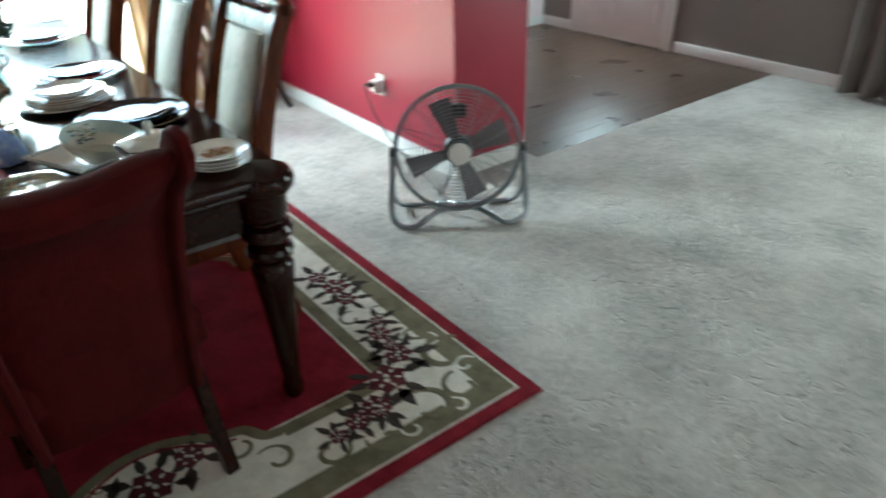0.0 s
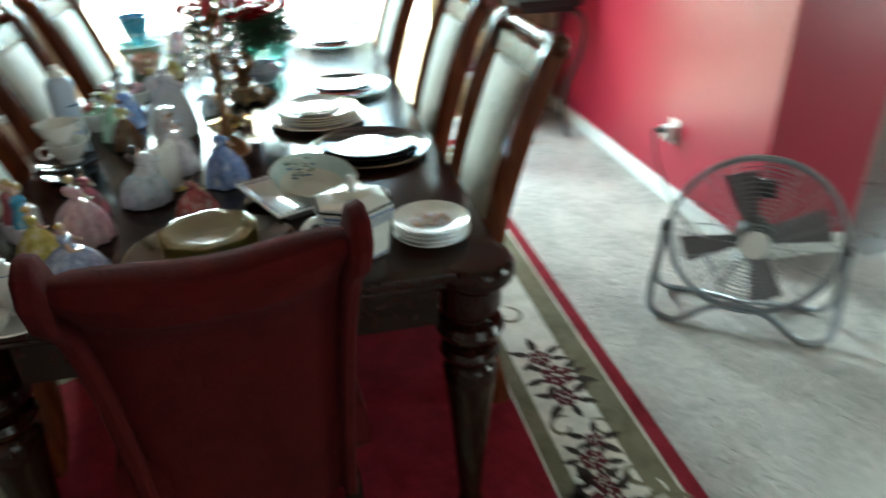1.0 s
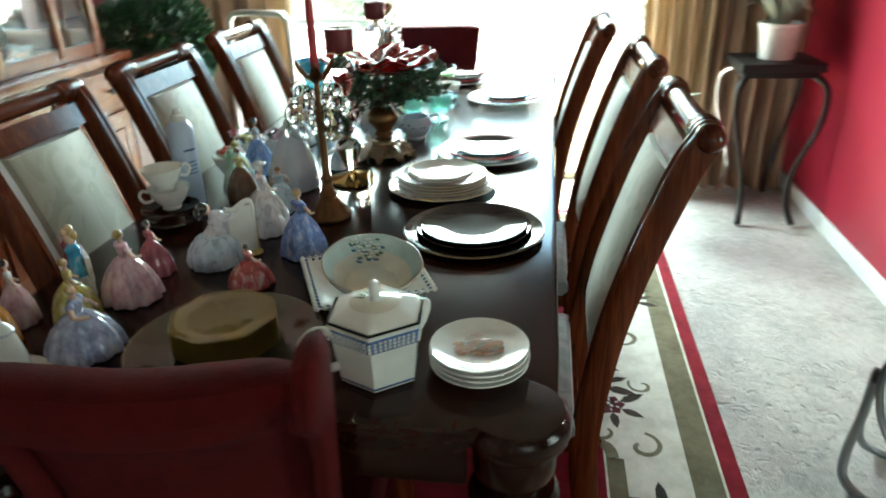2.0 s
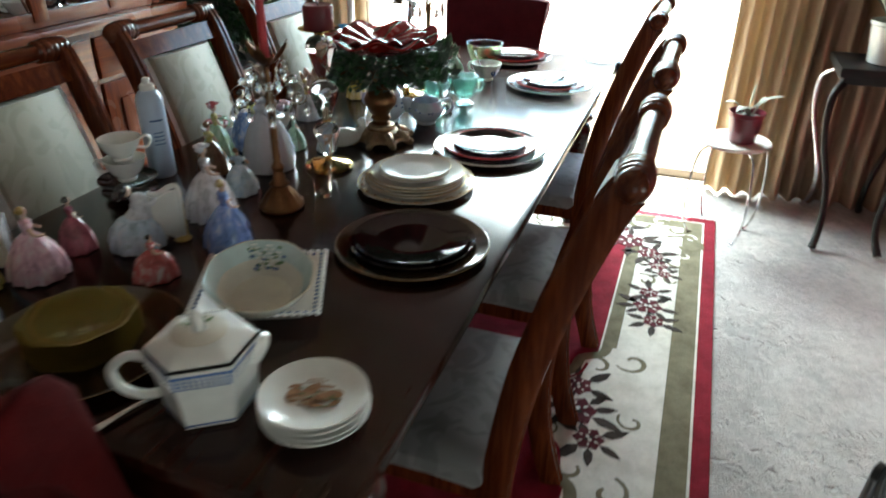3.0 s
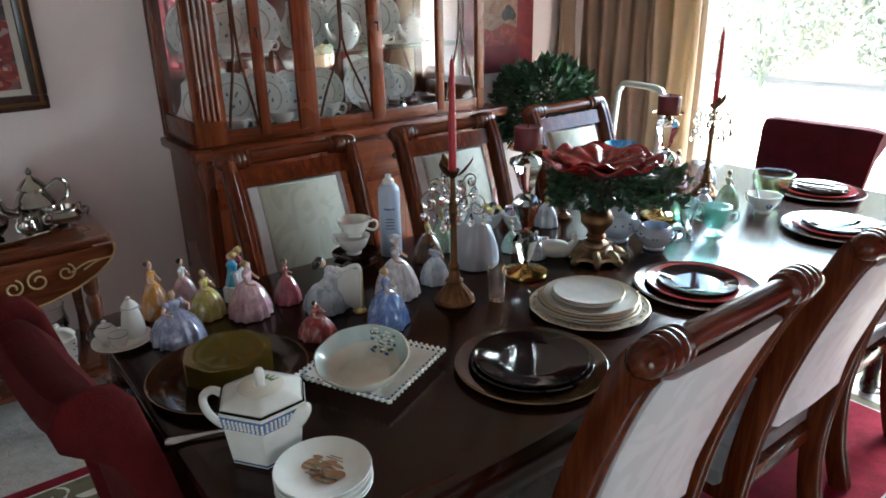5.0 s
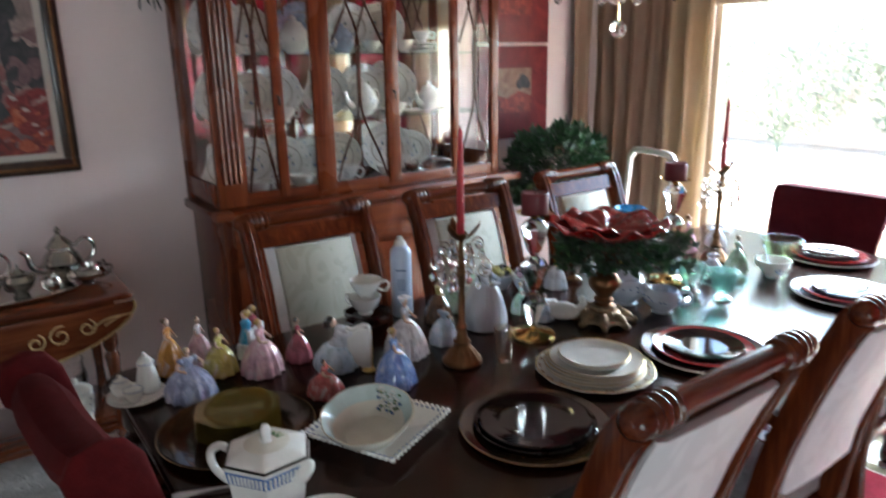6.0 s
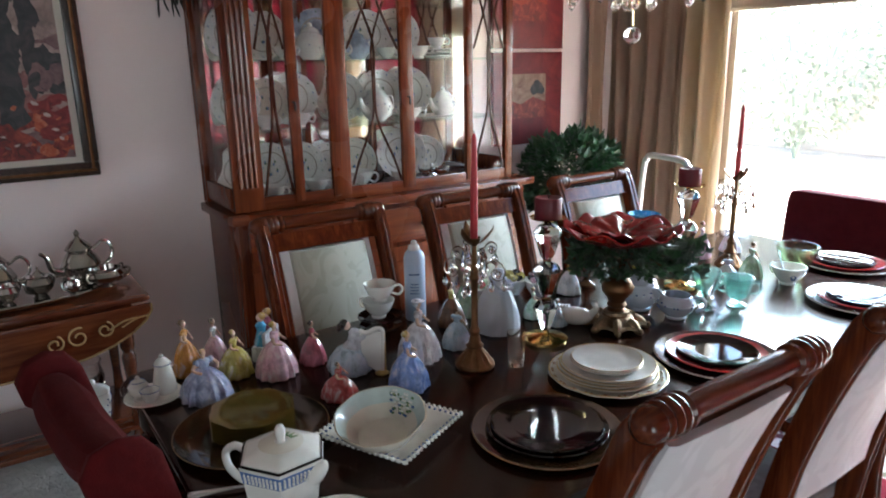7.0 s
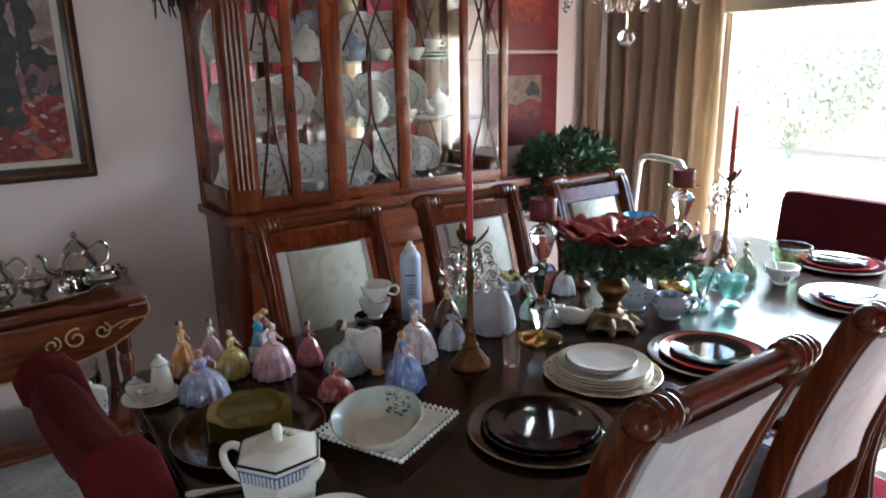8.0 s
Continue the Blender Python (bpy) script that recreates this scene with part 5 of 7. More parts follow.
figurine(-0.345, 0.950, 0.16, 0.085, F + 10, SK["green"], SK["yellow"], SK["red"], "green porcelain figurine with a red hat", 8, hat=SK["red"])
figurine(-0.330, 1.060, 0.17, 0.090, F, SK["blue"], SK["white"], SK["dark"], "dark blue porcelain figurine", 8)
figurine(-0.300, 1.360, 0.13, 0.080, F, SK["white"], SK["yellow"], SK["blond"], "white and yellow porcelain figurine", 8)
figurine(-0.265, 1.640, 0.11, 0.075, F, SK["yellow"], SK["yellow"], SK["blond"], "small yellow porcelain figurine", 8)

# a couple at a sofa, one piece
bm = box(-0.045, 0.045, -0.022, 0.022, 0.0, 0.045, bevel=0.008, mat=0)
box(-0.045, 0.045, 0.012, 0.024, 0.03, 0.085, bm, bevel=0.006, mat=0)
for sx, mt in ((-0.018, 1), (0.018, 2)):
    lathe([(0.020, 0.04), (0.022, 0.05), (0.012, 0.085), (0.015, 0.10), (0.007, 0.112)], 14, bm, (sx, 0.0, 0), mt)
    ball((sx, 0, 0.122), 0.0115, 12, bm, 3)
    ball((sx, 0.005, 0.127), 0.011, 10, bm, 4)
solo("figurine", bm, [SK["white"], SK["maroon"], SK["cyan"], SKIN, SK["blond"]], "porcelain figurine of a pair seated on a sofa", "figurine", at(-0.425, 0.318, F), "porcelain figurines")
# the harp
hp = thing("porcelain_harp", at(-0.152, 0.508, 48), "white porcelain harp with gilt edge standing beside a figurine", "figurine")
part("frame", tube(smooth_path([(0.022, 0, 0.002), (0.025, 0, 0.06), (0.026, 0, 0.116), (0.012, 0, 0.124), (-0.016, 0, 0.112), (-0.034, 0, 0.118)], 5), 0.0060, 8), WHITE_CHINA, hp)
part("panel", wall_prism([(-0.030, 0.030), (0.010, 0.004), (0.022, 0.004), (0.024, 0.114), (0.006, 0.116), (-0.018, 0.104), (-0.034, 0.108)], 0.010), WHITE_CHINA, hp)
part("gilt_edge", tube([(0.030, 0, 0.004 + 0.011 * k) for k in range(11)], [0.0035 if k % 2 else 0.0024 for k in range(11)], 8), GILT, hp)
part("foot", lathe([(0.017, 0.0), (0.018, 0.003), (0.013, 0.007), (0.010, 0.010)], 20, at=(0.020, 0, 0)), GILT, hp)

# doll-size tea service on a round tray
ts = thing("toy_tea_set", at(-0.349, 0.004), "tiny white china tea set on its tray", "tea set")
part("tray", lathe(dish_profile(0.068, 0.010), 36), WHITE_CHINA, ts)
part("coffee_pot", lathe([(0.024, 0.006), (0.028, 0.012), (0.027, 0.034), (0.021, 0.066), (0.017, 0.078), (0.020, 0.082), (0.013, 0.092), (0.005, 0.098), (0.006, 0.103), (0.001, 0.107)], 24, at=(-0.010, 0.030, 0)), WHITE_CHINA, ts)
part("coffee_pot_handle", tube(smooth_path([(-0.03, 0.038, 0.065), (-0.045, 0.046, 0.055), (-0.038, 0.042, 0.025), (-0.028, 0.038, 0.022)], 4), 0.003, 6), WHITE_CHINA, ts)
part("tea_pot", lathe([(0.015, 0.006), (0.024, 0.020), (0.025, 0.032), (0.016, 0.044), (0.005, 0.050), (0.006, 0.055), (0.001, 0.059)], 20, at=(-0.026, -0.028, 0)), WHITE_CHINA, ts)
part("cup", lathe([(0.012, 0.006), (0.020, 0.020), (0.023, 0.036), (0.021, 0.036), (0.015, 0.020), (0.002, 0.014)], 22, at=(0.026, -0.012, 0)), WHITE_CHINA, ts)
for x, y, r, z in ((-0.010, 0.030, 0.0205, 0.080), (-0.026, -0.028, 0.0175, 0.043), (0.026, -0.012, 0.0232, 0.0355)):
    part("blue_line", lathe([(r * 0.98, z), (r * 1.02, z + 0.001), (r * 0.98, z + 0.002)], 22, at=(x, y, 0), cap=False), LATTICE_BLUE, ts)
part("cup_handle", tube(smooth_path([(0.028, -0.037, 0.028), (0.032, -0.05, 0.024), (0.028, -0.036, 0.014)], 4), 0.0025, 6), WHITE_CHINA, ts)

# ---- candelabra with scrolled wires and drops ----


def drop(p, s, bm, m=None):
    """A faceted pear-shaped crystal drop hanging below p."""
    return lathe([(s * 0.08, 0), (s * 0.16, -s * 0.25), (s * 0.36, -s * 0.85), (s * 0.42, -s * 1.15), (s * 0.26, -s * 1.5), (s * 0.03, -s * 1.7)], 7, bm, p)


def candelabrum(x, y, rz, label):
    c = thing("candelabrum", at(x, y, rz), label, "candelabrum", "candelabra")
    flute = lambda a, k: 1 + (0.05 * math.cos(14 * a) if 1 < k < 6 else 0)
    part("base", lathe([(0.050, 0.0), (0.053, 0.006), (0.050, 0.014), (0.044, 0.018), (0.034, 0.034), (0.024, 0.046), (0.020, 0.054), (0.024, 0.060), (0.016, 0.068), (0.012, 0.09)], 42, wave=flute), BRONZE, c)
    part("column", lathe([(0.012, 0.088), (0.015, 0.10), (0.009, 0.112), (0.0085, 0.20), (0.010, 0.235), (0.014, 0.245), (0.010, 0.255), (0.012, 0.262), (0.007, 0.275), (0.006, 0.335)], 20), BRONZE, c)
    part("candle_cup", lathe([(0.006, 0.330), (0.013, 0.338), (0.018, 0.350), (0.017, 0.352), (0.012, 0.342)], 18), BRONZE, c)
    bm = bmesh.new()
    for k in range(3):
        a = k * 2.09 + 0.5
        p = [(0.012 * math.cos(a), 0.012 * math.sin(a), 0.335), (0.030 * math.cos(a), 0.030 * math.sin(a), 0.352), (0.046 * math.cos(a), 0.046 * math.sin(a), 0.372), (0.05 * math.cos(a), 0.05 * math.sin(a), 0.385)]
        tube(smooth_path(p, 4), [0.003, 0.006, 0.009, 0.011, 0.012, 0.012, 0.011, 0.010, 0.008, 0.006, 0.004, 0.002, 0.001], 8, bm, flat=0.3)
    part("leaf_collar", bm, BRONZE, c)
    for k in range(8):
        a = k * math.pi / 4 + 0.25
        ca, sa = math.cos(a), math.sin(a)
        if k % 2 == 0:
            pth = [(0.008, 0.258), (0.030, 0.282), (0.054, 0.294), (0.076, 0.284), (0.082, 0.262), (0.070, 0.244), (0.052, 0.246), (0.046, 0.262), (0.056, 0.272), (0.064, 0.264)]
            hung = ((0.064, 0.258, 0), (0.080, 0.250, 1), (0.046, 0.244, 1), (0.054, 0.300, 0))
        else:
            pth = [(0.008, 0.276), (0.024, 0.300), (0.030, 0.322), (0.046, 0.334), (0.062, 0.326), (0.062, 0.308), (0.048, 0.304), (0.044, 0.316)]
            hung = ((0.050, 0.314, 0), (0.062, 0.304, 1), (0.030, 0.312, 1))
        arm = part("scroll_arm", tube(smooth_path([(r * ca, r * sa, z) for r, z in pth], 5), 0.0019, 6), WIRE, c)
        for r, z, kind in hung:
            if kind:
                part("drop", drop((r * ca, r * sa, z), 0.021, bmesh.new()), CRYSTAL, arm)
            else:
                part("bead", ball((r * ca, r * sa, z), (0.0095, 0.0095, 0.0105), 8), CRYSTAL, arm)
    tp = part("taper", tube([(0, 0, 0.345), (0.001, 0, 0.48), (0.002, 0.001, 0.60), (0.002, 0.001, 0.612)], [0.0100, 0.0088, 0.0058, 0.003], 14), RED_WAX, c, "slim red taper candle")
    part("wick", tube([(0.002, 0.001, 0.611), (0.002, 0.001, 0.620)], 0.0012, 5), BLACK_PLASTIC, tp)
    return c


candelabrum(-0.030, 0.745, 20, "bronze candelabrum with scrolled arms, crystal drops and red taper")
candelabrum(-0.165, 2.080, 50, "bronze candelabrum with crystal drops and dark red taper by the window")


def crystal_stick(x, y, label):
    c = thing("candle_holder", at(x, y, 11), label, "candle holder", "crystal candle holders")
    part("base", lathe([(0.060, 0.0), (0.064, 0.003), (0.063, 0.010), (0.052, 0.014), (0.030, 0.018), (0.010, 0.024), (0.008, 0.034)], 40), BRASS, c)
    gem = [(0.011, 0.0), (0.018, 0.012), (0.029, 0.050), (0.037, 0.076), (0.027, 0.095), (0.010, 0.104)]
    z = 0.034
    for s in (1.0, 1.12, 1.12):
        part("crystal", lathe([(r * s, z + h * (0.9 if s == 1 else 1.0)) for r, h in gem], 8), CRYSTAL, c)
        z += 0.104 * (0.9 if s == 1 else 1.0)
        part("collar", lathe([(0.009, z), (0.012, z + 0.003), (0.009, z + 0.006)], 16), BRASS, c)
        z += 0.006
    part("dish", lathe([(0.010, z), (0.030, z + 0.003), (0.050, z + 0.008), (0.052, z + 0.011), (0.048, z + 0.009), (0.002, z + 0.005)], 32), BRASS, c)
    cd = part("pillar_candle", lathe([(0.036, z + 0.006), (0.0375, z + 0.009), (0.0375, z + 0.062), (0.035, z + 0.066), (0.026, z + 0.063), (0.002, z + 0.061)], 32), WINE_WAX, c, "burgundy pillar candle")
    part("wick", tube([(0, 0, z + 0.06), (0.001, 0, z + 0.072)], 0.0015, 5), BLACK_PLASTIC, cd)


crystal_stick(-0.046, 1.013, "cut crystal candle holder on brass base with burgundy candle")
crystal_stick(-0.120, 1.735, "cut crystal candle holder with burgundy candle near the window")

# ---- pedestal with ruby bowl and foliage ----
pd = thing("pedestal_bowl", at(-0.002, 1.260), "ornate bronze pedestal carrying ruffled ruby glass bowl with greenery", "centerpiece")
bm = lathe([(0.030, 0.022), (0.050, 0.026), (0.046, 0.034), (0.034, 0.050), (0.022, 0.062), (0.030, 0.070), (0.024, 0.080), (0.030, 0.092), (0.046, 0.112), (0.048, 0.126), (0.038, 0.146), (0.022, 0.158), (0.028, 0.166), (0.020, 0.176), (0.028, 0.20), (0.045, 0.214), (0.05, 0.222)], 32)
part("pedestal", bm, BRONZE, pd)
part("foot_plate", lathe([(0.070, 0.010), (0.082, 0.012), (0.078, 0.020), (0.056, 0.026), (0.050, 0.034), (0.040, 0.040), (0.038, 0.050), (0.030, 0.054)], 64,
                          wave=lambda a, k: 1 + (0.10 * math.cos(8 * a) if k < 3 else 0.02 * math.cos(24 * a))), ANTIQUE, pd)
for k in range(8):
    a = k * math.pi / 4
    c, q = math.cos(a), math.sin(a)
    bm = tube(smooth_path([(0.052 * c, 0.052 * q, 0.030), (0.072 * c, 0.072 * q, 0.022), (0.086 * c, 0.086 * q, 0.006), (0.094 * c, 0.094 * q, 0.008), (0.092 * c, 0.092 * q, 0.016)], 4), [0.012] * 8 + [0.009] * 6 + [0.007] * 3, 8)
    part("scroll_foot", bm, ANTIQUE, pd)
bm = bmesh.new()
loops = []
for k, (r, z) in enumerate(((0.04, 0.255), (0.08, 0.262), (0.125, 0.283), (0.160, 0.300), (0.172, 0.306), (0.168, 0.310), (0.122, 0.292), (0.078, 0.271), (0.004, 0.266))):
    q = max(0, (r - 0.09) / 0.08)
    loops.append([(r * math.cos(a) * (1 + 0.03 * q * math.cos(9 * a + 0.6 * math.sin(a))), r * math.sin(a) * (1 + 0.03 * q * math.cos(9 * a)), z + 0.011 * q * math.sin(9 * a + 0.8 * math.sin(2 * a))) for a in [2 * math.pi * i / 72 for i in range(72)]])
rings(bm, loops)
part("bowl", bm, RED_GLASS_BODY, pd, "ruffled ruby glass bowl")
# crumpled red folds filling the bowl
bm = bmesh.new()
loops = []
for r, z, q in ((0.010, 0.284, 0.0), (0.045, 0.290, 0.5), (0.085, 0.302, 1.0), (0.120, 0.312, 1.2), (0.128, 0.309, 1.2), (0.110, 0.296, 0.8), (0.060, 0.280, 0.2)):
    loops.append([(r * math.cos(a) * (1 + 0.08 * q * math.cos(5 * a)), r * math.sin(a) * (1 + 0.08 * q * math.cos(5 * a)), z + 0.006 * q * math.sin(5 * a + 0.8) + 0.004 * q * math.sin(13 * a + 2 * math.sin(a))) for a in [2 * math.pi * i / 80 for i in range(80)]])
part("folded_lining", rings(bm, loops), RED_GLASS_BODY, pd)


def leafy(name, parent, mats, count, place, size, seed, lab=""):
    """Many small bent leaves; place(rnd) gives a point and an outward direction."""
    r = random.Random(seed)
    bm = bmesh.new()
    for k in range(count):
        p, d = place(r)
        d = (d + Vector((r.uniform(-0.6, 0.6), r.uniform(-0.6, 0.6), r.uniform(-0.6, 0.5)))).normalized()
        s = d.cross(Vector((r.uniform(-1, 1), r.uniform(-1, 1), 1))).normalized()
        n = d.cross(s)
        L = size * r.uniform(0.6, 1.25)
        w = L * 0.36
        a, b, c, e = p, p + d * L * 0.45 + s * w + n * 0.12 * L, p + d * L - n * 0.2 * L, p + d * L * 0.45 - s * w + n * 0.12 * L
        mid = p + d * L * 0.5 - n * 0.02 * L
        va, vb, vc, ve, vm = (bm.verts.new(q) for q in (a, b, c, e, mid))
        for f in ((va, vb, vm), (vb, vc, vm), (vc, ve, vm), (ve, va, vm)):
            bm.faces.new(f).material_index = k % len(mats)
    me = bpy.data.meshes.new(name)
    bm.to_mesh(me)
    bm.free()
    for mt in mats:
        me.materials.append(mt)
    ob = new(name, me)
    ob.parent = parent
    tagged(ob, lab, kind="stuff")
    return ob


def wreath(r):
    a = r.uniform(0, 6.283)
    q = r.uniform(0.06, 0.140)
    return Vector((q * math.cos(a), q * math.sin(a), r.uniform(0.188, 0.268))), Vector((math.cos(a), math.sin(a), r.uniform(-0.7, 0.2)))


def sprig(r):
    t = r.random()
    p = Vector((0.08, 0.09, 0.225)).lerp(Vector((0.11, 0.15, 0.21)), t)
    return p + Vector((r.uniform(-0.06, 0.06), r.uniform(-0.06, 0.06), r.uniform(-0.05, 0.05))), Vector((0.4, 0.7, r.uniform(-0.3, 0.9)))


leafy("greenery", pd, [LEAF, LEAF_GREY], 1250, wreath, 0.028, 21, "dark green leafy wreath")
leafy("fern_sprig", pd, [LEAF, LEAF_GREY], 320, sprig, 0.034, 22, "feathery green sprig")
bm = bmesh.new()
for k in range(10):
    a = k * 0.628
    tube([(0.03 * math.cos(a), 0.03 * math.sin(a), 0.215), (0.10 * math.cos(a), 0.10 * math.sin(a), 0.235), (0.15 * math.cos(a), 0.15 * math.sin(a), 0.225)], 0.003, 5, bm)
part("wreath_stems", bm, BRONZE, pd)

# ---- china and glass towards the window ----
PALE_CHINA = porcelain("pale blue white china", (0.52, 0.57, 0.66), 0.08)


def flecks(parent, r, z0, z1, n, seed, mat=BLUE_PRINT):
    rnd = random.Random(seed)
    bm = bmesh.new()
    for k in range(n):
        a, q = rnd.uniform(0, 6.28), rnd.random()
        rr = r(q)
        ball((rr * math.cos(a), rr * math.sin(a), z0 + (z1 - z0) * q), (0.004, 0.004, 0.003), 6, bm)
    part("painted_sprigs", bm, mat, parent)


sb = thing("sugar_bowl", at(-0.060, 1.434), "lidded pale blue china sugar bowl", "sugar bowl")
part("bowl", lathe([(0.034, 0), (0.038, 0.006), (0.034, 0.012), (0.058, 0.035), (0.064, 0.056), (0.056, 0.080), (0.046, 0.088)], 32), PALE_CHINA, sb)
part("lid", lathe([(0.050, 0.089), (0.051, 0.093), (0.036, 0.110), (0.016, 0.122), (0.008, 0.126), (0.012, 0.136), (0.008, 0.146), (0.001, 0.149)], 32), PALE_CHINA, sb)
for sx in (1, -1):
    part("handle", tube(smooth_path([(sx * 0.056, 0, 0.078), (sx * 0.080, 0, 0.080), (sx * 0.082, 0, 0.056), (sx * 0.060, 0, 0.042)], 4), 0.005, 8), PALE_CHINA, sb)
flecks(sb, lambda q: 0.060 + 0.003 * math.sin(3.1 * q), 0.040, 0.072, 22, 2)
cr = thing("creamer", at(0.062, 1.460), "round grey white china creamer holding a crystal piece", "creamer")
part("jug", lathe([(0.030, 0), (0.033, 0.005), (0.030, 0.010), (0.052, 0.030), (0.058, 0.048), (0.050, 0.068), (0.042, 0.076), (0.040, 0.074), (0.048, 0.05), (0.004, 0.02)], 32), PALE_CHINA, cr)
part("handle", tube(smooth_path([(0.046, 0.02, 0.070), (0.070, 0.03, 0.075), (0.078, 0.034, 0.05), (0.056, 0.024, 0.03)], 4), 0.005, 8), PALE_CHINA, cr)
part("spout", tube(smooth_path([(-0.040, -0.02, 0.05), (-0.058, -0.026, 0.070), (-0.068, -0.03, 0.082)], 4), [0.02, 0.019, 0.018, 0.016, 0.014, 0.012, 0.01, 0.008, 0.006], 10), PALE_CHINA, cr)
flecks(cr, lambda q: 0.0555 + 0.002 * math.sin(3.1 * q), 0.036, 0.058, 18, 3)
cv = thing("crystal_vase", at(0.075, 1.600), "slender cut crystal vase with scalloped top", "vase")
part("vase", lathe([(0.026, 0), (0.028, 0.006), (0.012, 0.020), (0.014, 0.05), (0.026, 0.10), (0.032, 0.135), (0.030, 0.135), (0.023, 0.10), (0.009, 0.05), (0.001, 0.03)], 12), CRYSTAL, cv)


def aqua_cup(x, y, rz):
    c = thing("glass_cup", at(x, y, rz), "aqua pressed glass cup with two handles", "glass cup", "aqua glass cups")
    part("cup", lathe([(0.030, 0), (0.031, 0.005), (0.014, 0.014), (0.016, 0.020), (0.034, 0.034), (0.042, 0.070), (0.046, 0.098), (0.0435, 0.098), (0.039, 0.070), (0.030, 0.037), (0.002, 0.028)], 20,
                      wave=lambda a, k: 1 + (0.018 * math.cos(10 * a) if k > 3 else 0)), TEAL_GLASS, c)
    for sx in (1, -1):
        part("handle", tube(smooth_path([(sx * 0.042, 0, 0.078), (sx * 0.066, 0, 0.082), (sx * 0.064, 0, 0.052), (sx * 0.037, 0, 0.042)], 4), 0.0042, 8), TEAL_GLASS, c)


aqua_cup(0.006, 1.688, 60)
aqua_cup(0.110, 1.708, 30)
wc = thing("tea_cup", at(0.088, 2.048), "white china cup with dark flower and a spoon in it", "cup")
cup_parts(wc, 0, 0, 0, 2.9, 1.25, WHITE_CHINA)
bm = bmesh.new()
for k in range(6):
    a = k * 1.05
    ball((0.047 * math.cos(-0.7 + 0.16 * math.cos(a)), 0.047 * math.sin(-0.7 + 0.16 * math.cos(a)), 0.036 + 0.008 * math.sin(a)), (0.004, 0.004, 0.005), 6, bm)
part("painted_flower", bm, BLUE_PRINT, wc)
part("spoon", tube([(-0.01, 0.0, 0.02), (-0.045, 0.02, 0.078), (-0.06, 0.03, 0.10)], [0.004, 0.003, 0.005], 8), CHROME, wc)
GREENISH = glass("greenish glass", (0.72, 0.86, 0.62), solid=True, rough=0.05)
gb = thing("glass_bowl", at(0.038, 2.185), "footed greenish pressed glass bowl", "glass bowl")
part("bowl", lathe([(0.040, 0), (0.042, 0.006), (0.030, 0.014), (0.045, 0.030), (0.064, 0.070), (0.074, 0.110), (0.071, 0.110), (0.060, 0.070), (0.040, 0.034), (0.002, 0.026)], 28,
                   wave=lambda a, k: 1 + (0.02 * math.cos(14 * a) if k > 3 else 0)), GREENISH, gb)
gl = thing("glass_tumbler", at(0.031, 0.836), "small amber tinted glass tumbler on the table", "glass")
part("tumbler", lathe([(0.020, 0), (0.021, 0.003), (0.024, 0.07), (0.0255, 0.092), (0.0245, 0.092), (0.022, 0.07), (0.019, 0.010), (0.001, 0.008)], 26), glass("amber tint", (0.97, 0.88, 0.78), solid=True, ior=1.25), gl)

# flower-shaped and animal-shaped porcelain, bowls, trinkets
fl = thing("porcelain_flower", at(-0.335, 1.480), "peach porcelain flower with open petals on stem dish", "ornament")
bm = lathe([(0.03, 0), (0.032, 0.006), (0.010, 0.02), (0.012, 0.05), (0.03, 0.06)], 18)
part("stem_dish", bm, SK["brown"], fl)
bm = bmesh.new()
for k in range(9):
    a = k * 0.698
    tube(smooth_path([(0.008 * math.cos(a), 0.008 * math.sin(a), 0.058), (0.035 * math.cos(a), 0.035 * math.sin(a), 0.080), (0.050 * math.cos(a), 0.050 * math.sin(a), 0.115), (0.056 * math.cos(a), 0.056 * math.sin(a), 0.128)], 3),
         [0.008, 0.013, 0.017, 0.02, 0.02, 0.018, 0.015, 0.011, 0.007, 0.002], 8, bm, flat=0.25)
part("petals", bm, col_china("peach glaze", (0.55, 0.33, 0.24)), fl)
for x, y, s, mt, lab in ((-0.355, 1.265, 1.0, SK["pink"], "pink and white porcelain rose bowl"), (-0.425, 1.215, 1.0, SK["yellow"], "yellow and black painted porcelain bowl"), (-0.43, 1.06, 0.9, SK["green"], "pale green porcelain bowl with red flower")):
    rb = thing("trinket_bowl", at(x, y), lab, "ornament", "trinket bowls")
    part("bowl", lathe([(0.022, 0), (0.024, 0.004), (0.040, 0.030), (0.048, 0.055), (0.046, 0.056), (0.036, 0.032), (0.002, 0.014)], 24), WHITE_CHINA, rb)
    rnd = random.Random(int(x * -900))
    for k in range(9):
        a = k * 0.7
        part("porcelain_rose", lathe([(0.004, -0.012), (0.012, -0.006), (0.015, 0.002), (0.012, 0.009), (0.007, 0.006), (0.002, 0.009)], 12, at=(0.024 * math.cos(a) * s, 0.024 * math.sin(a) * s, 0.060 + 0.010 * rnd.random()),
                                    wave=lambda b, q: 1 + 0.15 * math.cos(5 * b + q)), mt if k % 3 else (SK["dark"] if s == 1.0 else SK["red"]), rb)
ck = thing("porcelain_swan", at(-0.085, 1.170, 40), "white porcelain lying bird ornament", "ornament")
bm = ball((0, 0, 0.028), (0.055, 0.030, 0.028), 18)
tube(smooth_path([(0.045, 0, 0.035), (0.062, 0, 0.055), (0.056, 0, 0.072), (0.068, 0, 0.070)], 4), [0.014, 0.012, 0.011, 0.010, 0.009, 0.009, 0.009, 0.010, 0.010, 0.010, 0.008, 0.006, 0.003], 8, bm)
for k in range(5):
    tube([(-0.02 - 0.008 * k, 0.012, 0.05), (-0.04 - 0.008 * k, 0.02, 0.052 - 0.004 * k)], [0.010, 0.003], 6, bm)
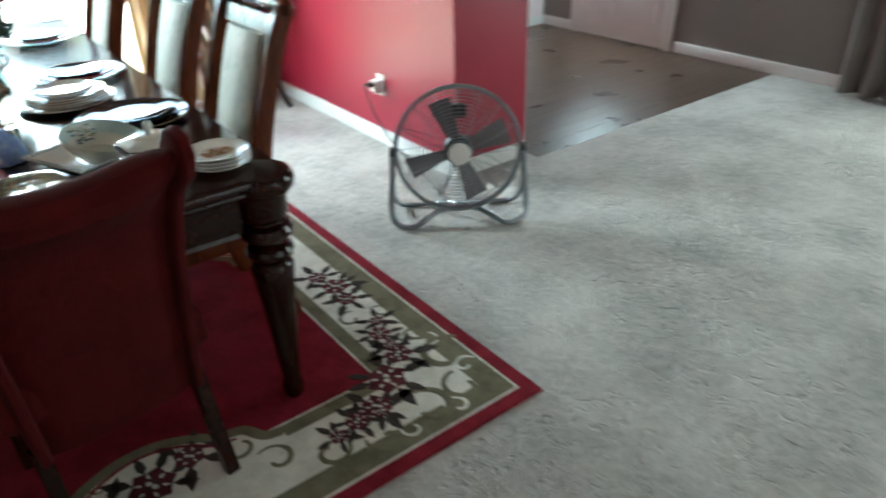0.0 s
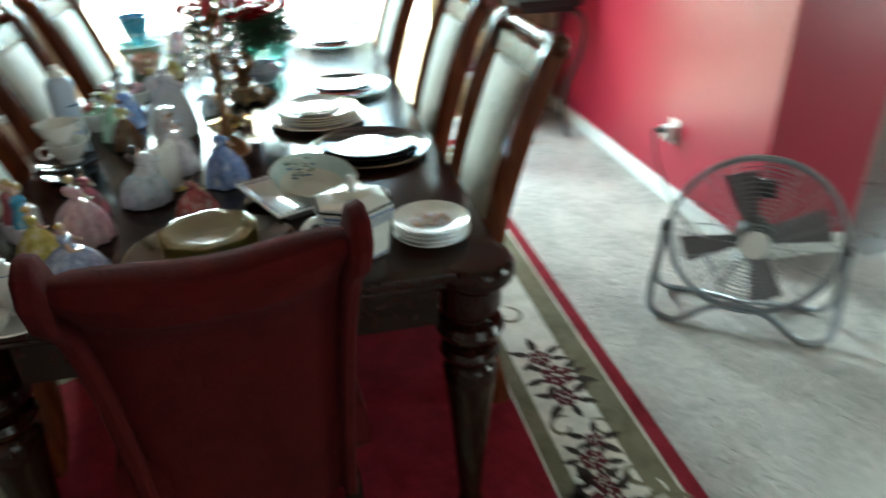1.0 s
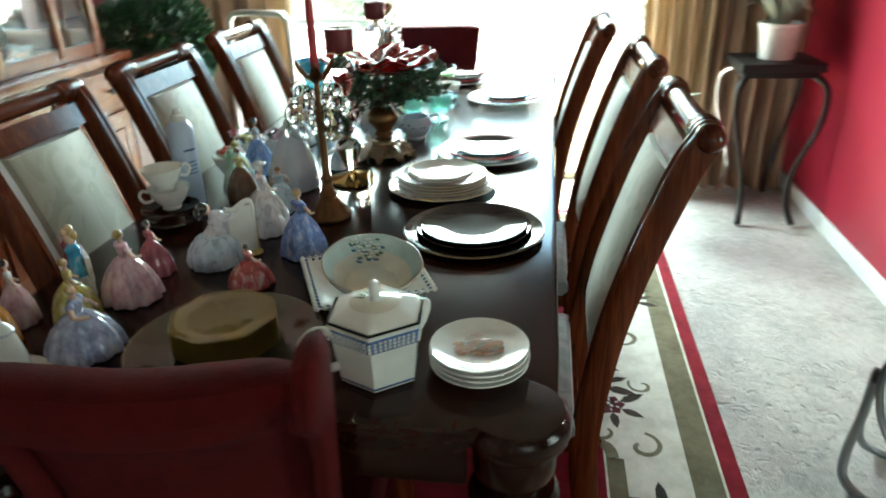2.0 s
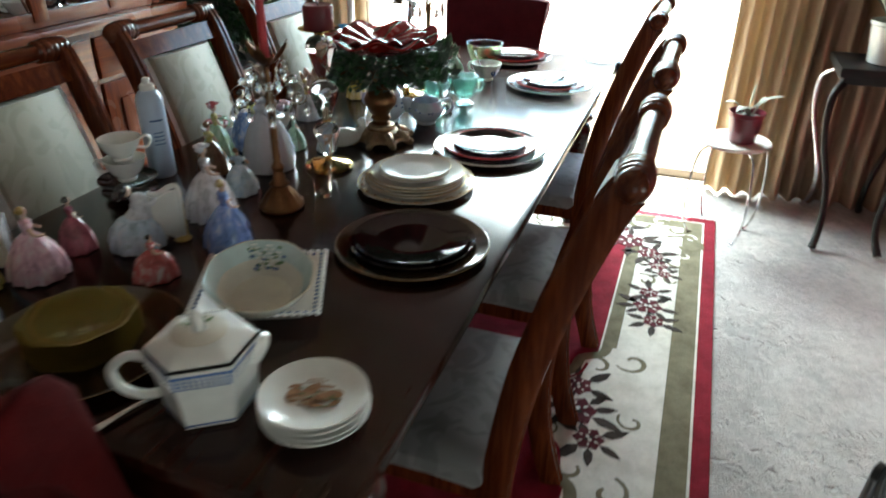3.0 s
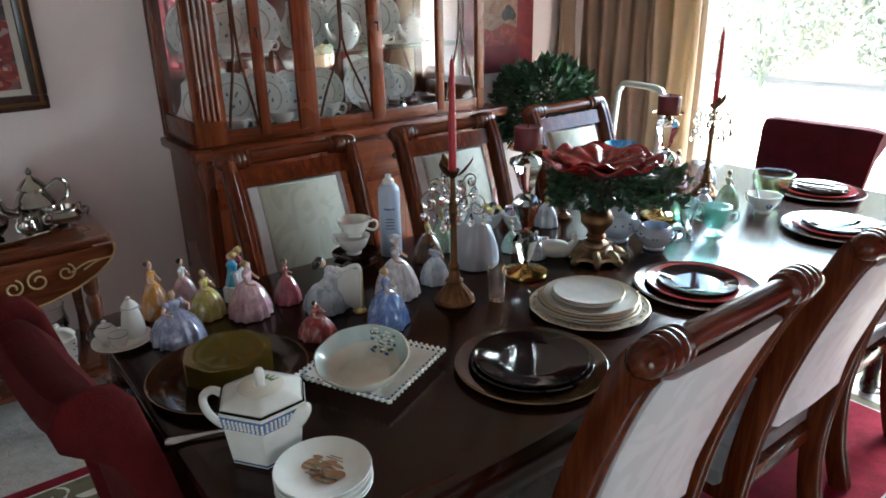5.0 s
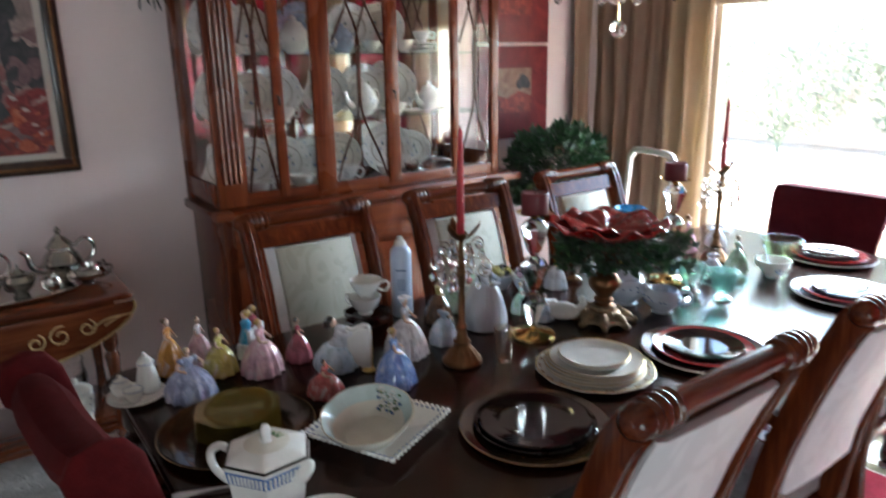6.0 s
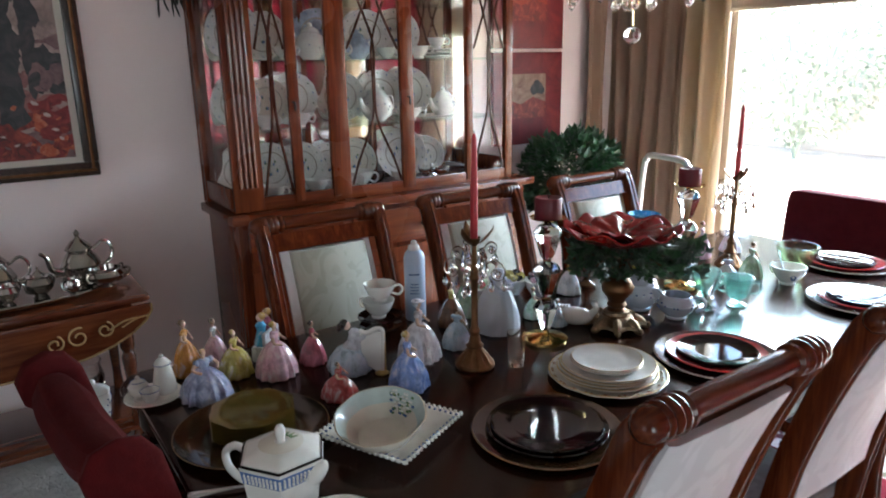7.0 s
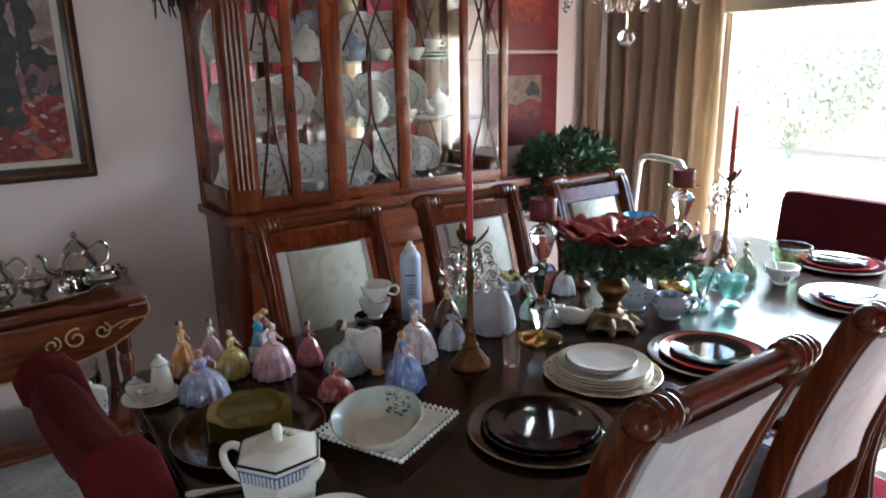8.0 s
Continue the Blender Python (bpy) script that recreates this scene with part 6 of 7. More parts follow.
part("body", bm, WHITE_CHINA, ck)
bs = thing("covered_dish", at(-0.425, 1.885), "green glazed dish with bright blue lid bowl on top", "dish")
part("dish", lathe([(0.05, 0), (0.055, 0.01), (0.085, 0.06), (0.092, 0.085), (0.088, 0.085), (0.05, 0.03), (0.002, 0.02)], 32), SK["green"], bs)
part("blue_bowl", lathe([(0.03, 0.084), (0.045, 0.125), (0.060, 0.178), (0.064, 0.192), (0.061, 0.193), (0.042, 0.13), (0.002, 0.10)], 32), SK["cyan"], bs)
for k, (x, y, mt) in enumerate(((-0.30, 2.10, SK["pink"]), (-0.02, 2.00, SK["green"]), (-0.23, 1.90, SK["white"]), (-0.28, 2.27, SK["white"]), (-0.05, 1.90, SK["white"]))):
    figurine(x, y, 0.15 - 0.012 * k, 0.085, F + 20 * k, mt, mt, SK["brown"], "porcelain lady figurine standing near the window end", 9)

# ---- the floor fan, its plug and cord ----
FAN_GREY = plain("grey plated wire", (0.30, 0.32, 0.34), 0.3, 0.9, var=0.08, bump=0.0)
FAN_BLADE = plain("grey fan blade", (0.17, 0.15, 0.16), 0.35, 0.3, var=0.08, bump=0.0)
fan = thing("floor_fan", pose(1.590, 0.640, 0.0, 0, 0, -34), "grey metal floor fan with round wire grille on tube stand", "fan")
FR, FZ = 0.262, 0.335
tilt = pose(0, 0, FZ, 90 - 8, 0, 0)


def ring_wire(r, z, wire, bm, seg=56):
    return tube([tilt @ Vector((r * math.cos(2 * math.pi * k / seg), r * math.sin(2 * math.pi * k / seg), z)) for k in range(seg)], wire, 6, bm, loop=True)


for name, s in (("front_grille", 1), ("rear_grille", -1)):
    bm = bmesh.new()
    for k in range(15):
        r = 0.055 + (FR - 0.055) * k / 14
        ring_wire(r, s * 0.075 * (1 - (r / FR) ** 4) + s * 0.008, 0.0013, bm)
    for k in range(16):
        a = 2 * math.pi * k / 16
        tube([tilt @ Vector((r * math.cos(a), r * math.sin(a), s * 0.075 * (1 - (r / FR) ** 4) + s * 0.009)) for r in (0.05, 0.12, 0.18, 0.225, 0.25, FR)], 0.0016, 5, bm)
    g = part(name, bm, FAN_GREY, fan)
    cap = lathe([(0.046, s * 0.080), (0.048, s * 0.084), (0.040, s * 0.092), (0.002, s * 0.095)], 24, m=tilt)
    part("hub_cap", cap, TRIM, g, "pale round hub cap")
part("rim", ring_wire(FR + 0.006, 0.0, 0.011, bmesh.new()), FAN_GREY, fan)
part("motor", lathe([(0.02, -0.06), (0.062, -0.05), (0.066, 0.0), (0.055, 0.02), (0.02, 0.03)], 24, m=tilt), BLACK_PLASTIC, fan, "black motor housing")
part("switch_box", box(-0.045, 0.045, -0.03, 0.03, 0, 0.03, bevel=0.005, m=tilt @ pose(0.0, 0.155, -0.078)), BLACK_PLASTIC, fan, "black switch box")
for k in range(4):
    bm = bmesh.new()
    loops = []
    for q in range(6):
        r = 0.06 + 0.165 * q / 5
        w = 0.055 + 0.05 * q / 5
        base = tilt @ pose(0, 0, 0, 0, 0, 90 * k + 20)
        loops.append([base @ Vector((r, -w * 0.5, 0.018)), base @ Vector((r, w * 0.5, -0.014)), base @ Vector((r, w * 0.5, -0.017)), base @ Vector((r, -w * 0.5, 0.015))])
    part("blade", rings(bm, loops), FAN_BLADE, fan)
for sx in (1, -1):
    pts = smooth_path([(sx * 0.284, 0.0, FZ + 0.01), (sx * 0.288, -0.01, 0.22), (sx * 0.300, -0.02, 0.09), (sx * 0.285, -0.05, 0.022), (sx * 0.20, -0.08, 0.013), (sx * 0.10, -0.03, 0.055), (0, 0.0, 0.072)], 6)
    part("stand_tube", tube(pts, 0.0125, 12), FAN_GREY, fan)
    pts = smooth_path([(sx * 0.290, 0.0, 0.19), (sx * 0.285, 0.06, 0.09), (sx * 0.255, 0.13, 0.02), (sx * 0.16, 0.14, 0.014), (sx * 0.06, 0.07, 0.05), (0, 0.02, 0.072)], 6)
    part("stand_tube", tube(pts, 0.011, 12), FAN_GREY, fan)
    part("pivot_knob", lathe([(0.022, 0), (0.022, 0.014), (0.010, 0.018)], 16, m=pose(sx * 0.276, 0, FZ, 0, sx * 90, 0)), BLACK_PLASTIC, fan)
ot = thing("wall_outlet", pose(1.861, 1.655, 0.340), "white wall outlet with plug adapter in the red wall", "outlet")
part("cover_plate", box(-0.006, 0.0, -0.036, 0.036, -0.058, 0.058, bevel=0.002), TRIM, ot)
part("adapter", box(-0.052, -0.006, -0.030, 0.030, -0.038, 0.030, bevel=0.006), TRIM, ot)
part("plug", box(-0.085, -0.052, -0.016, 0.016, 0.000, 0.024, bevel=0.005), BLACK_PLASTIC, ot)
part("metal_clip", box(-0.060, -0.052, -0.025, 0.02, -0.03, -0.012, bevel=0.002), CHROME, ot)
cordbm = tube(smooth_path([(1.776, 1.655, 0.352), (1.745, 1.635, 0.355), (1.735, 1.55, 0.24), (1.75, 1.40, 0.10), (1.74, 1.22, 0.05), (1.70, 1.02, 0.03), (1.66, 0.86, 0.02), (1.58, 0.745, 0.10), (1.585, 0.675, 0.24), (1.576, 0.665, 0.33)], 6), 0.0045, 8)
solo("power_cord", cordbm, BLACK_PLASTIC, "black power cord from the outlet to the fan", "cord")

# ---- plants by the sliding door ----
WHITE_STONE = plain("white stone top", (0.70, 0.67, 0.62), 0.35, var=0.1, scale=12, bump=0.03)
WINE_POT = porcelain("wine red pot", (0.15, 0.012, 0.025), 0.15, 0.3)
SOIL = plain("potting soil", (0.03, 0.02, 0.013), 0.95, var=0.4, scale=60, bump=0.6, bscale=200)
sd2 = thing("plant_stand", pose(1.07, 2.62, 0), "small wire plant stand with pale round top", "plant stand")
part("top", lathe([(0.14, 0.435), (0.148, 0.438), (0.150, 0.446), (0.146, 0.452), (0.003, 0.452)], 36), WHITE_STONE, sd2)
for k in range(4):
    a = k * math.pi / 2 + 0.5
    c, s = math.cos(a), math.sin(a)
    part("wire_leg", tube(smooth_path([(0.10 * c, 0.10 * s, 0.432), (0.16 * c, 0.16 * s, 0.40), (0.185 * c, 0.185 * s, 0.25), (0.18 * c, 0.18 * s, 0.10), (0.15 * c, 0.15 * s, 0.02), (0.12 * c, 0.12 * s, 0.008)], 5), 0.005, 8), CHROME, sd2)


def strap_leaf(bm, base, tip, mid_up, w, mat=0):
    pts = smooth_path([base, (Vector(base) + Vector(tip)) / 2 + Vector((0, 0, mid_up)), tip], 6)
    n = len(pts)
    tube(pts, [max(0.001, w * math.sin(math.pi * (0.12 + 0.88 * i / (n - 1)))) for i in range(n)], 6, bm, mat, flat=0.14)


pp = thing("potted_plant", pose(1.09, 2.60, 0.4525), "small green plant in wine red pot on the plant stand", "potted plant")
part("pot", lathe([(0.050, 0), (0.054, 0.002), (0.070, 0.115), (0.076, 0.118), (0.076, 0.135), (0.071, 0.135), (0.066, 0.11), (0.003, 0.105)], 30), WINE_POT, pp)
part("soil", lathe([(0.066, 0.112), (0.03, 0.118), (0.002, 0.12)], 20), SOIL, pp)
rnd = random.Random(5)
for k, (dx, dy, dz) in enumerate(((0.14, -0.03, 0.22), (-0.10, -0.02, 0.17), (0.02, 0.06, 0.24), (-0.05, -0.08, 0.15), (0.06, -0.06, 0.20))):
    bm = bmesh.new()
    strap_leaf(bm, (0.01 * k - 0.02, 0, 0.115), (dx, dy, dz), 0.03, 0.020)
    part("leaf", bm, LEAF_OUT, pp)

tb = thing("plant_table", pose(1.60, 2.83, 0), "black plant table with curved metal legs", "table")
part("top", slab([(-0.19, -0.17), (0.19, -0.17), (0.19, 0.17), (-0.19, 0.17)], 0.745, 0.785, bevel=0.008), DARK_IRON, tb)
part("shelf_rim", box(-0.17, 0.17, -0.15, 0.15, 0.715, 0.744, bevel=0.004), DARK_IRON, tb)
for sx in (1, -1):
    for sy in (1, -1):
        pts = smooth_path([(sx * 0.16, sy * 0.13, 0.72), (sx * 0.20, sy * 0.19, 0.66), (sx * 0.19, sy * 0.20, 0.50), (sx * 0.12, sy * 0.16, 0.25), (sx * 0.11, sy * 0.19, 0.10), (sx * 0.13, sy * 0.255, 0.014)], 6)
        n = len(pts)
        if (sx, sy) == (-1, 1):
            part("leg", tube(pts, 0.011, 10), CHROME, tb, "bright metal leg")
        else:
            part("leg", tube(pts, [0.018 - 0.005 * math.sin(math.pi * i / n) for i in range(n)], 10), DARK_IRON, tb)
wp = thing("potted_plant", pose(1.60, 2.82, 0.7855), "leafy green plant in white pot on the black table", "potted plant")
part("pot", lathe([(0.075, 0), (0.080, 0.003), (0.098, 0.15), (0.104, 0.155), (0.104, 0.17), (0.097, 0.17), (0.09, 0.14), (0.003, 0.135)], 32), WHITE_CHINA, wp)
part("soil", lathe([(0.092, 0.146), (0.04, 0.152), (0.002, 0.154)], 20), SOIL, wp)
rnd = random.Random(8)
for k in range(16):
    a = k * 2.4
    q = rnd.uniform(0.12, 0.26)
    bm = bmesh.new()
    strap_leaf(bm, (0.02 * math.cos(a), 0.02 * math.sin(a), 0.15), (q * math.cos(a), q * math.sin(a), rnd.uniform(0.20, 0.42)), rnd.uniform(0.05, 0.12), 0.030)
    part("leaf", bm, LEAF_OUT, wp)

# ivy in the corner by the cabinet
st2 = thing("plant_column", pose(-1.42, 2.47, 0), "dark wooden plant stand in the corner", "plant stand")
part("top", lathe([(0.17, 0.60), (0.18, 0.604), (0.18, 0.622), (0.17, 0.626), (0.003, 0.626)], 32), DARK_IRON, st2)
part("post", lathe([(0.05, 0.03), (0.03, 0.08), (0.028, 0.3), (0.04, 0.5), (0.06, 0.598)], 20), TABLE_WOOD, st2)
part("foot", lathe([(0.16, 0.0), (0.165, 0.01), (0.12, 0.025), (0.05, 0.03)], 28), TABLE_WOOD, st2)
iv = thing("ivy_plant", pose(-1.42, 2.47, 0.627), "bushy dark green ivy in dark pot", "potted plant")
part("pot", lathe([(0.08, 0), (0.085, 0.003), (0.11, 0.14), (0.115, 0.15), (0.108, 0.15), (0.10, 0.13), (0.003, 0.12)], 28), DARK_IRON, iv)


def ivy(r):
    d = Vector((r.gauss(0, 1), r.gauss(0, 1), r.gauss(0.15, 0.8))).normalized()
    k = r.uniform(0.5, 1.0) ** 0.6
    p = Vector((d.x * 0.28 * k, d.y * 0.26 * k, 0.29 + d.z * 0.25 * k))
    p += 0.04 * Vector((noise.noise(p * 9), noise.noise(p * 9 + Vector((5, 0, 0))), noise.noise(p * 9 + Vector((0, 5, 0)))))
    return p, d + Vector((0, 0, -0.3))


leafy("ivy_leaves", iv, [LEAF, LEAF, LEAF_GREY], 2300, ivy, 0.058, 31, "glossy dark green ivy leaves")
bm = bmesh.new()
for k in range(14):
    a = k * 0.45
    tube(smooth_path([(0, 0, 0.12), (0.09 * math.cos(a), 0.09 * math.sin(a), 0.28), (0.2 * math.cos(a), 0.2 * math.sin(a), 0.26 + 0.08 * math.sin(k))], 4), 0.004, 5, bm)
part("ivy_stems", bm, LEAF, iv)

ALUMINIUM = plain("bright aluminium tube", (0.82, 0.82, 0.81), 0.38, 0.7, var=0.04, bump=0.02)
# folding chair with bright metal tube frame
fc = thing("folding_chair", pose(-0.985, 2.66, 0, 0, 0, 165), "folded-back chair with bright bent metal tube frame", "chair")
part("back_tube", tube(smooth_path([(-0.19, 0.0, 0.02), (-0.19, -0.02, 0.5), (-0.185, -0.05, 0.96), (-0.165, -0.055, 1.02), (-0.12, -0.055, 1.045), (0.12, -0.055, 1.045), (0.165, -0.055, 1.02), (0.185, -0.05, 0.96), (0.19, -0.02, 0.5), (0.19, 0.0, 0.02)], 6), 0.0165, 12), ALUMINIUM, fc)
part("seat", slab([(-0.18, -0.02), (0.18, -0.02), (0.18, 0.32), (-0.18, 0.32)], 0.43, 0.45, bevel=0.008), ALUMINIUM, fc)
for sx in (1, -1):
    part("front_leg", tube([(sx * 0.17, 0.30, 0.43), (sx * 0.18, 0.36, 0.015)], 0.011, 10), ALUMINIUM, fc)

# ---- drop-leaf tea cart with the silver service ----
TCZ = 0.742
tc = thing("tea_cart", pose(0, 0, 0), "inlaid mahogany tea cart with hanging rounded leaf", "side table")
part("top", slab([(-1.76, -0.80), (-1.275, -0.80), (-1.262, -0.78), (-1.262, 0.17), (-1.275, 0.19), (-1.76, 0.19)], TCZ - 0.022, TCZ, bevel=0.006), SIDE_WOOD, tc)
leaf_pts = [(0.188, 0.715), (0.188, 0.690), (0.165, 0.655), (0.12, 0.620), (0.05, 0.585), (-0.03, 0.560), (-0.12, 0.543), (-0.22, 0.535), (-0.305, 0.533)]
leaf_pts += [(-0.61 - y, z) for y, z in leaf_pts[-2::-1]]


def wall_slab(pts, x0, x1, bevel, bm=None):
    own = slab([(y, z) for y, z in pts], x0, x1, bevel=bevel)
    own.transform(Matrix(((0, 0, 1, 0), (1, 0, 0, 0), (0, 1, 0, 0), (0, 0, 0, 1))))
    return own


part("hanging_leaf", wall_slab(leaf_pts, -1.270, -1.250, 0.005), SIDE_WOOD, tc)
part("leaf_edging", tube([(-1.249, y, z) for y, z in leaf_pts], 0.004, 6), INLAY, tc, "pale banding along the leaf's edge")
for sgn, y0 in ((1, -0.06), (-1, -0.55)):
    for dy, zz, size, turn in ((0.0, 0.640, 0.075, 1), (0.085, 0.650, 0.060, -1), (-0.075, 0.632, 0.060, -1)):
        pts = []
        for k in range(26):
            t = k / 25
            ang = 1.2 + turn * t * 8.0
            r = size * 0.5 * (1 - 0.72 * t)
            pts.append((-1.2485, y0 + sgn * dy + r * math.cos(ang), zz + r * math.sin(ang)))
        part("inlay_scroll", tube(pts, 0.0035, 6), INLAY, tc)
    for dy in (0.15, 0.19):
        part("inlay_scroll", tube(smooth_path([(-1.2485, y0 + sgn * (dy - 0.05), 0.645), (-1.2485, y0 + sgn * dy, 0.668), (-1.2485, y0 + sgn * (dy + 0.045), 0.672)], 5), 0.003, 6), INLAY, tc)
part("frame_rail", box(-1.74, -1.30, -0.74, 0.13, 0.60, TCZ - 0.023, bevel=0.004), SIDE_WOOD, tc)
for x in (-1.72, -1.33):
    for y in (-0.70, 0.10):
        part("leg", lathe([(0.018, 0.0), (0.022, 0.01), (0.016, 0.05), (0.018, 0.16), (0.026, 0.18), (0.018, 0.20), (0.020, 0.24), (0.016, 0.30), (0.022, 0.45), (0.026, 0.50), (0.018, 0.52), (0.026, 0.54), (0.026, 0.60)], 18, at=(x, y, 0)), SIDE_WOOD, tc)
part("lower_shelf", box(-1.74, -1.31, -0.72, 0.12, 0.205, 0.225, bevel=0.004), SIDE_WOOD, tc)

# lidded jar on the cart's lower shelf
jr = thing("covered_jar", pose(-1.40, -0.030, 0.2265, 0, 0, 20), "white china jar with blue sprigs on the cart's lower shelf", "jar")
part("jar", lathe([(0.040, 0), (0.046, 0.004), (0.047, 0.014), (0.044, 0.022), (0.052, 0.060), (0.058, 0.110), (0.056, 0.128), (0.050, 0.134)], 32, wave=lambda a, k: 1 + 0.02 * math.cos(8 * a)), WHITE_CHINA, jr)
part("lid", lathe([(0.056, 0.135), (0.058, 0.139), (0.046, 0.152), (0.024, 0.162), (0.010, 0.166), (0.013, 0.176), (0.009, 0.186), (0.001, 0.189)], 28), WHITE_CHINA, jr)
part("gilt_foot", lathe([(0.0465, 0.003), (0.0485, 0.007), (0.0475, 0.012)], 32, cap=False), GOLD_CHINA, jr)
flecks(jr, lambda q: 0.049 + 0.010 * q, 0.035, 0.118, 30, 8)
gv = thing("glass_vase", pose(-1.52, -0.04, 0.2255), "clear glass jar standing on the cart's shelf", "vase")
part("jar", lathe([(0.06, 0), (0.064, 0.004), (0.07, 0.15), (0.06, 0.20), (0.066, 0.22), (0.062, 0.22), (0.055, 0.20), (0.064, 0.15), (0.003, 0.01)], 26), CRYSTAL, gv)

tray = thing("silver_tray", pose(-1.50, -0.22, TCZ + 0.001), "oval silver tray with raised rim on the tea cart", "tray")
part("tray", lathe([(0.19, 0.012), (0.20, 0.010), (0.228, 0.014), (0.240, 0.026), (0.236, 0.030), (0.222, 0.018), (0.19, 0.0145), (0.003, 0.0145)], 52, sx=0.78, sy=1.45), SILVER, tray)
for k in range(4):
    a = k * math.pi / 2 + 0.7
    part("foot", lathe([(0.010, 0.0), (0.013, 0.004), (0.008, 0.013)], 12, at=(0.14 * math.cos(a), 0.25 * math.sin(a), 0)), SILVER, tray)
for s in (1, -1):
    part("handle", tube(smooth_path([(-0.06, s * 0.335, 0.026), (-0.05, s * 0.375, 0.045), (0, s * 0.39, 0.052), (0.05, s * 0.375, 0.045), (0.06, s * 0.335, 0.026)], 5), 0.006, 8), SILVER, tray)


def silver_pot(x, y, rz, h, label, tall=True):
    p = thing("silver_pot", pose(x, y, TCZ + 0.0165, 0, 0, rz), label, "teapot", "silver tea service")
    prof = [(0.20, 0), (0.22, 0.03), (0.12, 0.07), (0.14, 0.10), (0.30, 0.24), (0.33, 0.36), (0.26, 0.50), (0.19, 0.58), (0.21, 0.62), (0.23, 0.63)] if tall else [(0.24, 0), (0.26, 0.05), (0.18, 0.10), (0.42, 0.36), (0.46, 0.54), (0.36, 0.72), (0.38, 0.78)]
    part("body", lathe([(r * h, z * h) for r, z in prof], 28, wave=lambda a, k: 1 + (0.025 * math.cos(8 * a) if 3 < k < 7 else 0)), SILVER, p)
    b = 0.635 if tall else 0.785
    part("lid", lathe([(0.22 * h, b * h), (0.20 * h, (b + 0.04) * h), (0.12 * h, (b + 0.13) * h), (0.05 * h, (b + 0.18) * h), (0.035 * h, (b + 0.22) * h), (0.055 * h, (b + 0.26) * h), (0.03 * h, (b + 0.31) * h), (0.004 * h, (b + 0.34) * h)], 24), SILVER, p)
    part("spout", tube(smooth_path([(0, -0.28 * h, 0.26 * h), (0, -0.46 * h, 0.34 * h), (0, -0.52 * h, 0.56 * h), (0, -0.62 * h, 0.66 * h)], 5), [0.07 * h - 0.0028 * h * i for i in range(16)], 10), SILVER, p)
    part("handle", tube(smooth_path([(0, 0.22 * h, 0.58 * h), (0, 0.42 * h, 0.70 * h), (0, 0.54 * h, 0.56 * h), (0, 0.50 * h, 0.36 * h), (0, 0.30 * h, 0.24 * h)], 5), 0.030 * h, 8), SILVER, p)
    return p


silver_pot(-1.52, 0.01, 10, 0.215, "tall chased silver coffee pot on the tray")
silver_pot(-1.52, -0.265, -10, 0.20, "tall chased silver teapot on the tray")
silver_pot(-1.42, -0.14, 30, 0.105, "low round silver teapot on the tray", False)
for x, y, s, lab in ((-1.42, 0.075, 1.5, "small open silver sugar bowl on the tray"), (-1.36, -0.045, 0.75, "tiny silver creamer on the tray"), (-1.40, -0.24, 0.9, "small silver bowl on the tray")):
    p = thing("silver_bowl", pose(x, y, TCZ + 0.0165, 0, 0, 40), lab, "bowl", "silver bowls")
    part("bowl", lathe([(0.022 * s, 0), (0.024 * s, 0.004), (0.012 * s, 0.012), (0.038 * s, 0.030), (0.044 * s, 0.048), (0.036 * s, 0.066), (0.040 * s, 0.070), (0.037 * s, 0.070), (0.034 * s, 0.05), (0.003, 0.02)], 26), SILVER, p)
    for sgn in (1, -1):
        part("handle", tube(smooth_path([(0, sgn * 0.038 * s, 0.062), (0, sgn * 0.060 * s, 0.066), (0, sgn * 0.058 * s, 0.04), (0, sgn * 0.042 * s, 0.034)], 4), 0.0035, 7), SILVER, p)

# ---- pictures ----
FRAME_WOOD = wood("dark brown frame", (0.012, 0.006, 0.004), (0.025, 0.012, 0.008), (0.05, 0.025, 0.014), 0.3, (20, 20, 20), 0.3)
MAT_BOARD = plain("cream mat board", (0.62, 0.58, 0.52), 0.8, var=0.03, bump=0.05)


def paint(name, a, b, c, scale):
    m, nt, bs = nodes_of(name)
    v = coords(nt, (1, 1, 1))
    n = noise_of(nt, v, scale, 7, 0.7, 1.4)
    nt.links.new(ramp_between(nt, n, [(0.35, a), (0.5, b), (0.66, c)]), bs.inputs["Base Color"])
    bs.inputs["Roughness"].default_value = 0.55
    bump_of(nt, bs, n, 0.3, 0.003)
    return m


P_SKY = paint("painted pale wall", (0.20, 0.15, 0.14), (0.33, 0.24, 0.22), (0.42, 0.31, 0.28), 7)
P_FIELD = paint("painted red field", (0.05, 0.016, 0.016), (0.20, 0.022, 0.020), (0.38, 0.075, 0.045), 14)
P_TREE = paint("painted dark trees", (0.020, 0.022, 0.026), (0.035, 0.036, 0.042), (0.075, 0.06, 0.065), 12)
P_ROSE = paint("painted rose ground", (0.14, 0.06, 0.06), (0.25, 0.10, 0.095), (0.34, 0.17, 0.15), 9)
PY0, PY1, PZ0, PZ1 = -0.72, 0.160, 1.128, 2.10
pc = thing("framed_painting", pose(X_W, 0, 0), "framed painting of dark trees over a red field", "picture")
FW = 0.055
for a, b, c, d in ((PY0, PY1, PZ0, PZ0 + FW), (PY0, PY1, PZ1 - FW, PZ1), (PY0, PY0 + FW, PZ0 + FW, PZ1 - FW), (PY1 - FW, PY1, PZ0 + FW, PZ1 - FW)):
    bm = box(0.002, 0.030, a, b, c, d, bevel=0.007)
    part("frame_bar", bm, FRAME_WOOD, pc)
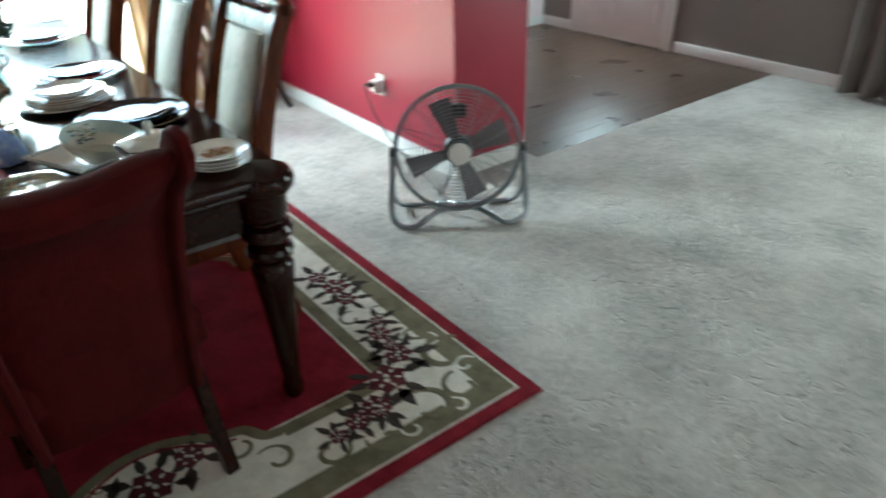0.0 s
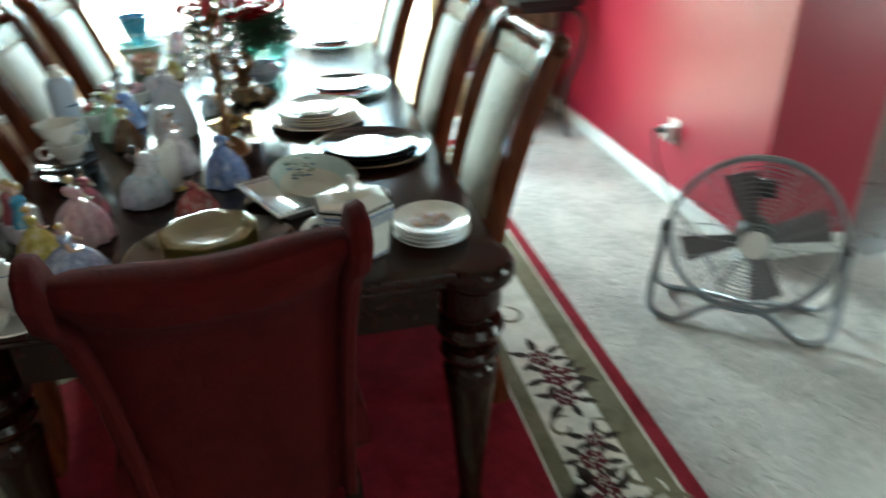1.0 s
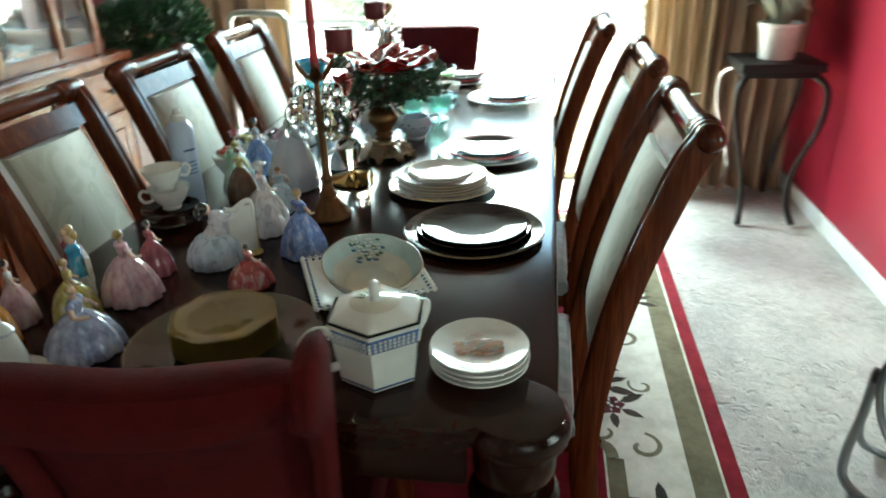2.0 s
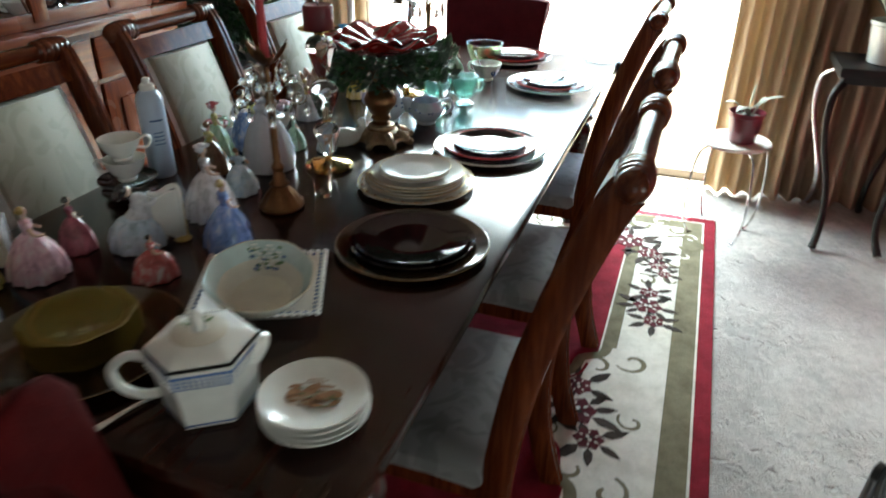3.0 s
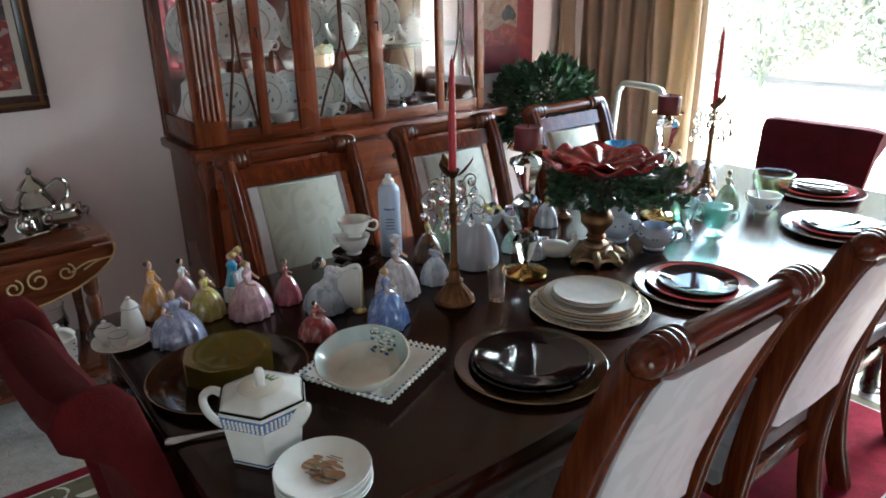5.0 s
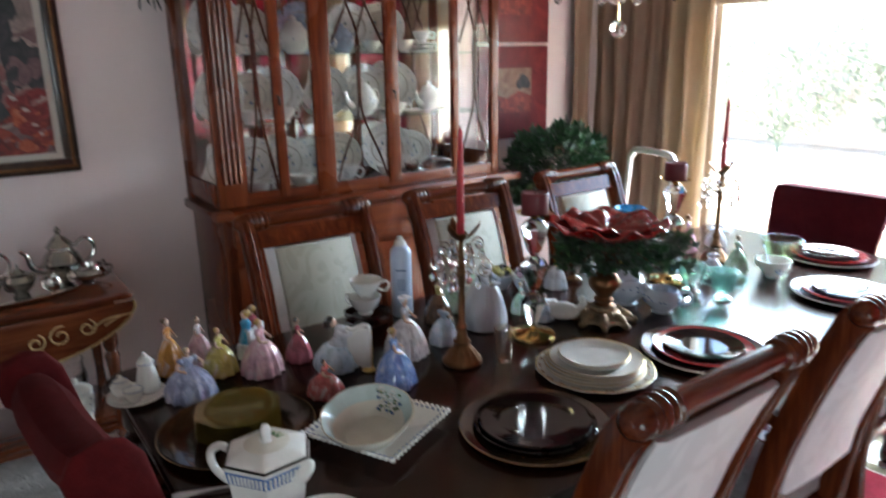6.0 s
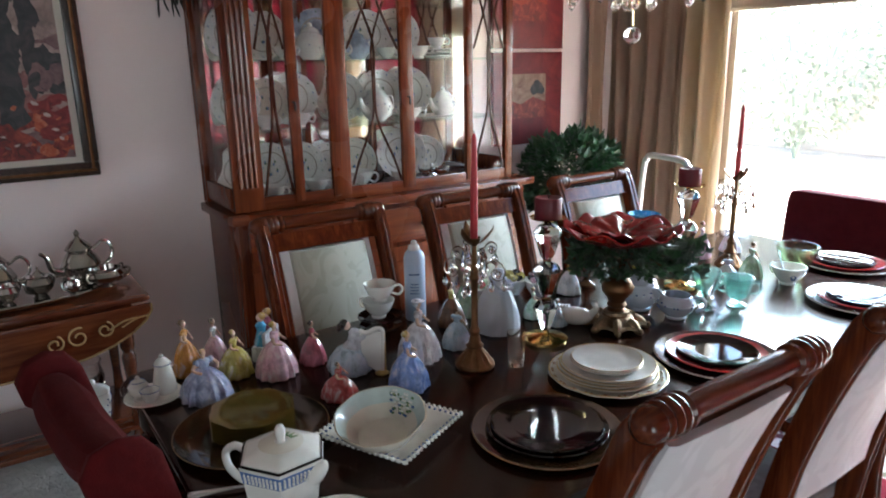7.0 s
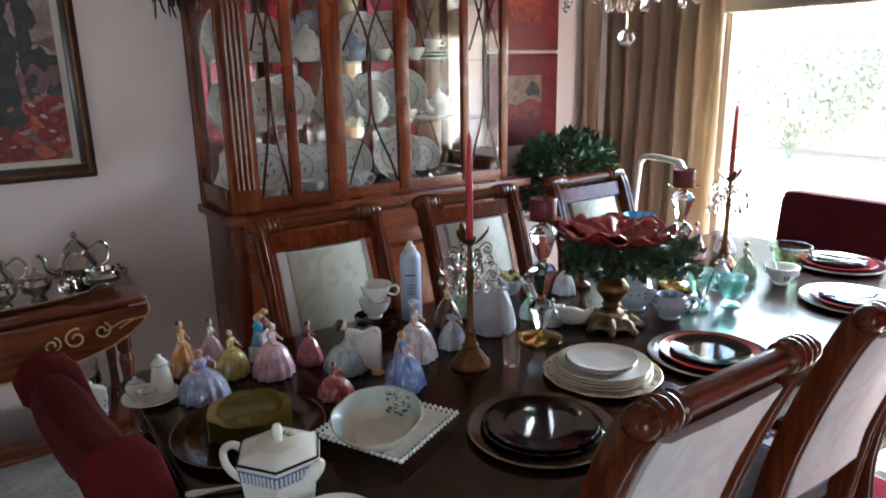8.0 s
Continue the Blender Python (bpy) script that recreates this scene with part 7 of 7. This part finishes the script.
for a, b, c, d in ((PY0 + 0.012, PY1 - 0.012, PZ0 + 0.018, PZ0 + 0.030), (PY1 - 0.030, PY1 - 0.018, PZ0 + 0.03, PZ1 - 0.03)):
    part("gilt_bead", box(0.030, 0.035, a, b, c, d, bevel=0.002), BRONZE, pc)
part("mat_board", box(0.003, 0.012, PY0 + FW, PY1 - FW, PZ0 + FW, PZ1 - FW), MAT_BOARD, pc)
C0, C1, E0, E1 = PY0 + FW + 0.025, PY1 - FW - 0.025, PZ0 + FW + 0.025, PZ1 - FW - 0.025
canvas = part("canvas", box(0.012, 0.0145, C0, C1, E0, E1), P_SKY, pc)


def blobs(name, mats, depth, seed, count, centre, spread, size):
    """Overlapping brush daubs, uneven ovals a little proud of one another."""
    rnd = random.Random(seed)
    bm = bmesh.new()
    for k in range(count):
        y = min(max(centre[0] + rnd.uniform(-1, 1) * spread[0], C0 + 0.012), C1 - 0.012)
        z = min(max(centre[1] + rnd.uniform(-1, 1) * spread[1], E0 + 0.012), E1 - 0.012)
        ry, rz, a0 = size[0] * rnd.uniform(0.5, 1.2), size[1] * rnd.uniform(0.5, 1.2), rnd.uniform(-0.5, 0.5)
        pts = []
        for q in range(11):
            a = 2 * math.pi * q / 11
            r = rnd.uniform(0.72, 1.12)
            u, v = ry * r * math.cos(a), rz * r * math.sin(a)
            pts.append((min(max(y + u * math.cos(a0) - v * math.sin(a0), C0), C1), min(max(z + u * math.sin(a0) + v * math.cos(a0), E0), E1)))
        one = wall_slab(pts, depth, depth + 0.0004 + 0.00002 * k, 0)
        for f in one.faces:
            f.material_index = k % len(mats)
        merge(bm, one)
    tagged(part(name, bm, mats, pc), kind="stuff")


P_PALE = paint("painted pale house", (0.36, 0.27, 0.25), (0.46, 0.35, 0.32), (0.55, 0.43, 0.39), 10)
P_DUSK = paint("painted mauve shade", (0.10, 0.055, 0.065), (0.17, 0.095, 0.10), (0.24, 0.14, 0.14), 12)
P_CRIMSON = paint("painted crimson", (0.10, 0.010, 0.014), (0.20, 0.018, 0.022), (0.30, 0.040, 0.040), 18)
P_FLAME = paint("painted orange blossom", (0.28, 0.035, 0.018), (0.42, 0.085, 0.035), (0.52, 0.20, 0.12), 22)
blobs("painted_house", [P_PALE, P_PALE, P_SKY], 0.0147, 1, 22, (C1 - 0.38, E0 + 0.60), (0.16, 0.16), (0.10, 0.09))
blobs("painted_shade", [P_DUSK, P_SKY], 0.0153, 2, 14, (C1 - 0.30, E0 + 0.40), (0.34, 0.06), (0.11, 0.022))
blobs("painted_meadow", [P_ROSE, P_ROSE, P_SKY], 0.0159, 3, 40, (C1 - 0.34, E0 + 0.24), (0.34, 0.09), (0.12, 0.050))
blobs("painted_field", [P_FIELD, P_FIELD, P_CRIMSON, P_DUSK], 0.0167, 4, 60, (C1 - 0.34, E0 + 0.09), (0.36, 0.10), (0.11, 0.036))
for k, (yc, w, z0) in enumerate(((C1 - 0.186, 0.058, E0 + 0.17), (C1 - 0.100, 0.026, E0 + 0.30), (C1 - 0.56, 0.05, E0 + 0.25))):
    blobs("painted_tree", [P_TREE], 0.0180, 10 + k, 34, (yc, (z0 + E1) / 2), (w * 0.22, (E1 - z0) / 2), (w * 0.85, 0.085))
blobs("painted_bush", [P_TREE, P_DUSK], 0.0190, 20, 16, (C1 - 0.060, E0 + 0.33), (0.045, 0.06), (0.040, 0.045))
blobs("painted_blossom", [P_CRIMSON, P_FIELD, P_FLAME, P_CRIMSON], 0.0198, 21, 34, (C1 - 0.055, E0 + 0.13), (0.05, 0.11), (0.036, 0.030))
blobs("painted_highlight", [P_PALE, P_FLAME, P_ROSE], 0.0208, 22, 16, (C1 - 0.24, E0 + 0.15), (0.22, 0.10), (0.018, 0.007))

CANVAS_RED = paint("red canvas", (0.10, 0.008, 0.012), (0.16, 0.012, 0.018), (0.22, 0.02, 0.022), 6)
GLOW = paint("painted orange dusk", (0.18, 0.015, 0.010), (0.32, 0.035, 0.015), (0.36, 0.09, 0.045), 8)
PALE_P = paint("painted hazy meadow", (0.13, 0.05, 0.035), (0.24, 0.14, 0.10), (0.32, 0.22, 0.16), 8)
for z0, z1, mt in ((1.075, 1.595, PALE_P), (1.615, 2.135, GLOW)):
    ap = thing("canvas_print", pose(X_W, 2.46, z0), "red square canvas with small landscape in its middle", "picture", "red canvases")
    part("canvas", box(0.002, 0.032, -0.26, 0.26, 0, z1 - z0, bevel=0.003), CANVAS_RED, ap)
    part("landscape", box(0.0325, 0.034, -0.13, 0.13, 0.15, 0.40), mt, ap)
    bm = wall_slab([(-0.13, 0.15), (0.13, 0.15), (0.13, 0.24), (0.03, 0.27), (-0.06, 0.23), (-0.13, 0.25)], 0.0342, 0.0350, 0)
    part("painted_field", bm, P_FIELD, ap)
    bm = bmesh.new()
    for y, z, r in ((0.04, 0.31, 0.030), (0.075, 0.32, 0.034), (0.06, 0.34, 0.026), (0.10, 0.305, 0.022)):
        ball((0.0345, y, z), (0.0012, r, r), 12, bm)
    part("painted_tree", bm, P_TREE, ap)

# twig garland hanging beside the cabinet's top
tg = thing("twig_garland", pose(-1.66, 0.53, 1.75), "dark dried twig garland hanging beside the cabinet", "garland")
rnd = random.Random(12)
for k in range(26):
    x, y = rnd.uniform(-0.08, 0.10), rnd.uniform(-0.10, 0.03)
    bm = tube(smooth_path([(x * 0.4, y * 0.4 - 0.02, 0.46), (x * 0.8, y * 0.8, 0.25), (x + rnd.uniform(-0.02, 0.02), y - 0.01, 0.12 + rnd.uniform(-0.09, 0.06)), (x * 1.2, y + rnd.uniform(-0.02, 0.02), 0.05 + rnd.uniform(-0.06, 0.08))], 4), [0.006] * 6 + [0.004] * 6 + [0.001], 5)
    part("twig", bm, DARK_IRON, tg)

# ---- chandelier ----
ch = thing("chandelier", pose(-0.03, 1.30, 0), "crystal chandelier with hanging drops over the table", "chandelier")
part("stem", tube([(0, 0, Z_C - 0.002), (0, 0, 1.75)], 0.010, 10), BRASS, ch)
part("canopy", lathe([(0.06, Z_C - 0.03), (0.065, Z_C - 0.02), (0.065, Z_C - 0.001)], 24), BRASS, ch)
part("hub", lathe([(0.01, 1.74), (0.035, 1.76), (0.05, 1.80), (0.03, 1.86), (0.018, 1.95), (0.03, 2.0), (0.012, 2.05)], 24), BRASS, ch)
part("ball_string", tube([(0, 0, 1.74), (0, 0, 1.63)], 0.002, 5), BRASS, ch)
part("crystal_ball", ball((0, 0, 1.605), 0.024, 16), CRYSTAL, ch)
for k in range(6):
    a = k * math.pi / 3 + 0.3
    c, s = math.cos(a), math.sin(a)
    arm = part("arm", tube(smooth_path([(0.03 * c, 0.03 * s, 1.80), (0.10 * c, 0.10 * s, 1.77), (0.17 * c, 0.17 * s, 1.80), (0.19 * c, 0.19 * s, 1.88)], 5), 0.006, 8), BRASS, ch)
    part("bobeche", lathe([(0.02, 1.88), (0.045, 1.886), (0.05, 1.892), (0.01, 1.89)], 20, at=(0.19 * c, 0.19 * s, 0)), CRYSTAL, arm)
    part("candle_sleeve", lathe([(0.012, 1.892), (0.012, 1.97), (0.004, 1.975)], 14, at=(0.19 * c, 0.19 * s, 0)), TRIM, arm)
    part("bulb", lathe([(0.006, 1.975), (0.014, 1.99), (0.012, 2.01), (0.002, 2.035)], 12, at=(0.19 * c, 0.19 * s, 0)), CRYSTAL, arm)
    for r, z, sz in ((0.19, 1.735, 0.032), (0.10, 1.74, 0.026), (0.055, 1.715, 0.028)):
        part("drop", drop((r * c, r * s, z), sz, bmesh.new()), CRYSTAL, arm)
        part("drop_wire", tube([(r * c, r * s, z), (r * c, r * s, 1.80)], 0.0012, 4), BRASS, arm)
        part("bead", ball((r * c, r * s, z + 0.012), 0.007, 8), CRYSTAL, arm)

# ---- china inside the cabinet ----
BLUE_WARE = porcelain("blue and white ware", (0.36, 0.43, 0.56), 0.35)
GREY_WARE = porcelain("grey white ware", (0.76, 0.76, 0.74), 0.08)


def standing_plate(x, y, z, r, yaw, mat, label, pattern=True):
    """A plate leaning back on its edge, with a ring of painted sprigs."""
    p = thing("display_plate", pose(x, y, z + r * 0.97, 0, 78, yaw), label, "plate", "display plates")
    ridge = 0.014 if mat is GREY_WARE else 0.004
    part("plate", lathe(dish_profile(r, 0.016), 60, wave=lambda a, k: 1 + (ridge * math.cos(15 * a) if 3 < k < 9 else 0)), mat, p)
    part("well_line", lathe([(r * 0.60, 0.0088), (r * 0.625, 0.0098), (r * 0.65, 0.0092)], 40, cap=False), GREY_RIM, p)
    part("rim_line", lathe([(r * 0.965, 0.0166), (r * 0.98, 0.0176), (r * 0.995, 0.0168)], 40, cap=False), LATTICE_BLUE if r < 0.122 else GILT, p)
    if pattern:
        bm = bmesh.new()
        for k in range(14):
            a = k * 0.449
            ball((r * 0.86 * math.cos(a), r * 0.86 * math.sin(a), 0.0160), (r * 0.040, r * 0.026, 0.002), 6, bm, k % 2)
        for k in range(11):
            ball((r * 0.26 * math.cos(k * 1.3), r * 0.30 * math.sin(k * 1.9), 0.0085), (r * 0.07, r * 0.040, 0.0016), 6, bm, k % 2)
        part("painted_sprigs", bm, [LATTICE_BLUE, GREEN_PRINT], p)


def china_pot(x, y, z, s, rz, mat, label):
    p = thing("china_teapot", pose(x, y, z, 0, 0, rz), label, "teapot", "china teapots")
    part("body", lathe([(0.030 * s, 0), (0.034 * s, 0.004 * s), (0.055 * s, 0.03 * s), (0.060 * s, 0.055 * s), (0.050 * s, 0.085 * s), (0.034 * s, 0.098 * s)], 26), mat, p)
    part("lid", lathe([(0.038 * s, 0.0985 * s), (0.030 * s, 0.112 * s), (0.010 * s, 0.122 * s), (0.012 * s, 0.132 * s), (0.002 * s, 0.138 * s)], 22), mat, p)
    part("spout", tube(smooth_path([(0, -0.052 * s, 0.04 * s), (0, -0.080 * s, 0.055 * s), (0, -0.092 * s, 0.09 * s)], 4), [0.016 * s - 0.001 * s * i for i in range(9)], 9), mat, p)
    part("handle", tube(smooth_path([(0, 0.048 * s, 0.085 * s), (0, 0.088 * s, 0.088 * s), (0, 0.092 * s, 0.045 * s), (0, 0.054 * s, 0.032 * s)], 4), 0.005 * s, 8), mat, p)
    flecks(p, lambda q: (0.058 + 0.003 * math.sin(3.1 * q)) * s, 0.035 * s, 0.075 * s, 16, int(y * 100))


S0, S1, S2 = ZB + 0.019, 1.2855, 1.5655
for x, y, z, r, yaw, mt in ((-1.66, 0.955, S1, 0.118, -25, GREY_WARE), (-1.70, 1.22, S1, 0.115, -25, WHITE_CHINA), (-1.70, 1.585, S1, 0.125, -25, WHITE_CHINA), (-1.66, 0.98, S0, 0.112, -25, WHITE_CHINA),
                           (-1.66, 1.52, S0, 0.125, -25, GREY_WARE), (-1.70, 1.12, S2, 0.115, -20, BLUE_WARE), (-1.70, 1.53, S2, 0.12, -25, WHITE_CHINA), (-1.66, 0.71, S1, 0.11, -40, GREY_WARE), (-1.66, 0.72, S2, 0.12, -40, GREY_WARE), (-1.68, 0.70, S0, 0.11, -40, WHITE_CHINA), (-1.68, 1.26, S0, 0.11, -25, CREAM_CHINA), (-1.69, 1.42, S1, 0.118, -25, GREY_WARE), (-1.68, 1.13, S0, 0.105, -25, GREY_WARE), (-1.69, 1.68, S0, 0.10, -25, WHITE_CHINA),
                           (-1.69, 0.86, S2, 0.105, -30, WHITE_CHINA), (-1.69, 1.36, S2, 0.115, -25, GREY_WARE), (-1.68, 0.85, S1, 0.105, -30, CREAM_CHINA), (-1.68, 0.84, S0, 0.115, -30, GREY_WARE)):
    standing_plate(x, y, z, r, yaw, mt, "painted china plate standing upright on a cabinet shelf")
china_pot(-1.56, 1.335, S1, 1.25, 20, GREY_WARE, "grey white china teapot on a cabinet shelf")
china_pot(-1.55, 1.705, S1, 1.05, 15, WHITE_CHINA, "small china teapot with blue sprigs on a cabinet shelf")
china_pot(-1.58, 1.03, S2, 1.15, -20, WHITE_CHINA, "white china teapot on the upper cabinet shelf")
china_pot(-1.58, 1.26, S2, 0.95, 10, BLUE_WARE, "blue and white teapot on the upper cabinet shelf")
cs = thing("saucer_stack", pose(-1.53, 1.66, S2), "stack of dark rimmed saucers with a cup on top", "saucers")
for k in range(5):
    part("saucer", lathe(dish_profile(0.070, 0.010, thick=0.003), 30, at=(0, 0, 0.008 * k)), BLACK_GLASS if k % 2 else GREY_WARE, cs)
cup_parts(cs, 0, 0, 0.045, 0.8, 0.95, GREY_WARE)
ov = thing("oval_tray", pose(-1.55, 1.66, S1), "oval white china tray under the small teapot", "tray")
part("tray", lathe(dish_profile(0.10, 0.012), 36, sx=0.8, sy=1.4), WHITE_CHINA, ov)
for x, y, z, s in ((-1.56, 1.13, S1, 1.2), (-1.55, 1.22, S0, 1.5), (-1.54, 1.00, S0, 1.2), (-1.55, 1.45, S0, 1.1), (-1.56, 0.90, S2, 1.1), (-1.56, 1.40, S2, 1.0), (-1.53, 1.15, S0, 1.3), (-1.52, 0.93, S1, 1.2), (-1.52, 1.50, S1, 1.1), (-1.52, 0.78, S1, 1.1), (-1.50, 0.78, S0, 1.2), (-1.52, 1.12, S2, 1.2), (-1.52, 1.55, S2, 1.1)):
    cp = thing("display_cup", pose(x, y, z), "white china cup on a cabinet shelf", "cup", "display cups")
    cup_parts(cp, 0, 0, 0, 0.6, s)
for x, y in ((-1.56, 1.60), (-1.50, 1.66), (-1.60, 1.70), (-1.56, 1.32)):
    g = thing("cut_glass_bowl", pose(x, y, S0), "small cut glass bowl on the cabinet floor", "glass bowl", "cut glass bowls")
    part("bowl", lathe([(0.022, 0), (0.024, 0.004), (0.035, 0.03), (0.042, 0.06), (0.039, 0.06), (0.030, 0.03), (0.002, 0.01)], 10), CRYSTAL, g)
